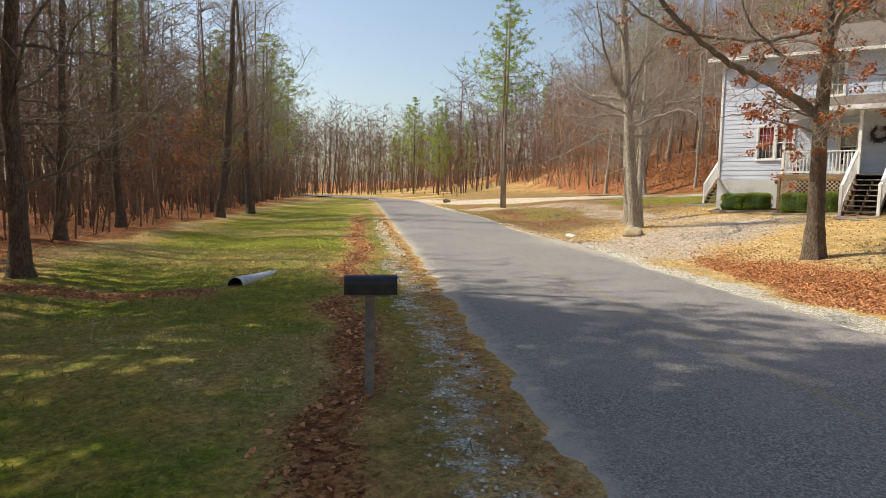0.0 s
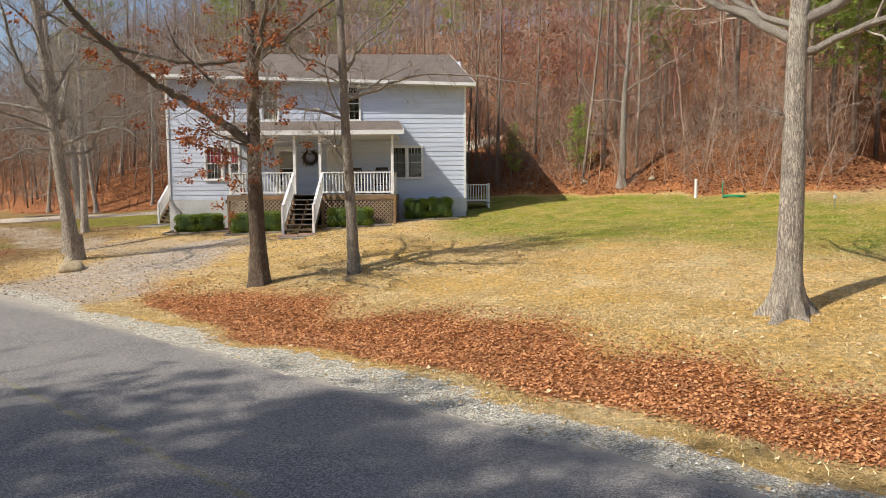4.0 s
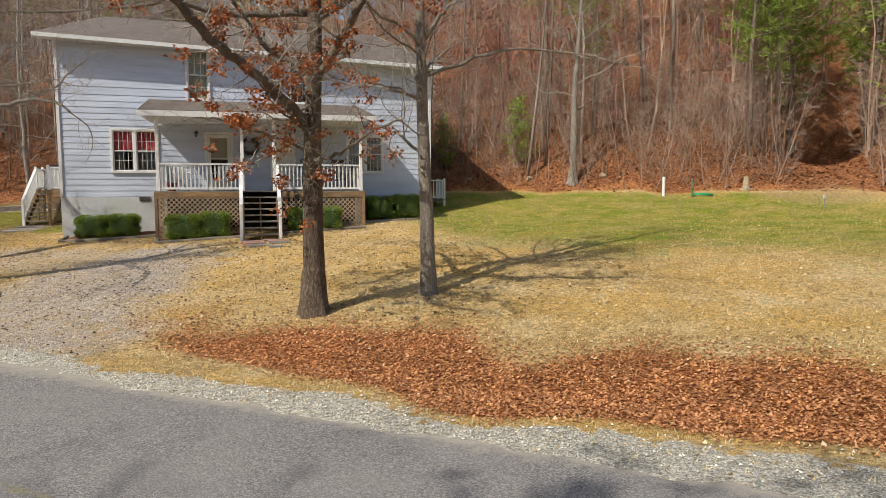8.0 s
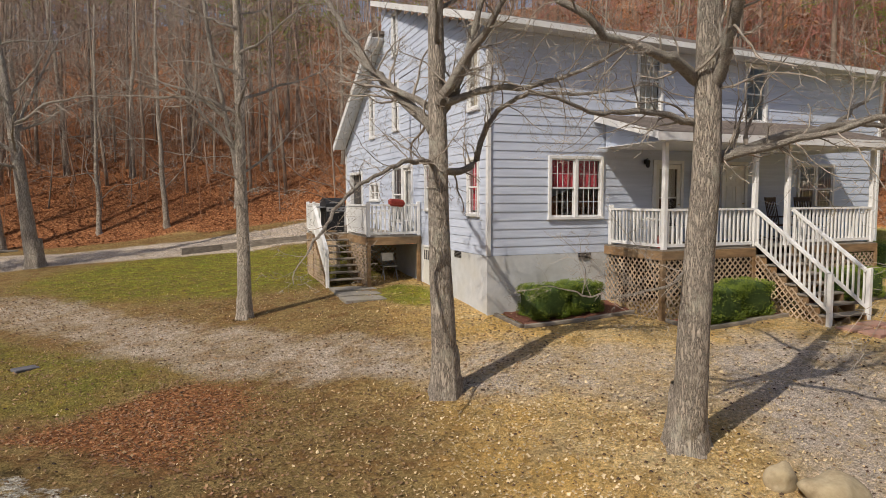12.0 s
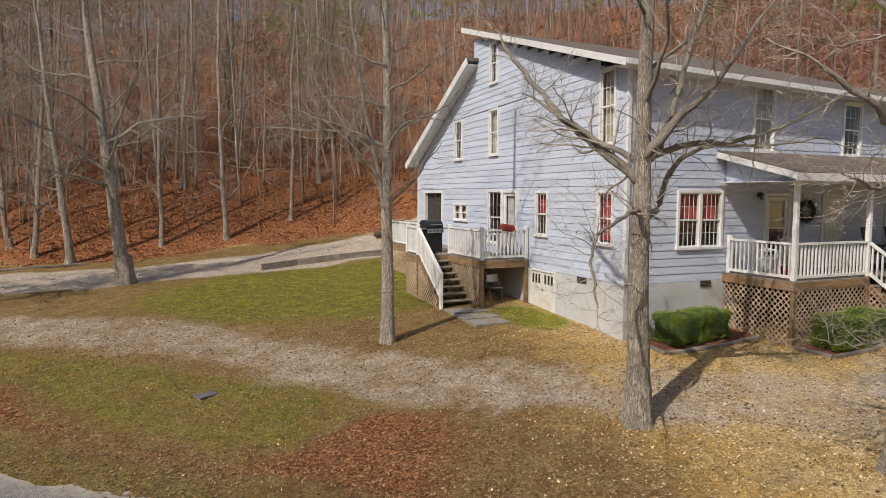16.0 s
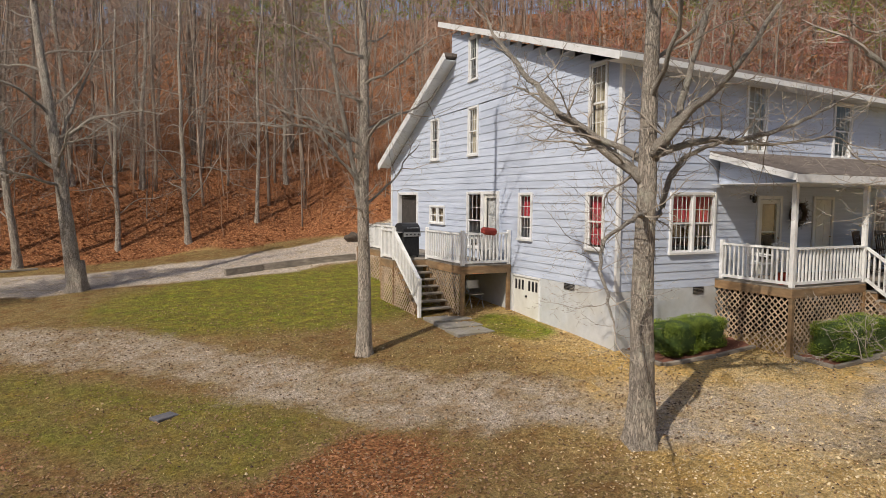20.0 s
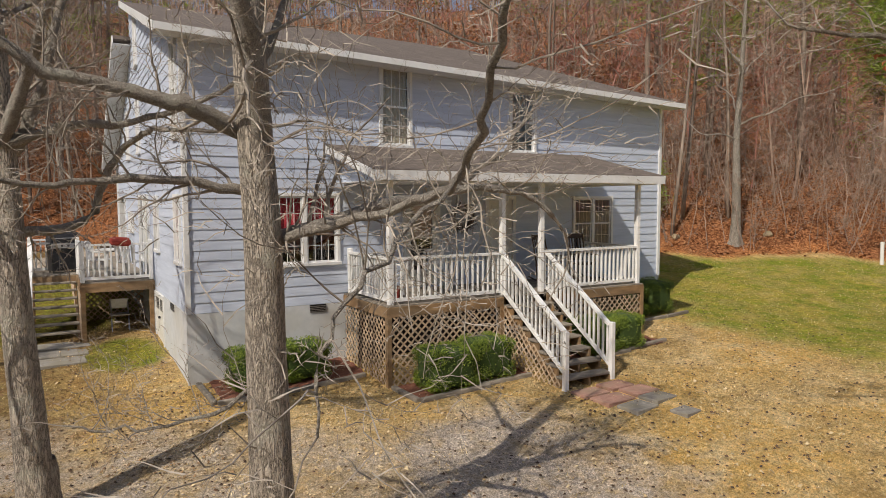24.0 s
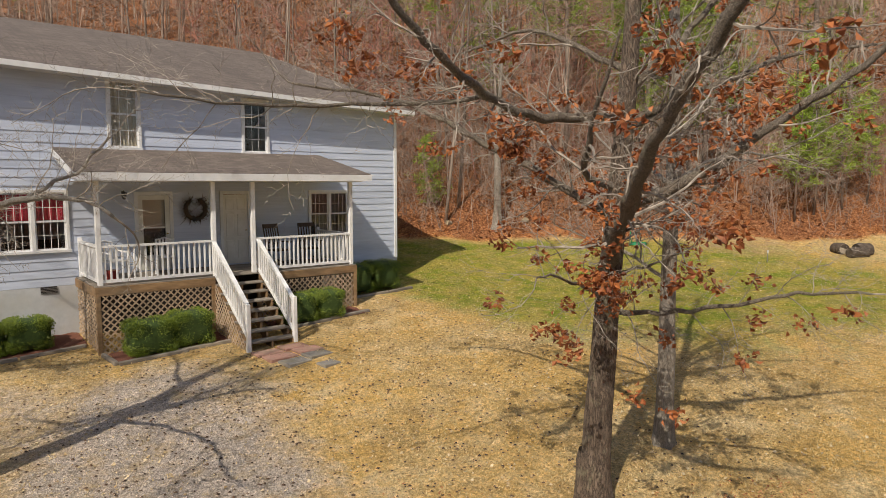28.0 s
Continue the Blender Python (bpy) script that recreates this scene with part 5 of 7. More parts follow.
far_woods("lane_brush", spread(620, -85, -18, 14, 62, lambda x, y: 0.2 < hill_d(x, y) < 26 and away(x, y), 19), "brown brush on the slope beside the road", 1.5, 6.0, 11, 7, ROAD_BRUSH, 0.012, 0.9)
far_woods("valley_woods", spread(700, -150, -50, 20, 135, lambda x, y: (side(x, y) > -4 and DX * x + DY * y > 62) or DX * x + DY * y > 100, 6), "distant woods down the road", 12, 21, 16, 8, WOODS_TWIG, 0.026)
far_woods("valley_brush", spread(520, -130, -50, 15, 120, lambda x, y: (side(x, y) > -5 and DX * x + DY * y > 60) or DX * x + DY * y > 96, 16), "brown brush at the end of the road", 2.5, 8, 12, 8, BRUSH, 0.03, 0.8)
far_pines("ridge_pines", spread(90, -50, 90, 10, 110, lambda x, y: 22 < hill_d(x, y) < 70 and x > -0.35 * y, 7), "green pines scattered along the ridge", 12, 17)
far_pines("hillside_pines", spread(34, 6, 62, 6, 74, lambda x, y: 24 < hill_d(x, y) < 56 and y < 2.2 * x + 34, 17), "green pines high on the hillside behind the house", 9, 14)
far_pines("valley_pines", spread(26, -150, -60, 30, 130, lambda x, y: (side(x, y) > 2 and DX * x + DY * y > 70) or DX * x + DY * y > 120, 8), "green pines down the road", 12, 18)


# ---- more materials ----
def glass_material():
    m, n, l, b = mat("window_glass")
    tr = n.new("ShaderNodeBsdfTransparent")
    tr.inputs[0].default_value = (0.93, 0.94, 0.95, 1)
    gl = n.new("ShaderNodeBsdfGlossy")
    gl.inputs["Roughness"].default_value = 0.03
    fr = n.new("ShaderNodeLayerWeight")
    fr.inputs["Blend"].default_value = 0.5
    gloss = calc(n, l, "ADD", calc(n, l, "MULTIPLY", calc(n, l, "POWER", fr.outputs["Facing"], 4.0), 0.5), 0.05)
    ms = n.new("ShaderNodeMixShader")
    l.new(gloss, ms.inputs[0])
    l.new(tr.outputs[0], ms.inputs[1])
    l.new(gl.outputs[0], ms.inputs[2])
    l.new(ms.outputs[0], n["Material Output"].inputs[0])
    return m


GLASS = glass_material()
RED_CLOTH = surface("red_curtain", (0.36, 0.018, 0.035), (0.56, 0.05, 0.075), 14, 0.9, 0.2, stretch=(3, 3, 0.3))
TAN_BLIND = surface("tan_blind", (0.42, 0.37, 0.27), (0.56, 0.50, 0.38), 6, 0.8, 0.2)
WHITE_BLIND = surface("white_blind", (0.55, 0.55, 0.53), (0.66, 0.66, 0.64), 6, 0.8, 0.2)
DOOR_WHITE = surface("white_door", (0.66, 0.65, 0.60), (0.76, 0.75, 0.70), 5, 0.5, 0.1, stain=(0.60, 0.58, 0.52), stain_scale=2)
BLACK_METAL = surface("black_metal", (0.012, 0.012, 0.014), (0.035, 0.035, 0.04), 12, 0.45, 0.1, metal=0.3)
STEEL = surface("steel", (0.35, 0.35, 0.36), (0.5, 0.5, 0.5), 20, 0.35, 0.1, metal=0.9)
BRASS = surface("brass", (0.35, 0.24, 0.08), (0.5, 0.36, 0.14), 20, 0.35, 0.1, metal=0.9)
DARK_WOOD = surface("dark_wood", (0.03, 0.018, 0.012), (0.08, 0.045, 0.03), 14, 0.6, 0.2, stretch=(1, 1, 0.2))
WHITE_PLASTIC = surface("white_plastic", (0.72, 0.72, 0.72), (0.80, 0.80, 0.80), 5, 0.4, 0.05, stain=(0.6, 0.6, 0.57), stain_scale=3)
GREEN_PLASTIC = surface("green_hose", (0.0, 0.22, 0.09), (0.02, 0.34, 0.15), 20, 0.45, 0.1)
RED_CUSHION = surface("red_cushion", (0.20, 0.025, 0.018), (0.34, 0.05, 0.035), 10, 0.9, 0.3)
MULCH = surface("red_mulch", (0.10, 0.038, 0.024), (0.26, 0.10, 0.06), 45, 0.95, 0.8, 0.03)
PINK_PAVER = surface("pink_paver", (0.30, 0.155, 0.115), (0.46, 0.27, 0.21), 12, 0.9, 0.4, 0.006, stain=(0.25, 0.19, 0.13), stain_scale=3, per_object=0.3)
GREY_PAVER = surface("grey_paver", (0.19, 0.17, 0.15), (0.33, 0.31, 0.27), 12, 0.9, 0.4, 0.006, stain=(0.22, 0.19, 0.12), stain_scale=3, per_object=0.3)
ROCK = surface("rock", (0.26, 0.20, 0.12), (0.48, 0.40, 0.27), 7, 0.9, 0.7, 0.03, stain=(0.33, 0.27, 0.16), stain_scale=3)
POLE_WOOD = surface("pole_wood", (0.26, 0.12, 0.045), (0.48, 0.27, 0.12), 16, 0.85, 0.5, 0.01, (1, 1, 0.06), (0.30, 0.24, 0.17), 1.5)
LOG_BARK = surface("log_bark", (0.035, 0.025, 0.02), (0.13, 0.10, 0.075), 12, 0.95, 0.8, 0.03)
LOG_GREY = surface("log_grey", (0.22, 0.18, 0.13), (0.44, 0.37, 0.28), 12, 0.9, 0.5, 0.02)
PIPE_GREY = surface("galvanised_pipe", (0.42, 0.43, 0.45), (0.62, 0.63, 0.66), 6, 0.5, 0.2, metal=0.2, stain=(0.40, 0.38, 0.34), stain_scale=3)
PLATE = surface("meter_plate", (0.08, 0.078, 0.088), (0.15, 0.145, 0.16), 10, 0.8, 0.3)


# ---- windows ----
def window(name, along, lo, hi, z0, z1, cols, grid, cover, cover_z=0.0, parent_wall=None, axis=0, label=""):
    """A sash window set in the front (axis 0) or the gable (axis 1). cols: lights side by side; grid: panes across and up in a sash."""
    def b(m, a0, a1, d0, d1, e0, e1, c=None):
        args = (a0, a1, d0, d1, e0, e1) if axis == 0 else (d0, d1, a0, a1, e0, e1)
        return m.cbox(*args, c) if c else m.box(*args)
    t = 0.075
    m = Mesh()
    b(m, lo, lo + t, -0.035, 0.10, z0, z1, 0.006)
    b(m, hi - t, hi, -0.035, 0.10, z0, z1, 0.006)
    b(m, lo + t, hi - t, -0.035, 0.10, z1 - t, z1, 0.006)
    b(m, lo - 0.02, hi + 0.02, -0.055, 0.10, z0 - 0.02, z0 + 0.05, 0.006)
    w = part(name, m, TRIM, house, label)
    step = (hi - lo - 2 * t - (cols - 1) * 0.09) / cols
    for c in range(cols):
        a0 = lo + t + c * (step + 0.09)
        a1 = a0 + step
        if c:
            part("mullion", b(Mesh(), a0 - 0.09, a0, -0.03, 0.09, z0 + 0.05, z1 - t, 0.006), TRIM, w)
        mid = (z0 + 0.05 + z1 - t) / 2
        for s0, s1, dep in ((z0 + 0.05, mid + 0.02, 0.02), (mid - 0.02, z1 - t, 0.0)):
            f = 0.035
            m = Mesh()
            b(m, a0, a0 + f, dep, dep + 0.03, s0, s1)
            b(m, a1 - f, a1, dep, dep + 0.03, s0, s1)
            b(m, a0 + f, a1 - f, dep, dep + 0.03, s0, s0 + f)
            b(m, a0 + f, a1 - f, dep, dep + 0.03, s1 - f, s1)
            part("sash", m, TRIM, w)
            g = b(Mesh(), a0 + f, a1 - f, dep + 0.012, dep + 0.016, s0 + f, s1 - f)
            part("pane", g, GLASS, w).visible_shadow = False
            m = Mesh()
            for k in range(1, grid[0]):
                p = a0 + f + (a1 - a0 - 2 * f) * k / grid[0]
                b(m, p - 0.006, p + 0.006, dep + 0.002, dep + 0.011, s0 + f, s1 - f)
            for k in range(1, grid[1]):
                p = s0 + f + (s1 - s0 - 2 * f) * k / grid[1]
                b(m, a0 + f, a1 - f, dep + 0.003, dep + 0.010, p - 0.006, p + 0.006)
            if m.f:
                part("glazing_bar", m, TRIM, w)
    if cover:
        m = Mesh()
        zc = z0 + 0.06 + cover_z * (z1 - z0)
        n = 26
        vs, fs = [], []
        for k in range(n + 1):
            a = lo + t + (hi - lo - 2 * t) * k / n
            d = 0.13 + 0.018 * math.sin(k * 1.7) + 0.008 * math.sin(k * 0.6)
            for z in (zc, z1 - t):
                for o in (0, 0.004):
                    vs.append((a, d + o, z) if axis == 0 else (d + o, a, z))
        for k in range(n):
            q = 4 * k
            fs += [(q, q + 2, q + 6, q + 4), (q + 1, q + 5, q + 7, q + 3), (q, q + 4, q + 5, q + 1), (q + 2, q + 3, q + 7, q + 6)]
        part("curtain" if cover is RED_CLOTH else "blind", m.add(vs, fs), cover, w, "dark red curtain" if cover is RED_CLOTH else "")
    return w


window("window_left", 0, *FRONT["window_left"], 2, (4, 2), RED_CLOTH, 0.47, label="double sash window with red curtains")
window("window_right", 0, *FRONT["window_right"], 2, (4, 2), None, label="double sash window with dark panes")
window("upper_window", 0, *FRONT["upper_left"], 1, (3, 2), TAN_BLIND, 0.0, label="upper sash window with a tan blind")
window("upper_window", 0, *FRONT["upper_right"], 1, (3, 2), None, label="upper sash window with dark panes")
window("gable_window", 0, *GABLE["g_front"], 1, (3, 2), RED_CLOTH, 0.05, axis=1, label="sash window with red curtains")
window("gable_window", 0, *GABLE["g_mid"], 1, (3, 2), RED_CLOTH, 0.45, axis=1, label="sash window with red curtains")
window("gable_window", 0, *GABLE["g_up_front"], 1, (3, 2), TAN_BLIND, 0.0, axis=1, label="upper sash window with a tan blind")
window("gable_window", 0, *GABLE["g_up_mid"], 1, (3, 2), TAN_BLIND, 0.0, axis=1, label="upper sash window with a tan blind")
window("gable_window", 0, *GABLE["g_up_back"], 1, (3, 2), None, axis=1, label="upper sash window with dark panes")
window("attic_window", 0, *GABLE["g_top"], 1, (3, 2), None, axis=1, label="sash window high under the roof")
window("small_window", 0, *GABLE["small"], 2, (1, 1), TAN_BLIND, 0.0, axis=1, label="small sliding window with a blind")
window("patio_window", 0, 6.30, 7.32, 1.42, 3.24, 1, (3, 2), None, axis=1, label="tall sash window onto the deck")
part("patio_panel", Mesh().box(0.0, 0.16, 6.3, 7.32, 1.12, 1.40), SIDING, house)

# doors
m = Mesh()
for x0, x1, z0, z1 in ((5.30, 5.40, 1.12, 3.24), (6.20, 6.30, 1.12, 3.24), (5.40, 6.20, 3.14, 3.24)):
    m.cbox(-0.035, 0.12, x0, x1, z0, z1)
d = part("patio_door", m, TRIM, house, "white glazed door onto the deck")
m = Mesh()
for y0, y1, z0, z1 in ((5.40, 5.50, 1.12, 3.14), (6.10, 6.20, 1.12, 3.14), (5.50, 6.10, 1.12, 1.45), (5.50, 6.10, 3.04, 3.14)):
    m.box(0.02, 0.06, y0, y1, z0, z1)
part("door_leaf", m, DOOR_WHITE, d)
part("pane", Mesh().box(0.035, 0.04, 5.5, 6.1, 1.45, 3.04), GLASS, d).visible_shadow = False
part("blind", Mesh().box(0.10, 0.105, 5.5, 6.1, 1.45, 3.04), WHITE_BLIND, d)
m = Mesh()
for y0, y1, z0, z1 in ((11.2, 11.3, 1.12, 3.24), (13.05, 13.15, 1.12, 3.24), (11.3, 13.05, 3.14, 3.24)):
    m.cbox(-0.035, 0.12, y0, y1, z0, z1)
d = part("back_doorway", m, TRIM, house, "open doorway with a white jamb")
# added near-black sheet: the dark of the room beyond the opening
part("dark_panel", Mesh().box(0.13, 0.15, 11.3, 13.05, 1.1, 3.14), PAINTED_SHADE, d)


def front_door(name, lo, hi, glazed, label):
    m = Mesh()
    for x0, x1, z0, z1 in ((lo, lo + 0.09, 1.06, 3.15), (hi - 0.09, hi, 1.06, 3.15), (lo + 0.09, hi - 0.09, 3.06, 3.15)):
        m.cbox(x0, x1, -0.035, 0.12, z0, z1)
    f = part(name, m, TRIM, house, label)
    a, b = lo + 0.095, hi - 0.095
    if glazed:
        m = Mesh()
        for x0, x1, z0, z1 in ((a, a + 0.11, 1.07, 3.05), (b - 0.11, b, 1.07, 3.05), (a + 0.11, b - 0.11, 1.07, 1.45), (a + 0.11, b - 0.11, 2.93, 3.05), (a + 0.11, b - 0.11, 2.17, 2.21)):
            m.cbox(x0, x1, -0.01, 0.03, z0, z1, 0.004)
        part("door_leaf", m, DOOR_WHITE, f, "white storm door with glass")
        part("pane", Mesh().box(a + 0.11, b - 0.11, 0.008, 0.012, 1.45, 2.93), GLASS, f).visible_shadow = False
        part("blind", Mesh().box(a + 0.11, b - 0.11, 0.07, 0.075, 2.21, 2.93), TAN_BLIND, f)
        # sheet behind the glass, coloured as dark as an unlit interior
        part("inner_door", Mesh().box(a, b, 0.13, 0.16, 1.07, 3.05), PAINTED_SHADE, f)
    else:
        leaf = part("door_leaf", Mesh().box(a, b, 0.01, 0.05, 1.07, 3.05), DOOR_WHITE, f, "white panelled door")
        for i in (0, 1):
            for z0, z1 in ((1.2, 1.75), (1.85, 2.5), (2.6, 2.95)):
                x0 = a + 0.08 + i * ((b - a) / 2 - 0.03)
                part("door_panel", Mesh().cbox(x0, x0 + (b - a) / 2 - 0.13, -0.004, 0.012, z0, z1, 0.012), DOOR_WHITE, f)
    part("door_handle", Mesh().tube([(b - 0.06, -0.015, 2.02), (b - 0.06, -0.06, 2.02), (b - 0.10, -0.065, 2.02)], 0.014, 8), BRASS, f)
    return f


front_door("storm_door", *FRONT["storm_door"][:2], True, "white glazed storm door in a white frame")
front_door("front_door", *FRONT["front_door"][:2], False, "cream panelled front door")

# basement door beside the deck, vents
m = Mesh()
for y0, y1, z0, z1 in ((3.05, 3.12, -0.42, 0.84), (4.38, 4.46, -0.42, 0.84), (3.12, 4.38, 0.78, 0.84)):
    m.cbox(-0.03, 0.10, y0, y1, z0, z1)
g = part("basement_door", m, TRIM, house, "low white basement door with four small panes")
part("door_leaf", Mesh().box(0.0, 0.04, 3.12, 4.38, -0.42, 0.78), DOOR_WHITE, g)
for y in (3.2, 3.37, 3.55, 3.88, 4.05, 4.22):
    part("pane", Mesh().cbox(-0.006, 0.0, y, y + 0.10, 0.42, 0.70, 0.002), BLACK_METAL, g)
part("door_handle", Mesh().cbox(-0.05, 0.0, 3.70, 3.76, 0.22, 0.28, 0.01), BLACK_METAL, g)
for x0, x1, y0, y1 in ((2.46, 2.82, -0.02, 0.0), (-0.02, 0.0, 1.56, 1.98)):
    v = part("foundation_vent", Mesh().cbox(x0, x1, y0, y1, 0.68, 0.84, 0.004), BLACK_METAL, house)
    for k in range(4):
        z = 0.70 + 0.035 * k
        part("vent_slat", Mesh().beam((x0 - 0.005, y0 - 0.008, z), ((x1 if x1 - x0 > 0.1 else x0 - 0.005), (y1 if y1 - y0 > 0.1 else y0 - 0.008), z), 0.012, 0.012), STEEL, v)

# porch roof
PX0, PX1 = 2.86, 10.48
m = Mesh().add([(PX0, -2.40, 3.62), (PX1, -2.40, 3.62), (PX1 - 0.35, 0.0, 4.24), (PX0 + 0.02, 0.0, 4.24), (PX0, -2.40, 3.57), (PX1, -2.40, 3.57), (PX1 - 0.35, 0.0, 4.19), (PX0 + 0.02, 0.0, 4.19)],
               [(0, 1, 2, 3), (7, 6, 5, 4), (0, 4, 5, 1), (1, 5, 6, 2), (2, 6, 7, 3), (3, 7, 4, 0)])
porch_roof = part("porch_roof", m, SHINGLE, house, "low shingle porch roof with a white fascia")
part("fascia", Mesh().beam((PX0 - 0.01, -2.415, 3.51), (PX1 + 0.01, -2.415, 3.51), 0.03, 0.18), TRIM, porch_roof)
part("rake_board", Mesh().beam((PX0 - 0.015, -2.42, 3.53), (PX0 + 0.005, -0.02, 4.13), 0.03, 0.15), TRIM, porch_roof)
part("rake_board", Mesh().beam((PX1 + 0.015, -2.42, 3.53), (PX1 - 0.335, -0.02, 4.13), 0.03, 0.15), TRIM, porch_roof)
part("porch_ceiling", Mesh().box(PX0 + 0.1, PX1 - 0.3, -2.38, -0.03, 3.40, 3.42), SOFFIT, porch_roof)
part("end_panel", Mesh().prism([(-2.1, 3.42), (-0.03, 3.42), (-0.03, 4.1), (-2.1, 3.6)], 0, PX0 + 0.35, PX0 + 0.38), SIDING, porch_roof)
part("end_panel", Mesh().prism([(-2.1, 3.42), (-0.03, 3.42), (-0.03, 4.1), (-2.1, 3.6)], 0, PX1 - 0.5, PX1 - 0.47), SIDING, porch_roof)


# ---- railings, lattice, stairs ----
def baluster_mesh(h):
    return fix(Mesh().cbox(-0.02, 0.02, -0.02, 0.02, 0, h, 0.004).data("baluster", RAIL_WHITE))


BAL = {}


def railing(parent, a, b, z0, z1, drop0=0.0, drop1=0.0, gap=0.125):
    """A white rail from a to b with balusters; drops lower its two ends for stairs."""
    ax, ay = a
    bx, by = b
    r = part("handrail", Mesh().beam((ax, ay, z1 - 0.03 - drop0), (bx, by, z1 - 0.03 - drop1), 0.10, 0.05), RAIL_WHITE, parent)
    part("bottom_rail", Mesh().beam((ax, ay, z0 + 0.09 - drop0), (bx, by, z0 + 0.09 - drop1), 0.05, 0.07), RAIL_WHITE, r)
    L = math.hypot(bx - ax, by - ay)
    n = max(2, int(L / gap))
    h = round(z1 - z0 - 0.12, 2)
    if h not in BAL:
        BAL[h] = baluster_mesh(h)
    for k in range(n):
        f = (k + 0.5) / n
        o = part("baluster", BAL[h], None, r)
        o.location = (ax + (bx - ax) * f, ay + (by - ay) * f, z0 + 0.06 - drop0 - (drop1 - drop0) * f)
    return r


def lattice(parent, a, b, bottom, top, name="lattice_panel", cell=0.160):
    """Diagonal strips crossing in two layers between a and b; bottom and top give heights along it."""
    ax, ay = a
    bx, by = b
    L = math.hypot(bx - ax, by - ay)
    dx, dy = (bx - ax) / L, (by - ay) / L
    nx, ny = dy, -dx
    m = Mesh()
    hi = max(top(0), top(L))
    lo = min(bottom(0), bottom(L))
    H = hi - lo
    for sgn, off in ((1, 0.0), (-1, 0.011)):
        k = -H
        while k < L + H:
            # strip along (k + w, lo + w) or (k - w, lo + w), kept inside
            pts = []
            for i in range(41):
                w = H * i / 40
                u, z = k + sgn * w, lo + w
                if 0 <= u <= L and bottom(u) <= z <= top(u):
                    pts.append((u, z))
            if len(pts) > 1:
                (u0, z0), (u1, z1) = pts[0], pts[-1]
                m.beam((ax + dx * u0 + nx * off, ay + dy * u0 + ny * off, z0), (ax + dx * u1 + nx * off, ay + dy * u1 + ny * off, z1), 0.009, 0.033, (nx * 0.0, ny * 0.0, 1))
            k += cell
    return part(name, m, LATTICE, parent)


LATTICE = surface("lattice_wood", (0.37, 0.265, 0.17), (0.60, 0.455, 0.32), 14, 0.85, 0.3, 0.004, stain=(0.20, 0.16, 0.12), stain_scale=2.5)
PZ_, PF = 1.03, -2.14
porch = thing("porch", "raised wooden porch with white rails and brown lattice skirt", "porch")
for k in range(15):
    y = PF + 0.145 * k
    part("floor_board", Mesh().cbox(3.24, 10.10, y, y + 0.138, PZ_ - 0.03, PZ_, 0.004), GREY_WOOD, porch)
part("rim_joist", Mesh().cbox(3.26, 5.97, PF - 0.02, PF + 0.02, 0.80, 1.0), DECK_WOOD, porch)
part("rim_joist", Mesh().cbox(7.12, 10.08, PF - 0.02, PF + 0.02, 0.80, 1.0), DECK_WOOD, porch)
part("rim_joist", Mesh().cbox(3.22, 3.26, PF - 0.02, 0.0, 0.80, 1.0), DECK_WOOD, porch)
part("rim_joist", Mesh().cbox(10.08, 10.12, PF - 0.02, 0.0, 0.80, 1.0), DECK_WOOD, porch)
for x in (3.28, 5.92, 7.12, 10.06):
    part("support_post", Mesh().cbox(x - 0.05, x + 0.05, PF - 0.03, PF + 0.07, gz(x, PF) - 0.1, 0.80), DECK_WOOD, porch)
for x, y in ((3.36, -2.04), (6.0, -2.04), (7.04, -2.04), (9.99, -2.04)):
    part("post", Mesh().cbox(x - 0.055, x + 0.055, y - 0.055, y + 0.055, PZ_, 3.41, 0.01), RAIL_WHITE, porch)
for x in (3.36, 9.99):
    part("post", Mesh().cbox(x - 0.05, x + 0.05, -0.13, -0.03, PZ_, 2.02, 0.01), RAIL_WHITE, porch)
railing(porch, (3.41, -2.04), (5.95, -2.04), PZ_, 1.95)
railing(porch, (7.09, -2.04), (9.94, -2.04), PZ_, 1.95)
railing(porch, (3.36, -1.98), (3.36, -0.12), PZ_, 1.95)
railing(porch, (9.99, -1.98), (9.99, -0.12), PZ_, 1.95)
flat = lambda v: (lambda u: v)
lattice(porch, (3.33, PF), (5.87, PF), flat(-0.62), flat(0.80))
lattice(porch, (7.17, PF), (10.01, PF), flat(-0.40), flat(0.80))
lattice(porch, (3.27, 0.0), (3.27, PF + 0.06), flat(-0.6), flat(0.80))
lattice(porch, (10.07, PF + 0.06), (10.07, 0.0), flat(-0.25), flat(0.80))
# added near-black sheet that paints the shade under the porch behind the lattice
part("crawl_back", Mesh().box(3.4, 10.0, -0.35, -0.33, -0.8, 0.95), PAINTED_SHADE, porch)

# porch stairs
SX0, SX1, RUN, NR = 5.99, 7.10, 0.285, 8
stair_foot_y = PF - RUN * (NR - 1) - 0.02
rise = (PZ_ - gz(6.5, stair_foot_y)) / NR
stairs = thing("porch_stairs", "wooden stairs with open risers and white handrails", "stairs")
for k in range(1, NR):
    y = PF - RUN * k + 0.005
    z = PZ_ - rise * k
    part("tread", Mesh().cbox(SX0 - 0.03, SX1 + 0.03, y, y + RUN + 0.02, z - 0.045, z, 0.008), GREY_WOOD, stairs)
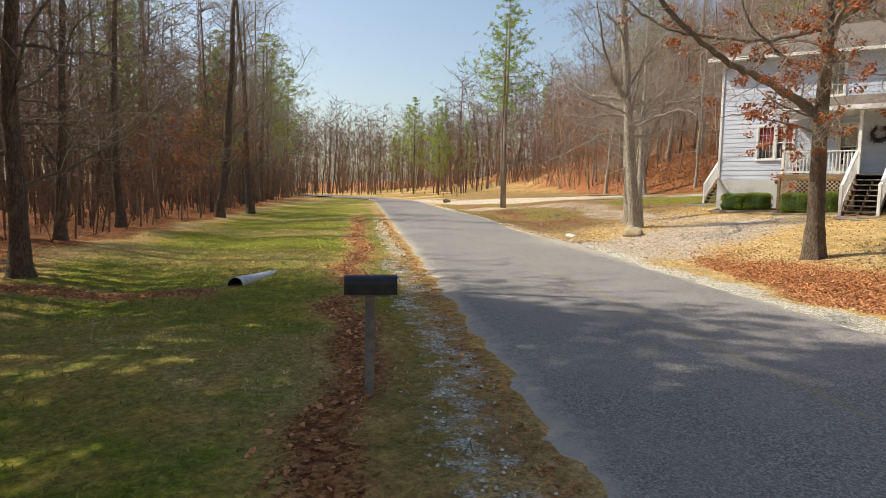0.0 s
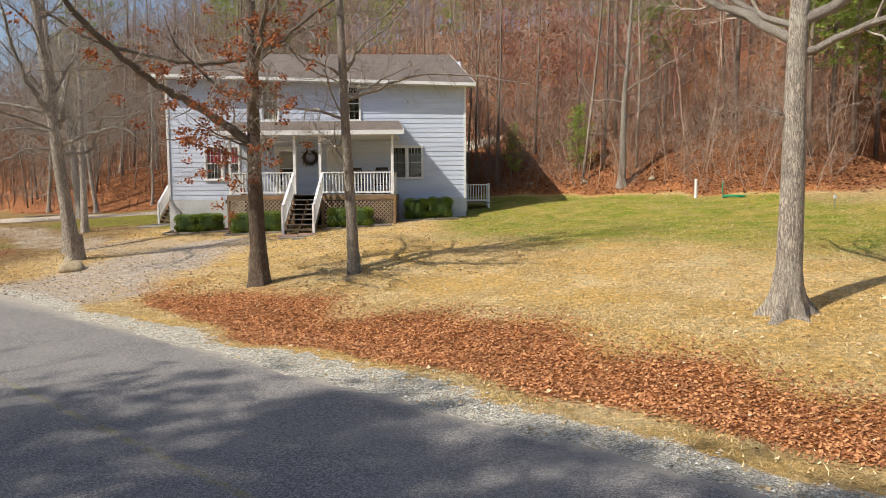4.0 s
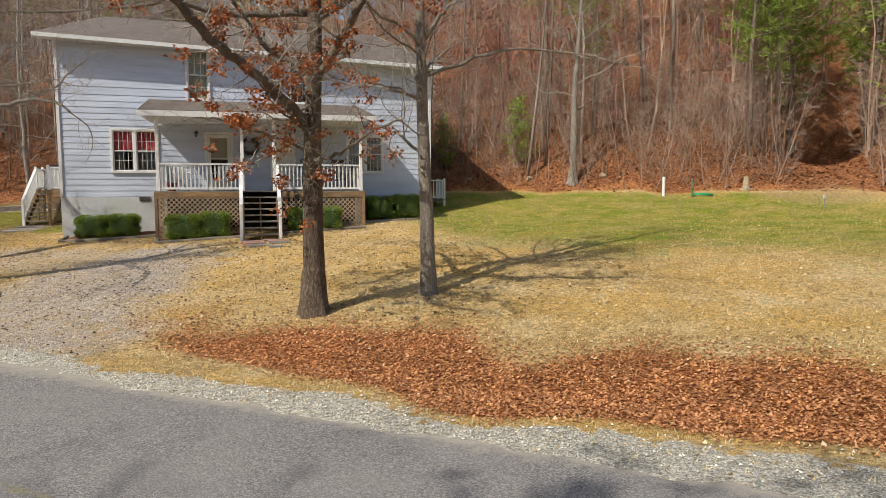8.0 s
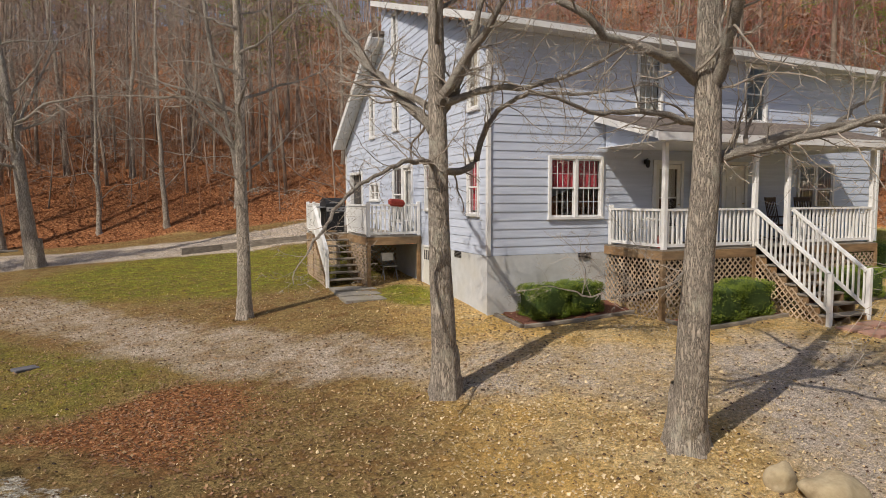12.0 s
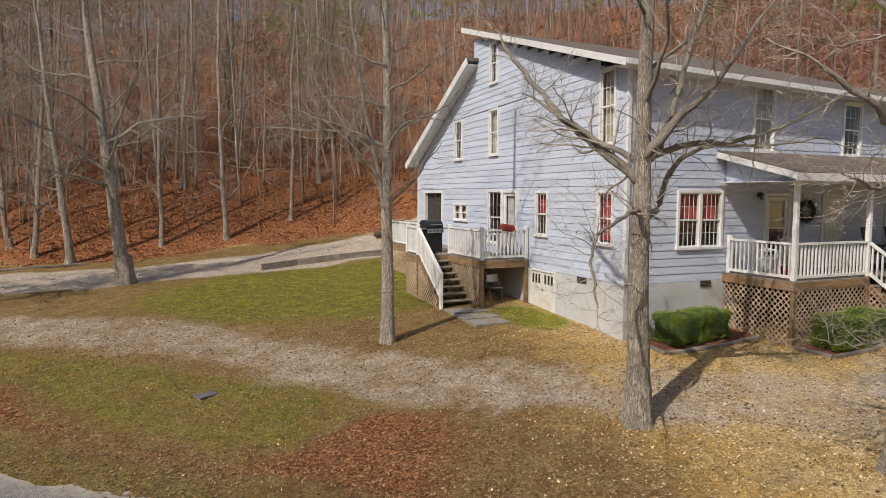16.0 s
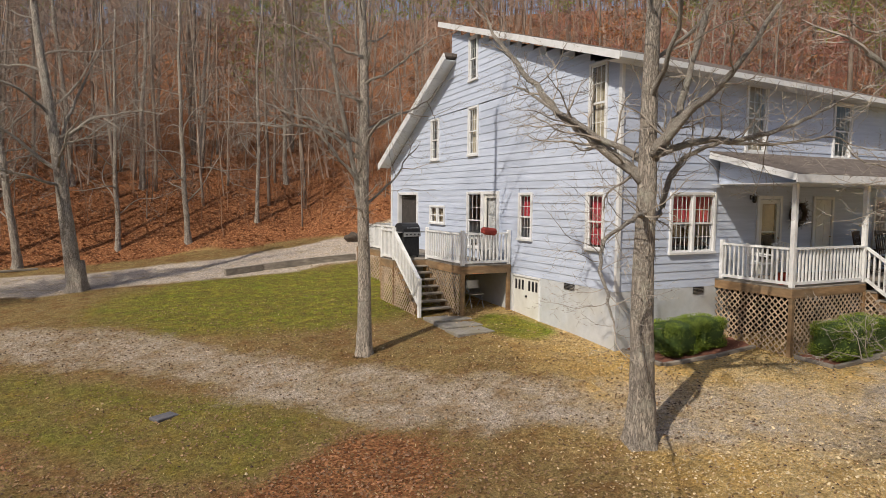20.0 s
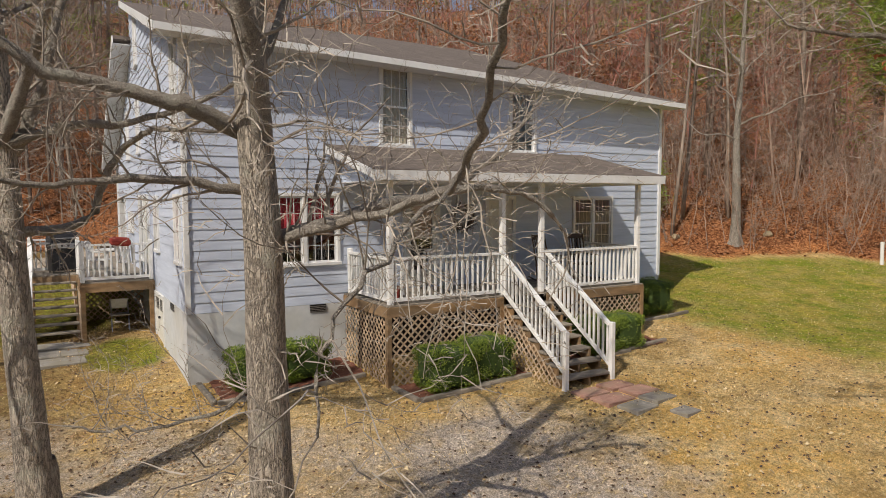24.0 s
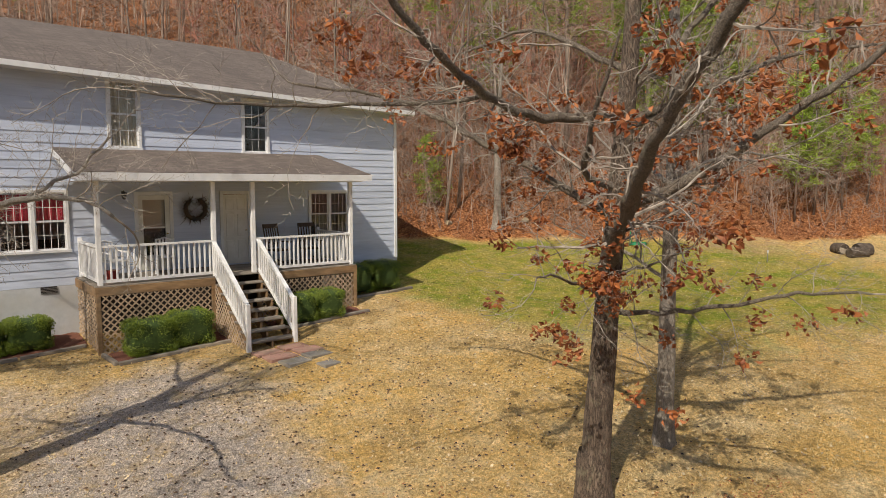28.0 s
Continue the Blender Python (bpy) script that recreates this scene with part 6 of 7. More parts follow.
for x in (SX0 + 0.02, (SX0 + SX1) / 2, SX1 - 0.02):
    m = Mesh()
    poly = [(PF, PZ_ - 0.05)]
    for k in range(1, NR):
        poly += [(PF - RUN * (k - 1), PZ_ - rise * k - 0.05), (PF - RUN * k, PZ_ - rise * k - 0.05)]
    poly += [(stair_foot_y, PZ_ - rise * NR), (stair_foot_y + 0.3, PZ_ - rise * NR), (PF, PZ_ - 0.42)]
    part("stringer", m.prism(poly, 0, x - 0.022, x + 0.022), DECK_WOOD, stairs)
for x in (SX0 - 0.03, SX1 + 0.03):
    part("newel_post", Mesh().cbox(x - 0.05, x + 0.05, stair_foot_y - 0.02, stair_foot_y + 0.08, gz(x, stair_foot_y) - 0.1, gz(x, stair_foot_y) + 1.12, 0.012), RAIL_WHITE, stairs)
    railing(stairs, (x, PF - 0.0), (x, stair_foot_y + 0.08), PZ_ + 0.06, 1.98, 0.06, rise * (NR - 1) + 0.02)
lattice(stairs, (SX0 - 0.035, PF), (SX0 - 0.035, stair_foot_y + 0.15), flat(-0.62), lambda u: PZ_ - 0.14 - u * rise / RUN)

# ---- side deck ----
deck = thing("side_deck", "raised wooden side deck with white rails", "deck")
DZ = 1.10
for k in range(16):
    x = -1.62 + 0.101 * k
    part("floor_board", Mesh().cbox(x, x + 0.096, 4.58, 13.5, DZ - 0.03, DZ, 0.004), GREY_WOOD, deck)
for k in range(11):
    x = -2.72 + 0.1 * k
    part("floor_board", Mesh().cbox(x, x + 0.095, 7.0, 8.05, DZ - 0.03, DZ, 0.004), GREY_WOOD, deck)
for bx in ((-1.64, 0.0, 4.56, 4.60), (-1.66, -1.62, 4.56, 7.0), (-2.76, -2.72, 6.98, 8.07), (-2.72, -1.62, 8.05, 8.09), (-1.66, -1.62, 8.09, 13.5), (-2.72, -1.62, 6.96, 7.0)):
    part("rim_joist", Mesh().cbox(*bx, DZ - 0.25, DZ - 0.03, 0.004), DECK_WOOD, deck)
for x, y in ((-1.60, 4.60), (-0.08, 4.60), (-2.70, 7.05), (-2.70, 8.02), (-1.60, 7.0), (-1.60, 11.0), (-1.60, 13.4)):
    part("support_post", Mesh().cbox(x - 0.05, x + 0.05, y - 0.05, y + 0.05, gz(x, y) - 0.1, DZ - 0.03), DECK_WOOD, deck)
for x, y in ((-1.60, 4.62), (-0.07, 4.62), (-2.70, 7.03), (-2.70, 8.02), (-1.60, 6.98), (-1.6, 8.05)):
    part("post", Mesh().cbox(x - 0.05, x + 0.05, y - 0.05, y + 0.05, DZ, DZ + 1.0, 0.01), RAIL_WHITE, deck)
railing(deck, (-1.55, 4.62), (-0.12, 4.62), DZ, DZ + 0.93)
railing(deck, (-1.60, 4.67), (-1.60, 6.93), DZ, DZ + 0.93)
railing(deck, (-2.70, 7.08), (-2.70, 7.97), DZ, DZ + 0.93, gap=0.10)
railing(deck, (-2.65, 8.02), (-1.65, 8.02), DZ, DZ + 0.93)
railing(deck, (-1.60, 8.1), (-1.60, 13.4), DZ, DZ + 0.93)
lattice(deck, (-2.74, 8.0), (-2.74, 7.0), flat(-0.35), flat(DZ - 0.25))
lattice(deck, (-1.64, 7.0), (-1.64, 4.65), lambda u: -0.45, lambda u: DZ - 0.26)
lattice(deck, (-1.5, 7.0), (0.0, 7.0), flat(-0.35), flat(DZ - 0.26))
lattice(deck, (-1.64, 13.4), (-1.64, 8.1), flat(-0.3), flat(DZ - 0.26))
side_stairs = thing("side_stairs", "wooden deck stairs with one white handrail", "stairs")
n2, run2 = 8, 0.265
foot2 = 7.0 - run2 * (n2 - 1)
rise2 = (DZ - gz(-2.1, foot2)) / n2
for k in range(1, n2):
    y, z = 7.0 - run2 * k, DZ - rise2 * k
    part("tread", Mesh().cbox(-2.68, -1.67, y - 0.01, y + run2 + 0.015, z - 0.045, z, 0.008), GREY_WOOD, side_stairs)
for x in (-2.66, -1.70):
    poly = [(7.0, DZ - 0.05)]
    for k in range(1, n2):
        poly += [(7.0 - run2 * (k - 1), DZ - rise2 * k - 0.05), (7.0 - run2 * k, DZ - rise2 * k - 0.05)]
    poly += [(foot2, DZ - rise2 * n2), (foot2 + 0.3, DZ - rise2 * n2), (7.0, DZ - 0.42)]
    part("stringer", Mesh().prism(poly, 0, x - 0.022, x + 0.022), DECK_WOOD, side_stairs)
part("newel_post", Mesh().cbox(-2.75, -2.65, foot2 - 0.05, foot2 + 0.05, gz(-2.7, foot2) - 0.1, gz(-2.7, foot2) + 1.12, 0.012), RAIL_WHITE, side_stairs)
railing(side_stairs, (-2.70, 6.97), (-2.70, foot2 + 0.05), DZ + 0.06, DZ + 0.95, 0.06, rise2 * (n2 - 1) + 0.04, gap=0.11)
lattice(side_stairs, (-2.735, 6.95), (-2.735, foot2 + 0.2), flat(-0.45), lambda u: DZ - 0.14 - u * rise2 / run2)
lay_siding()


# ---- bushes and beds ----
def bush(x0, x1, yc, depth, h, seed, label):
    """A clipped shrub: a core painted dark as its inner shade, with many small leaves on its rounded box."""
    r = random.Random(seed)
    xc = (x0 + x1) / 2
    z = gz(xc, yc)
    t = thing("bush", label, "bush", "clipped shrubs along the house", (xc, yc, z))
    a, b = (x1 - x0) / 2, depth / 2
    core, lv = Mesh(), Mesh()
    V, F = [], []
    nu, nv = 20, 10

    def shape(u, v, k=1.0):
        cu, su, cv, sv = math.cos(u), math.sin(u), math.cos(v), math.sin(v)
        p = 0.45
        f = lambda w: math.copysign(abs(w) ** p, w)
        bump_ = 1 + 0.05 * math.sin(3 * u + seed) + 0.04 * math.sin(5 * v + 2 * u)
        return Vector((a * f(cu) * f(cv) * k * bump_, b * f(su) * f(cv) * k * bump_, h * 0.5 + h * 0.5 * f(sv) * k))
    for j in range(nv + 1):
        for i in range(nu):
            V.append(shape(2 * math.pi * i / nu, -math.pi / 2 + math.pi * j / nv, 0.88))
    for j in range(nv):
        for i in range(nu):
            F.append((j * nu + i, j * nu + (i + 1) % nu, (j + 1) * nu + (i + 1) % nu, (j + 1) * nu + i))
    part("core", core.add(V, F), BUSH_SHADE_CORE, t, smooth=True)
    for _ in range(7500):
        u, v = r.uniform(0, 6.283), math.asin(r.uniform(-0.9, 1))
        c = shape(u, v, r.uniform(0.86, 1.03))
        d = Vector((r.gauss(0, 1), r.gauss(0, 1), r.gauss(0.4, 1))).normalized()
        o = d.orthogonal().normalized() * 0.011
        L = r.uniform(0.02, 0.04)
        lv.add([c, c + d * L * 0.5 + o, c + d * L, c + d * L * 0.5 - o], [(0, 1, 2, 3)])
    part("foliage", lv, BUSH_LEAF, t)


green_box = "clipped green boxwood shrub in a mulched bed beside the house"
for x0, x1, yc, dp, h, sd in ((0.55, 1.65, -0.72, 0.95, 0.80, 1), (1.55, 2.55, -0.70, 0.9, 0.78, 2), (3.62, 4.72, -2.72, 1.0, 0.84, 3), (4.62, 5.62, -2.68, 0.95, 0.86, 4),
                              (7.42, 8.40, -2.72, 0.9, 0.80, 5), (8.30, 9.25, -2.70, 0.9, 0.80, 6), (10.35, 11.45, -0.75, 1.05, 0.92, 7), (11.35, 12.45, -0.72, 1.05, 0.95, 8)):
    bush(x0, x1, yc, dp, h, sd, green_box)


def drape(poly_fn, x0, x1, y0, y1, lift, name, material, label, kind="structure", n=24):
    """A thin patch that lies on the ground."""
    m = Mesh()
    xs, ys = np.linspace(x0, x1, n), np.linspace(y0, y1, n)
    for y in ys:
        for x in xs:
            m.v.append((x, y, gz(x, y) + lift + 0.015 * math.sin(31 * x + 17 * y)))
    for j in range(n - 1):
        for i in range(n - 1):
            if poly_fn((xs[i] + xs[i + 1]) / 2, (ys[j] + ys[j + 1]) / 2):
                m.f.append((j * n + i, j * n + i + 1, (j + 1) * n + i + 1, (j + 1) * n + i))
    tagged(new(name, m.data(name, material, True)), label, "mulch", kind=kind)


drape(lambda x, y: True, 0.35, 3.2, -1.25, -0.02, 0.03, "mulch_bed", MULCH, "red-brown mulch in the front bed")
drape(lambda x, y: True, 3.42, 5.95, -3.05, -2.2, 0.03, "mulch_bed", MULCH, "red-brown mulch in the porch bed")
drape(lambda x, y: True, 7.2, 9.9, -3.05, -2.2, 0.03, "mulch_bed", MULCH, "red-brown mulch in the porch bed")


def timber(a, b, label="weathered landscape timber edging the bed"):
    za, zb = gz(*a) + 0.035, gz(*b) + 0.035
    t = new("landscape_timber", fix(Mesh().beam((*a, za), (*b, zb), 0.10, 0.09).data("landscape_timber", GREY_WOOD)))
    bv = t.modifiers.new("bevel", "BEVEL")
    bv.width, bv.segments = 0.018, 2
    tagged(t, label, "timber", "bed edging timbers")


for a, b in (((0.25, -1.32), (1.75, -1.38)), ((1.80, -1.38), (3.15, -1.30)), ((0.2, -1.3), (0.15, -0.1)), ((3.30, -2.25), (3.38, -3.12)), ((3.42, -3.14), (4.9, -3.18)), ((4.7, -3.08), (5.95, -3.10)),
             ((7.25, -3.12), (8.7, -3.10)), ((8.6, -3.02), (10.0, -2.95)), ((10.2, -1.42), (11.7, -1.45)), ((11.75, -1.45), (12.7, -1.35))):
    timber(a, b)
for a, b in (((-6.6, 14.5), (-5.1, 15.05)), ((-5.1, 15.1), (-3.2, 15.1)), ((-3.2, 15.12), (-1.2, 15.0))):
    z = gz(*a)
    for k in (0, 1):
        t = new("retaining_timber", fix(Mesh().beam((*a, z + 0.06 + 0.13 * k), (*b, gz(*b) + 0.06 + 0.13 * k), 0.15, 0.13).data("retaining_timber", GREY_WOOD)))
        tagged(t, "dark weathered timber retaining the lane's edge", "timber", "lane timbers")
for a, b in (((-18.5, 19.2), (-15.5, 19.6)), ((-15.3, 19.6), (-13.2, 19.9))):
    timber(a, b, "weathered timber along the edge of the lane")


# ---- paving at the stairs ----
def slab(x, y, w, d, turn, material, label):
    z = gz(x, y)
    t = new("paver", fix(Mesh().cbox(-w / 2, w / 2, -d / 2, d / 2, -0.06, 0.035, 0.01).data("paver", material)))
    t.location, t.rotation_euler = (x, y, z), (0.0, 0.0, turn)
    tagged(t, label, "paver", "pavers at the stairs")


for x, y, w, d in ((6.25, -4.48, 0.62, 0.42), (6.90, -4.46, 0.62, 0.42), (6.35, -4.95, 0.70, 0.46), (7.05, -4.92, 0.62, 0.46)):
    slab(x, y, w, d, 0.05, PINK_PAVER, "worn pinkish paver set in the lawn")
for x, y, w, d in ((6.45, -5.45, 0.60, 0.45), (7.05, -5.35, 0.58, 0.42), (6.95, -6.05, 0.42, 0.34)):
    slab(x, y, w, d, 0.12, GREY_PAVER, "worn grey paver set in the lawn")
for x, y, w, d in ((-2.1, 4.55, 1.2, 0.7), (-2.15, 3.8, 1.15, 0.7), (-2.2, 3.05, 1.1, 0.7)):
    slab(x, y, w, d, 0.02, GREY_PAVER, "grey concrete slab at the foot of the side stairs")
t = new("meter_plate", fix(Mesh().cbox(-0.23, 0.23, -0.15, 0.15, -0.05, 0.02, 0.015).data("meter_plate", PLATE)))
t.location, t.rotation_euler = (-9.7, 1.7, gz(-9.7, 1.7) + 0.02), (0, 0, 0.5)
tagged(t, "flat dark grey meter cover in the grass", "utility cover")


# ---- porch and deck furniture ----
def wreath(x, z):
    t = thing("wreath", "dark twig wreath hung on the porch wall", "wreath", at=(x, -0.03, z))
    r = random.Random(4)
    pts = [(0.27 * math.cos(a), -0.04, 0.27 * math.sin(a)) for a in np.linspace(2.2, 7.5, 25)]
    part("ring", Mesh().tube(pts, 0.06, 7, True), DARK_WOOD, t, smooth=True)
    m = Mesh()
    for _ in range(340):
        a = r.uniform(2.0, 7.7)
        p = Vector((0.27 * math.cos(a), -0.05, 0.27 * math.sin(a)))
        m.tube([p, p + Vector((r.gauss(0, 0.10), r.uniform(-0.08, 0), r.gauss(0, 0.10)))], [0.008, 0.003], 3, False)
    part("sprigs", m, DARK_WOOD, t)
    part("bow", Mesh().add([(-0.12, -0.1, -0.2), (0, -0.12, -0.27), (0.12, -0.1, -0.2), (0.1, -0.1, -0.36), (0, -0.12, -0.29), (-0.1, -0.1, -0.36)], [(0, 1, 4, 5), (1, 2, 3, 4)]), BLACK_METAL, t)


wreath(6.25, 2.66)


def sconce(x, z):
    t = thing("wall_lamp", "black metal lantern on the porch wall", "lamp", at=(x, 0.0, z))
    part("bracket", Mesh().cbox(-0.04, 0.04, -0.03, 0.0, -0.06, 0.06), BLACK_METAL, t)
    part("arm", Mesh().tube([(0, -0.02, 0.04), (0, -0.10, 0.08), (0, -0.12, 0.05)], 0.01, 6), BLACK_METAL, t)
    part("shade", Mesh().tube([(0, -0.12, 0.05), (0, -0.12, 0.03), (0, -0.12, -0.12), (0, -0.12, -0.15)], [0.02, 0.065, 0.05, 0.02], 8), BLACK_METAL, t)
    part("glass", Mesh().tube([(0, -0.12, 0.02), (0, -0.12, -0.11)], 0.042, 8), GLASS, t)


sconce(4.42, 3.10)


def rocking_chair(x, y, turn):
    t = thing("rocking_chair", "dark wooden rocking chair on the porch", "chair", "porch chairs", (x, y, PZ_))
    t.rotation_euler = (0, 0, turn)
    part("seat", Mesh().cbox(-0.26, 0.26, -0.24, 0.24, 0.40, 0.44), DARK_WOOD, t)
    for sx in (-0.25, 0.25):
        part("rocker", Mesh().tube([(sx, -0.45, 0.10), (sx, -0.2, 0.03), (sx, 0.15, 0.03), (sx, 0.45, 0.12)], 0.02, 6), DARK_WOOD, t)
        part("leg", Mesh().tube([(sx, -0.2, 0.04), (sx, -0.2, 0.64)], 0.02, 6), DARK_WOOD, t)
        part("back_post", Mesh().tube([(sx, 0.18, 0.04), (sx, 0.22, 0.5), (sx, 0.36, 1.16)], 0.02, 6), DARK_WOOD, t)
        part("armrest", Mesh().cbox(sx - 0.04, sx + 0.04, -0.26, 0.24, 0.63, 0.66), DARK_WOOD, t)
    for k in range(5):
        xx = -0.16 + 0.08 * k
        part("back_slat", Mesh().beam((xx, 0.22, 0.48), (xx, 0.35, 1.08), 0.035, 0.012, (0, 1, 0)), DARK_WOOD, t)
    part("top_rail", Mesh().cbox(-0.26, 0.26, 0.32, 0.36, 1.04, 1.16), DARK_WOOD, t)


rocking_chair(8.35, -0.75, 0.25)
rocking_chair(9.35, -0.8, -0.15)


def porch_chair(x, y, z, turn, material, label):
    t = thing("patio_chair", label, "chair", "patio chairs", (x, y, z))
    t.rotation_euler = (0, 0, turn)
    part("seat", Mesh().cbox(-0.24, 0.24, -0.23, 0.23, 0.40, 0.43, 0.01), material, t)
    for sx in (-0.22, 0.22):
        for sy in (-0.2, 0.2):
            part("leg", Mesh().tube([(sx * 1.08, sy * 1.1, 0), (sx, sy, 0.41)], [0.022, 0.03], 6), material, t)
        part("armrest", Mesh().tube([(sx * 1.1, -0.2, 0.42), (sx * 1.15, -0.2, 0.62), (sx * 1.15, 0.2, 0.66)], 0.022, 6), material, t)
    for k in range(6):
        xx = -0.2 + 0.08 * k
        part("back_slat", Mesh().beam((xx, 0.22, 0.43), (xx * 1.05, 0.32, 0.86), 0.05, 0.012, (0, 1, 0)), material, t)
    part("top_rail", Mesh().tube([(-0.24, 0.32, 0.84), (0, 0.34, 0.90), (0.24, 0.32, 0.84)], 0.025, 6), material, t)


porch_chair(3.95, -0.75, PZ_, 0.4, WHITE_PLASTIC, "white plastic chair on the porch")
porch_chair(5.25, -0.55, PZ_, -0.3, WHITE_PLASTIC, "white plastic chair on the porch")
porch_chair(-0.5, 5.2, DZ, 2.6, WHITE_PLASTIC, "white plastic chair on the side deck")
porch_chair(-1.1, 6.3, DZ, 1.2, WHITE_PLASTIC, "white plastic chair on the side deck")
t = thing("patio_table", "round white plastic table on the side deck", "table", at=(-0.75, 5.75, DZ))
part("tabletop", Mesh().tube([(0, 0, 0.70), (0, 0, 0.73)], 0.42, 20), WHITE_PLASTIC, t)
for sx, sy in ((-0.22, -0.22), (0.22, -0.22), (0.22, 0.22), (-0.22, 0.22)):
    part("leg", Mesh().tube([(sx * 1.2, sy * 1.2, 0), (sx, sy, 0.70)], 0.025, 6), WHITE_PLASTIC, t)
t = new("cushion", fix(Mesh().cbox(-0.24, 0.24, -0.12, 0.12, -0.09, 0.11, 0.06).data("cushion", RED_CUSHION)))
t.location, t.rotation_euler = (-0.75, 4.62, DZ + 0.96), (0.15, 0.1, 0.0)
tagged(t, "faded red cushion hung over the deck rail", "cushion")
t = thing("planter", "small reddish planter on the porch floor", "planter", at=(3.72, -1.55, PZ_))
part("pot", Mesh().tube([(0, 0, 0), (0, 0, 0.26), (0, 0, 0.28)], [0.11, 0.16, 0.17], 12), RED_CUSHION, t)
part("soil", Mesh().tube([(0, 0, 0.281), (0, 0, 0.285)], 0.145, 12), MULCH, t)

g = thing("grill", "black gas grill with a steel front on the deck", "grill", at=(-1.95, 7.75, DZ))
g.rotation_euler = (0, 0, 0.25)
part("firebox", Mesh().cbox(-0.34, 0.34, -0.24, 0.24, 0.66, 0.86, 0.02), BLACK_METAL, g)
part("lid", Mesh().tube([(-0.34, 0, 0.88), (0.34, 0, 0.88)], 0.24, 14), BLACK_METAL, g)
part("control_panel", Mesh().cbox(-0.34, 0.34, -0.28, -0.24, 0.68, 0.82, 0.008), STEEL, g)
for k in range(4):
    part("knob", Mesh().tube([(-0.24 + 0.16 * k, -0.28, 0.75), (-0.24 + 0.16 * k, -0.31, 0.75)], 0.025, 10), BLACK_METAL, g)
part("cabinet", Mesh().cbox(-0.32, 0.32, -0.22, 0.22, 0.06, 0.66, 0.01), BLACK_METAL, g)
part("side_shelf", Mesh().cbox(0.34, 0.66, -0.2, 0.2, 0.80, 0.84, 0.008), STEEL, g)
part("side_shelf", Mesh().cbox(-0.62, -0.34, -0.2, 0.2, 0.80, 0.84, 0.008), STEEL, g)
part("lid_handle", Mesh().tube([(-0.22, -0.26, 0.96), (-0.22, -0.30, 0.96), (0.22, -0.30, 0.96), (0.22, -0.26, 0.96)], 0.012, 6), STEEL, g)
for sx, sy in ((-0.28, -0.18), (0.28, -0.18), (-0.28, 0.18), (0.28, 0.18)):
    part("caster", Mesh().tube([(sx - 0.015, sy, 0.03), (sx + 0.015, sy, 0.03)], 0.03, 10), BLACK_METAL, g)

t = thing("garden_chair", "dark folding chair under the side deck", "chair", at=(-0.75, 5.4, gz(-0.75, 5.4)))
part("seat", Mesh().cbox(-0.22, 0.22, -0.2, 0.2, 0.40, 0.43), STEEL, t)
for sx in (-0.2, 0.2):
    part("leg", Mesh().tube([(sx, -0.2, 0), (sx, 0.18, 0.8)], 0.014, 6), STEEL, t)
    part("leg", Mesh().tube([(sx, 0.2, 0), (sx, -0.15, 0.42)], 0.014, 6), STEEL, t)
part("backrest", Mesh().cbox(-0.22, 0.22, 0.15, 0.18, 0.55, 0.8), STEEL, t)

# stoop at the far side of the house
st = thing("side_stoop", "small wooden stoop with white rails at the far side", "stoop")
for k in range(8):
    part("floor_board", Mesh().cbox(W + 0.05, W + 1.2, 2.0 + 0.145 * k, 2.138 + 0.145 * k, 0.62, 0.66, 0.004), GREY_WOOD, st)
for x, y in ((W + 1.15, 2.05), (W + 1.15, 3.1), (W + 0.1, 2.05)):
    part("post", Mesh().cbox(x - 0.045, x + 0.045, y - 0.045, y + 0.045, gz(x, y) - 0.1, 1.55, 0.01), RAIL_WHITE, st)
railing(st, (W + 0.12, 2.05), (W + 1.12, 2.05), 0.66, 1.5)
railing(st, (W + 1.15, 2.1), (W + 1.15, 3.05), 0.66, 1.5)
for k in (1, 2):
    part("tread", Mesh().cbox(W + 0.2, W + 1.1, 3.15 + 0.27 * (k - 1), 3.42 + 0.27 * (k - 1), 0.62 - 0.17 * k, 0.66 - 0.17 * k), GREY_WOOD, st)

# ---- yard things ----
def mailbox(x, y):
    z = gz(x, y) + 0.05
    t = thing("mailbox", "black metal mailbox on a grey wooden post", "mailbox", at=(x, y, z))
    t.rotation_euler = (0, 0, math.atan2(NY, NX))
    part("post", Mesh().cbox(-0.045, 0.045, -0.045, 0.045, -0.2, 0.88, 0.008), GREY_WOOD, t)
    prof = [(-0.085, 0.0), (0.085, 0.0), (0.085, 0.10)] + [(0.085 * math.cos(a), 0.10 + 0.085 * math.sin(a)) for a in np.linspace(0.2, 2.94, 9)] + [(-0.085, 0.10)]
    body = Mesh().prism([(p, q * 0.92 + 0.88) for p, q in prof], 0, -0.23, 0.23)
    part("body", body, BLACK_METAL, t)
    part("door", Mesh().prism([(p * 1.03, q * 0.94 + 0.878) for p, q in prof], 0, 0.23, 0.242), BLACK_METAL, t)
    part("latch", Mesh().cbox(0.242, 0.26, -0.012, 0.012, 1.01, 1.04, 0.003), STEEL, t)
    part("bracket", Mesh().cbox(-0.18, 0.18, -0.06, 0.06, 0.86, 0.878, 0.003), GREY_WOOD, t)


mailbox(7.48, -27.2)


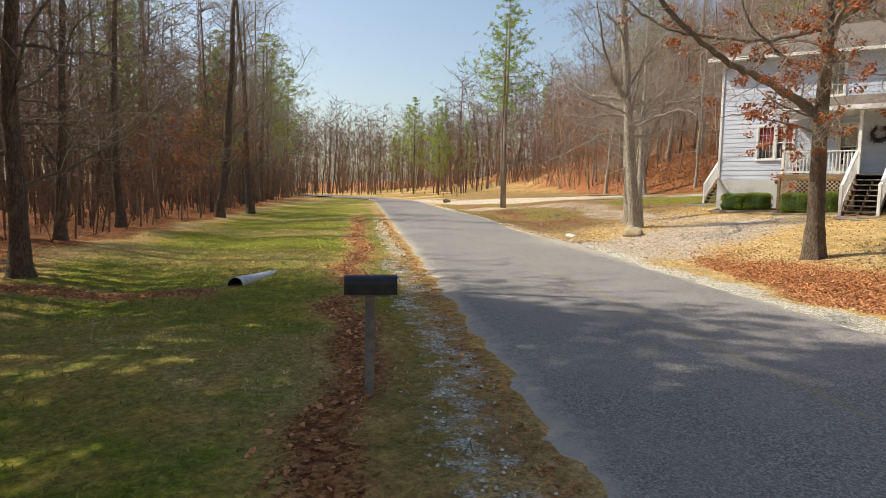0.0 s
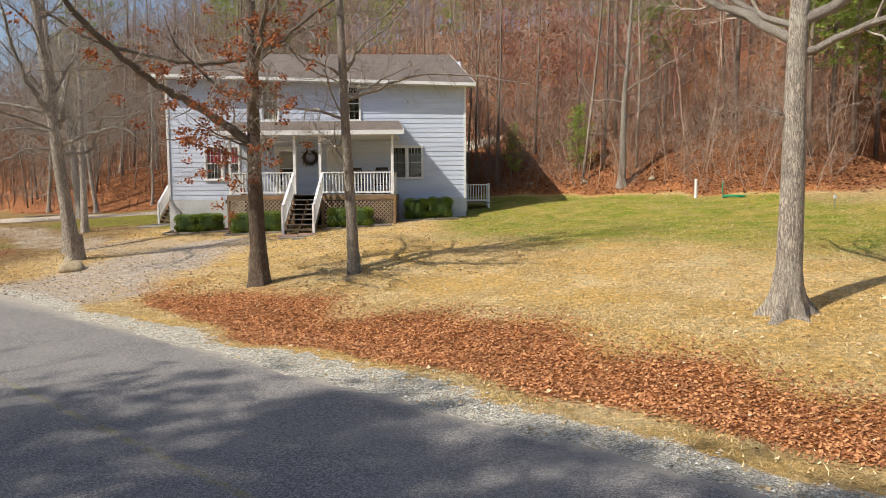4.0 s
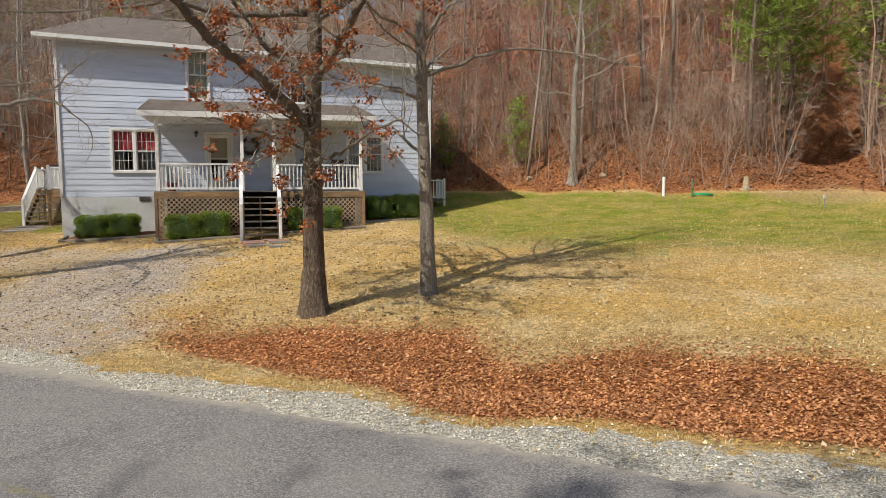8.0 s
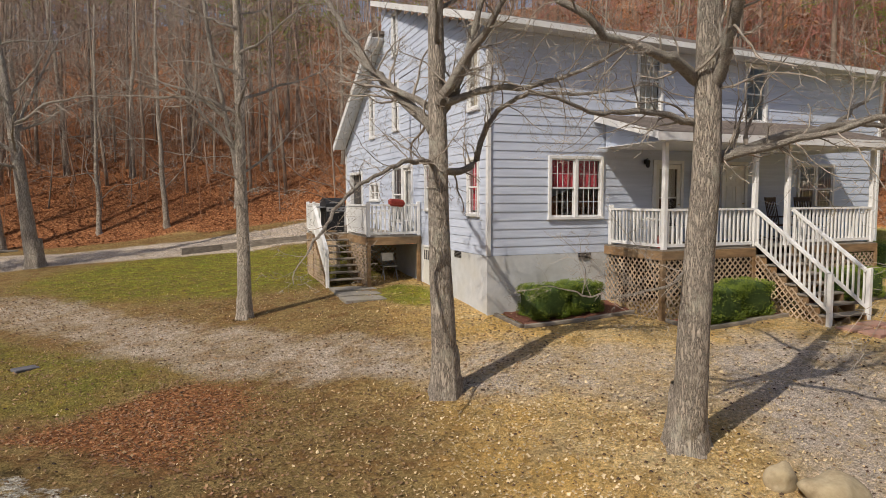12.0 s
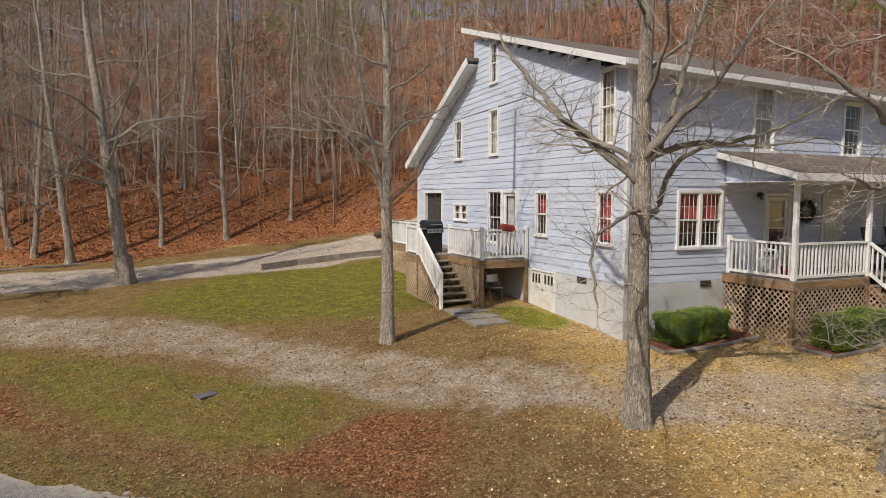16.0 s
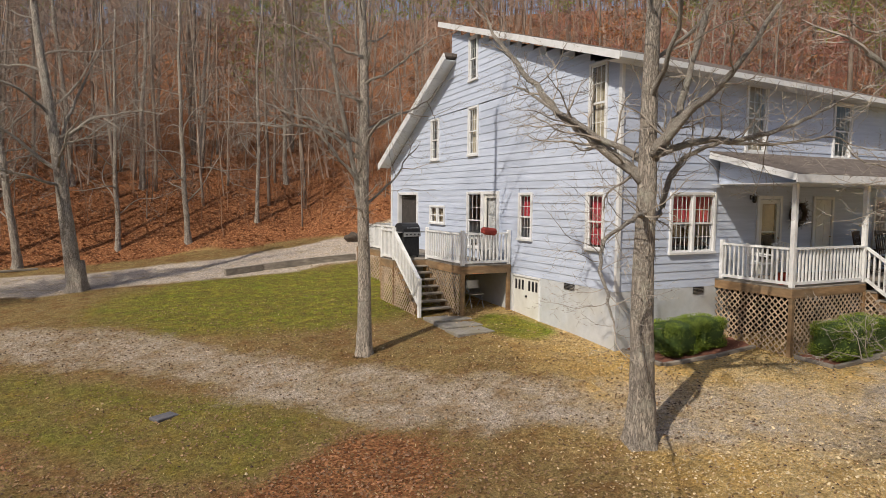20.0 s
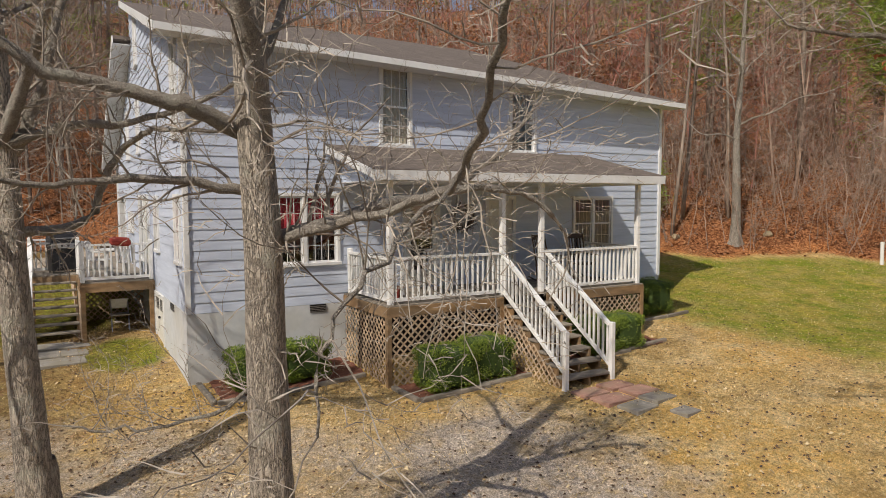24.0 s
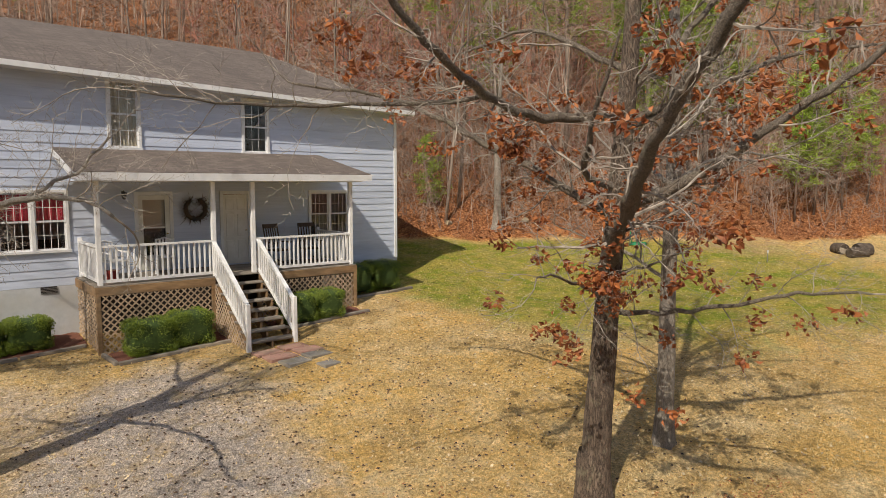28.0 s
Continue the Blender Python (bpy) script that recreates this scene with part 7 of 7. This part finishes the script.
def pipe(name, a, b, r, label, material):
    """A hollow pipe."""
    a, b = Vector(a), Vector(b)
    t = thing(name, label, "pipe", at=tuple(a))
    d = b - a
    o, i = Mesh(), Mesh()
    o.tube([Vector(), d], r, 20, False)
    part("outer_shell", o, material, t, smooth=True)
    # the bore is coloured near-black for the shade inside
    i.tube([Vector(), d], r * 0.9, 20, False)
    part("inner_shell", i, PAINTED_SHADE, t, smooth=True)
    m = Mesh()
    k = d.normalized()
    s1 = k.orthogonal().normalized()
    s2 = k.cross(s1)
    vs = [(s1 * math.cos(w) + s2 * math.sin(w)) * q for w in np.linspace(0, 2 * math.pi, 21)[:-1] for q in (r * 0.9, r)]
    fs = [(2 * j, 2 * j + 1, (2 * j + 3) % 40, (2 * j + 2) % 40) for j in range(20)]
    part("rim", m.add(vs, fs), material, t)


pipe("culvert_pipe", (0.1, -24.4, -1.72), (-1.9, -21.9, -1.93), 0.17, "pale culvert pipe end lying in the roadside ditch", PIPE_GREY)
pipe("drain_pipe", (-2.1, -9.0, -1.68), (-1.6, -9.35, -1.74), 0.27, "pale grey drain pipe end under the drive", PIPE_GREY)


def rock(x, y, sx, sy, sz, seed, label, material=ROCK):
    bm = bmesh.new()
    bmesh.ops.create_icosphere(bm, subdivisions=3, radius=1.0)
    noise.seed_set(seed)
    for v in bm.verts:
        v.co *= 1 + 0.35 * noise.noise(v.co * 1.3 + Vector((seed, 0, 0)))
        v.co = Vector((v.co.x * sx, v.co.y * sy, v.co.z * sz))
    me = bpy.data.meshes.new("rock")
    bm.to_mesh(me)
    bm.free()
    me.materials.append(material)
    me.polygons.foreach_set("use_smooth", [True] * len(me.polygons))
    o = new("rock", me)
    o.location = (x, y, gz(x, y) + sz * 0.35)
    tagged(o, label, "rock", "rocks by the drive")


rock(0.05, -8.2, 0.2, 0.17, 0.2, 7, "small tan rock beside the drive")
rock(0.4, -8.65, 0.42, 0.3, 0.22, 3, "low tan rock beside the drive")
rock(19.2, 4.6, 0.17, 0.14, 0.12, 9, "pale rock at the woods' edge")
rock(16.8, 6.6, 0.14, 0.12, 0.1, 11, "pale rock at the woods' edge")
rock(22.0, 2.5, 0.16, 0.18, 0.13, 12, "grey rock at the woods' edge")

# utility pole
px, py = 21.4, -18.4
pz = gz(px, py)
p = thing("utility_pole", "brown wooden utility pole with pale guards and guy wires", "pole", at=(px, py, pz))
part("pole", Mesh().tube([(0, 0, -0.3), (0.03, 0, 5), (0.05, 0, 10.5)], [0.125, 0.112, 0.095], 18), POLE_WOOD, p, smooth=True)
for dx, dy, r_ in ((-0.27, 0.10, 0.036), (0.13, -0.12, 0.034)):
    part("guard", Mesh().tube([(dx, dy, -0.1), (dx * 0.9, dy * 0.9, 3.0), (dx * 0.78, dy * 0.78, 6.5)], r_, 10), WHITE_PLASTIC, p, "pale plastic guard", True)
    part("guy_wire", Mesh().tube([(dx * 0.78, dy * 0.78, 6.4), (0.04, 0, 10.2)], 0.008, 5), STEEL, p)
part("conduit", Mesh().tube([(0.10, -0.13, -0.1), (0.12, -0.12, 9.5)], 0.018, 8), BLACK_METAL, p)
part("band", Mesh().tube([(0.015, 0, 2.3), (0.015, 0, 2.34)], 0.13, 16), STEEL, p)

t = thing("white_post", "short white pipe post at the lawn's edge", "post", at=(22.65, -1.37, gz(22.65, -1.37)))
part("stem", Mesh().tube([(0, 0, -0.1), (0, 0, 0.74)], 0.06, 12), WHITE_PLASTIC, t)
part("cap", Mesh().tube([(0, 0, 0.74), (0, 0, 0.79)], [0.068, 0.055], 12), WHITE_PLASTIC, t)
h = thing("garden_hose", "green garden hose coiled beside a standpipe", "hose", at=(23.9, -2.2, gz(23.9, -2.2)))
coil = [(0.42 * math.cos(a) * (1 + 0.02 * math.sin(3 * a)), 0.32 * math.sin(a), 0.03 + 0.012 * a / 6.283 + 0.02 * math.sin(2 * a)) for a in np.linspace(0, 6.283 * 5, 140)]
part("coil", Mesh().tube(coil, 0.02, 6), GREEN_PLASTIC, h, smooth=True)
part("riser", Mesh().tube([(-0.42, 0.0, 0.05), (-0.48, 0.05, 0.35), (-0.42, 0.1, 0.62)], 0.02, 6), GREEN_PLASTIC, h, smooth=True)
part("standpipe", Mesh().tube([(-0.42, 0.12, -0.1), (-0.42, 0.12, 0.7)], 0.02, 8), STEEL, h)
t = thing("stake", "thin stake with a pale tag on the lawn", "stake", at=(25.2, -7.0, gz(25.2, -7.0)))
part("rod", Mesh().tube([(0, 0, -0.1), (0, 0, 0.45)], 0.015, 6), STEEL, t)
part("tag", Mesh().cbox(-0.05, 0.05, -0.01, 0.01, 0.34, 0.46, 0.004), WHITE_PLASTIC, t)
t = thing("garden_figure", "small pale stone post at the edge of the woods", "post", at=(26.0, -2.2, gz(26.0, -2.2)))
part("shaft", Mesh().tube([(0, 0, -0.1), (0, 0, 0.35), (0, 0, 0.55)], [0.16, 0.12, 0.08], 10), ROCK, t)
part("base", Mesh().cbox(-0.2, 0.2, -0.2, 0.2, -0.08, 0.08, 0.02), ROCK, t)


def log(x, y, L, r, turn, label, material, ends=LOG_GREY):
    z = gz(x, y) + r * 0.9
    t = thing("log", label, "log", "logs on the lawn", (x, y, z))
    t.rotation_euler = (0, 0, turn)
    n = 7
    pts = [(-L / 2 + L * k / n, 0.02 * math.sin(k * 2 + x), 0.02 * math.cos(k + x)) for k in range(n + 1)]
    part("bark", Mesh().tube(pts, [r * (1 + 0.05 * math.sin(k * 2.3 + x)) for k in range(n + 1)], 14), material, t, smooth=False)
    for e in (-L / 2 - 0.004, L / 2 + 0.004):
        part("cut_end", Mesh().tube([(e - 0.003, 0, 0), (e + 0.003, 0, 0)], r * 0.9, 14), ends, t)


log(28.6, -8.9, 0.8, 0.2, -0.5, "dark charred log lying on the lawn", LOG_BARK, LOG_BARK)
log(29.1, -8.9, 0.6, 0.24, -0.5, "dark charred log lying on the lawn", LOG_BARK, LOG_BARK)
log(28.7, -8.2, 0.5, 0.22, 1.0, "short dark log beside the fire ring", LOG_BARK)
log(29.8, -11.4, 1.3, 0.28, 0.4, "weathered log section on the lawn", LOG_GREY)
log(33.5, -13.2, 3.2, 0.24, -0.55, "long fallen pale log at the edge of the woods", LOG_GREY)
rk = thing("root_wad", "upturned grey stump with tangled roots", "stump", at=(31.6, -11.0, gz(31.6, -11.0)))
r = random.Random(6)
part("stump", Mesh().tube([(0.5, 0, 0.1), (0.1, 0, 0.5), (-0.3, 0.1, 0.6)], [0.3, 0.38, 0.45], 12), LOG_GREY, rk, smooth=True)
for k in range(14):
    a = 6.283 * k / 14
    d = Vector((-0.35, math.cos(a), math.sin(a)))
    q = Vector((-0.3, 0.1, 0.65)) + d * 0.3
    part("root", Mesh().tube([q, q + d * 0.35 + Vector((0, r.uniform(-0.2, 0.2), r.uniform(-0.1, 0.2))), q + d * r.uniform(0.5, 0.8)], [0.10, 0.06, 0.02], 6), LOG_GREY, rk)
# a dark lump stands in for a dark culvert-like hole here
rock(-0.1, 18.6, 0.36, 0.32, 0.3, 31, "dark lump standing in for a dark hole beside the retaining wall", LOG_BARK)
tagged(new("retaining_wall", fix(Mesh().cbox(0.6, 3.2, 17.0, 17.25, gz(1, 17) - 0.2, gz(1, 17) + 1.0, 0.02).data("retaining_wall", CONCRETE))), "low pale concrete retaining wall behind the house", "wall", kind="structure")
rock(-39.5, 24.0, 0.5, 0.35, 0.3, 21, "dark heap at the road's edge", LOG_BARK)


# ---- ground cover ----
def cover(name, xs, ys, kind, size, material, label, seed, lift=0.012):
    """Many small pieces on the ground in one mesh: flat curled leaves, upright blades or stones."""
    rg = np.random.RandomState(seed)
    n = len(xs)
    z = height(xs, ys) + lift
    c = np.stack([xs, ys, z], 1)
    a = rg.uniform(0, 2 * np.pi, n)
    L = size * rg.uniform(0.6, 1.35, n)
    ca, sa = np.cos(a), np.sin(a)
    if kind == "leaf":
        up = rg.uniform(-0.15, 0.95, n) * L
        u = np.stack([ca * L, sa * L, up], 1)
        w = np.stack([-sa * L * 0.42, ca * L * 0.42, rg.uniform(-0.25, 0.6, n) * L], 1)
        w2 = np.stack([sa * L * 0.42, -ca * L * 0.42, rg.uniform(-0.1, 0.5, n) * L], 1)
        v = np.stack([c - u * [0.5, 0.5, 0], c + w, c + u * 0.5, c + w2], 1).reshape(-1, 3)
        k = np.arange(n)[:, None] * 4
        f = np.concatenate([k + [0, 1, 2], k + [0, 2, 3]])
    elif kind == "blade":
        u = np.stack([ca * 0.006, sa * 0.006, np.zeros(n)], 1)
        tip = np.stack([rg.normal(0, 0.5, n) * L, rg.normal(0, 0.5, n) * L, L * rg.uniform(0.4, 1.0, n)], 1)
        v = np.stack([c - u * 1.5, c + u * 1.5, c + tip], 1).reshape(-1, 3)
        f = np.arange(n)[:, None] * 3 + [0, 1, 2]
    else:
        s = L[:, None]
        o = np.array([[1, 0, 0], [-0.9, 0.2, 0], [0, 1, 0.1], [0.1, -0.8, 0], [0, 0, 0.7], [0, 0, -0.5]])
        v = (c[:, None, :] + o[None] * s[:, None, :] * rg.uniform(0.5, 1.1, (n, 6, 1))).reshape(-1, 3)
        k = np.arange(n)[:, None] * 6
        f = np.concatenate([k + t_ for t_ in ([0, 2, 4], [2, 1, 4], [1, 3, 4], [3, 0, 4])])
    me = bpy.data.meshes.new(name)
    me.from_pydata(v.tolist(), [], f.tolist())
    me.materials.append(material)
    tagged(new(name, me), label, "ground cover", kind="stuff")


def strewn(n, x0, x1, y0, y1, weight, seed):
    """Random spots, kept by a weight between 0 and 1."""
    rg = np.random.RandomState(seed)
    x, y = rg.uniform(x0, x1, n), rg.uniform(y0, y1, n)
    inside = (x > -0.05) & (x < W + 0.05) & (y > -0.05) & (y < DEPTH)
    s = NX * x + NY * y
    on_road = (s > -14.95) & (s < -9.4)
    keep = (rg.uniform(0, 1, n) < weight(x, y)) & ~inside & ~on_road
    return x[keep], y[keep]


LITTER = leafy("leaf_litter", (0.22, 0.075, 0.03), (0.72, 0.36, 0.155), 0.8, 0.12)
# litter darkened in its colour for the shade of dense trees
SHADED_LITTER = leafy("shaded_woodland_leaf", (0.13, 0.045, 0.018), (0.50, 0.24, 0.11), 0.85, 0.08)
DITCH_LEAF = leafy("ditch_leaf", (0.13, 0.065, 0.035), (0.42, 0.23, 0.13), 0.85, 0.05)
SEED_BALL = leafy("seed_ball", (0.04, 0.024, 0.015), (0.14, 0.08, 0.045), 0.85, 0.0)
YARD_LEAF = leafy("yard_leaf", (0.13, 0.075, 0.035), (0.42, 0.27, 0.14), 0.85, 0.08)
PALE_LEAF = leafy("pale_leaf", (0.42, 0.29, 0.14), (0.78, 0.63, 0.40), 0.8, 0.1)
STRAW = leafy("straw_blade", (0.42, 0.31, 0.13), (0.82, 0.66, 0.38), 0.8, 0.1)
GRASS = leafy("grass_blade", (0.13, 0.155, 0.018), (0.41, 0.40, 0.07), 0.7, 0.15)
DRIVE_STONE = leafy("drive_stone", (0.27, 0.24, 0.205), (0.56, 0.51, 0.45), 0.9, 0.0)
STONE = leafy("white_stone", (0.34, 0.31, 0.25), (0.80, 0.78, 0.72), 0.9, 0.0)
W_LEAF = lambda x, y: zones(x, y)[0]
W_GREEN = lambda x, y: zones(x, y)[3]


def w_straw(x, y):
    lf, gr, wh, gn, so, du, fo = zones(x, y)
    return np.clip((1 - lf - 0.9 * gr - 0.7 * wh - 0.95 * gn) * (1 - 0.8 * du), 0, 1)


x, y = strewn(820000, 2, 36, -30, -4, lambda x, y: W_LEAF(x, y) * (NX * x + NY * y < -4) * (NX * x + NY * y > -9.0), 1)
cover("leaf_litter", x, y, "leaf", 0.043, LITTER, "deep drift of rust-brown fallen oak leaves", 2)
x, y = strewn(90000, -14, 14, -36, -2, lambda x, y: W_LEAF(x, y) * ((NX * x + NY * y < -14) & (NX * x + NY * y > -23)), 3)
cover("leaf_litter", x, y, "leaf", 0.06, LITTER, "brown fallen leaves along the road's edge", 4)
x, y = strewn(90000, -18, 2, -14, 8, lambda x, y: W_LEAF(x, y) * (NX * x + NY * y > -9.3) * (hill_d(x, y) < -8), 23)
cover("ditch_litter", x, y, "leaf", 0.05, DITCH_LEAF, "dull red-brown leaves lodged in the roadside ditch", 24)
x, y = strewn(60000, -24, 34, -8, 34, lambda x, y: W_LEAF(x, y) * (hill_d(x, y) > -1) * (hill_d(x, y) < 9), 5)
cover("woodland_litter", x, y, "leaf", 0.13, SHADED_LITTER, "brown leaf litter on the woodland floor", 6)
x, y = strewn(130000, -20, 2, -13, 10, lambda x, y: 0.5 * np.maximum(zones(x, y)[5], 0.5 * (x < 0)) * (0.35 + 0.65 * (np.sin(0.9 * x + 1.1 * np.sin(0.6 * y)) * np.sin(0.8 * y + x * 0.3) > 0.1)) * (1 - 0.75 * zones(x, y)[3]), 19)
cover("yard_litter", x, y, "leaf", 0.05, YARD_LEAF, "small brown leaves lodged in the thin grass", 20)
x, y = strewn(40000, -7, 3, -13, -2, lambda x, y: (0.25 * (1 - zones(x, y)[5]) + 0.3 * np.exp(-((x + 1.6) ** 2 + (y + 6.0) ** 2) / 7.0)) * (1 - 0.8 * zones(x, y)[1]), 21)
cover("pale_litter", x, y, "leaf", 0.045, PALE_LEAF, "pale dry leaf scraps under the driveway trees", 22)
x, y = strewn(42000, -14, 30, -26, 8, lambda x, y: 0.12 * (1 - 0.85 * zones(x, y)[5]) * np.clip(1 - 1.4 * zones(x, y)[3], 0, 1) + 0.5 * w_straw(x, y) * (1 - 0.85 * zones(x, y)[5]) * np.exp(-np.maximum(-(NX * x + NY * y) - 4.5, (NX * x + NY * y) + 3) / 3.0).clip(0, 1), 7)
cover("scattered_leaves", x, y, "leaf", 0.06, PALE_LEAF, "pale dry leaves scattered over the yard", 8)
x, y = strewn(34000, -16, 14, -14, 9, lambda x, y: 0.4 * np.exp(-((x - 5.0) ** 2 + (y + 8.5) ** 2) / 34.0) + 0.08 + 0.45 * zones(x, y)[1] * (x < 1), 9)
cover("seed_balls", x, y, "stone", 0.033, SEED_BALL, "small dark seed balls strewn over the drive", 10)
x, y = strewn(300000, -10, 34, -28, 10, lambda x, y: 0.75 * w_straw(x, y), 11)
cover("dormant_grass", x, y, "blade", 0.05, STRAW, "short straw-coloured dormant grass", 12, 0.0)
x, y = strewn(300000, -18, 32, -36, 16, lambda x, y: 0.8 * W_GREEN(x, y) ** 1.6, 13)
cover("green_grass", x, y, "blade", 0.055, GRASS, "short green winter grass", 14, 0.0)
x, y = strewn(110000, -8, 34, -36, 2, lambda x, y: 0.75 * zones(x, y)[2], 15)
cover("shoulder_gravel", x, y, "stone", 0.024, STONE, "pale crushed limestone on the road's shoulder", 16)
x, y = strewn(30000, -14, 8, -14, 10, lambda x, y: 0.35 * zones(x, y)[1], 17)
cover("drive_gravel", x, y, "stone", 0.016, DRIVE_STONE, "grey crushed stone on the drive", 18, 0.004)


# the front eave stands higher at the gable end and falls gently along the house
def ease_roof(me, at):
    """Lifts the upper storey and roof towards the near gable."""
    for v in me.vertices:
        x, y, z = v.co.x + at.x, v.co.y + at.y, v.co.z + at.z
        up = min(1.0, max(0.0, (z - 4.3) / 1.3)) * (1 - 0.78 * min(1.0, max(0.0, y / RIDGE_Y)))
        v.co.z += 0.46 * up * min(1.05, max(0.0, 1 - x / W))


bpy.context.view_layer.update()
for ob in house.children_recursive:
    if ob.type == "MESH":
        at = ob.matrix_world.translation
        if at.z + max(v.co.z for v in ob.data.vertices) > 4.3:
            if ob.data.users > 1:
                ob.data = ob.data.copy()
            ease_roof(ob.data, at)
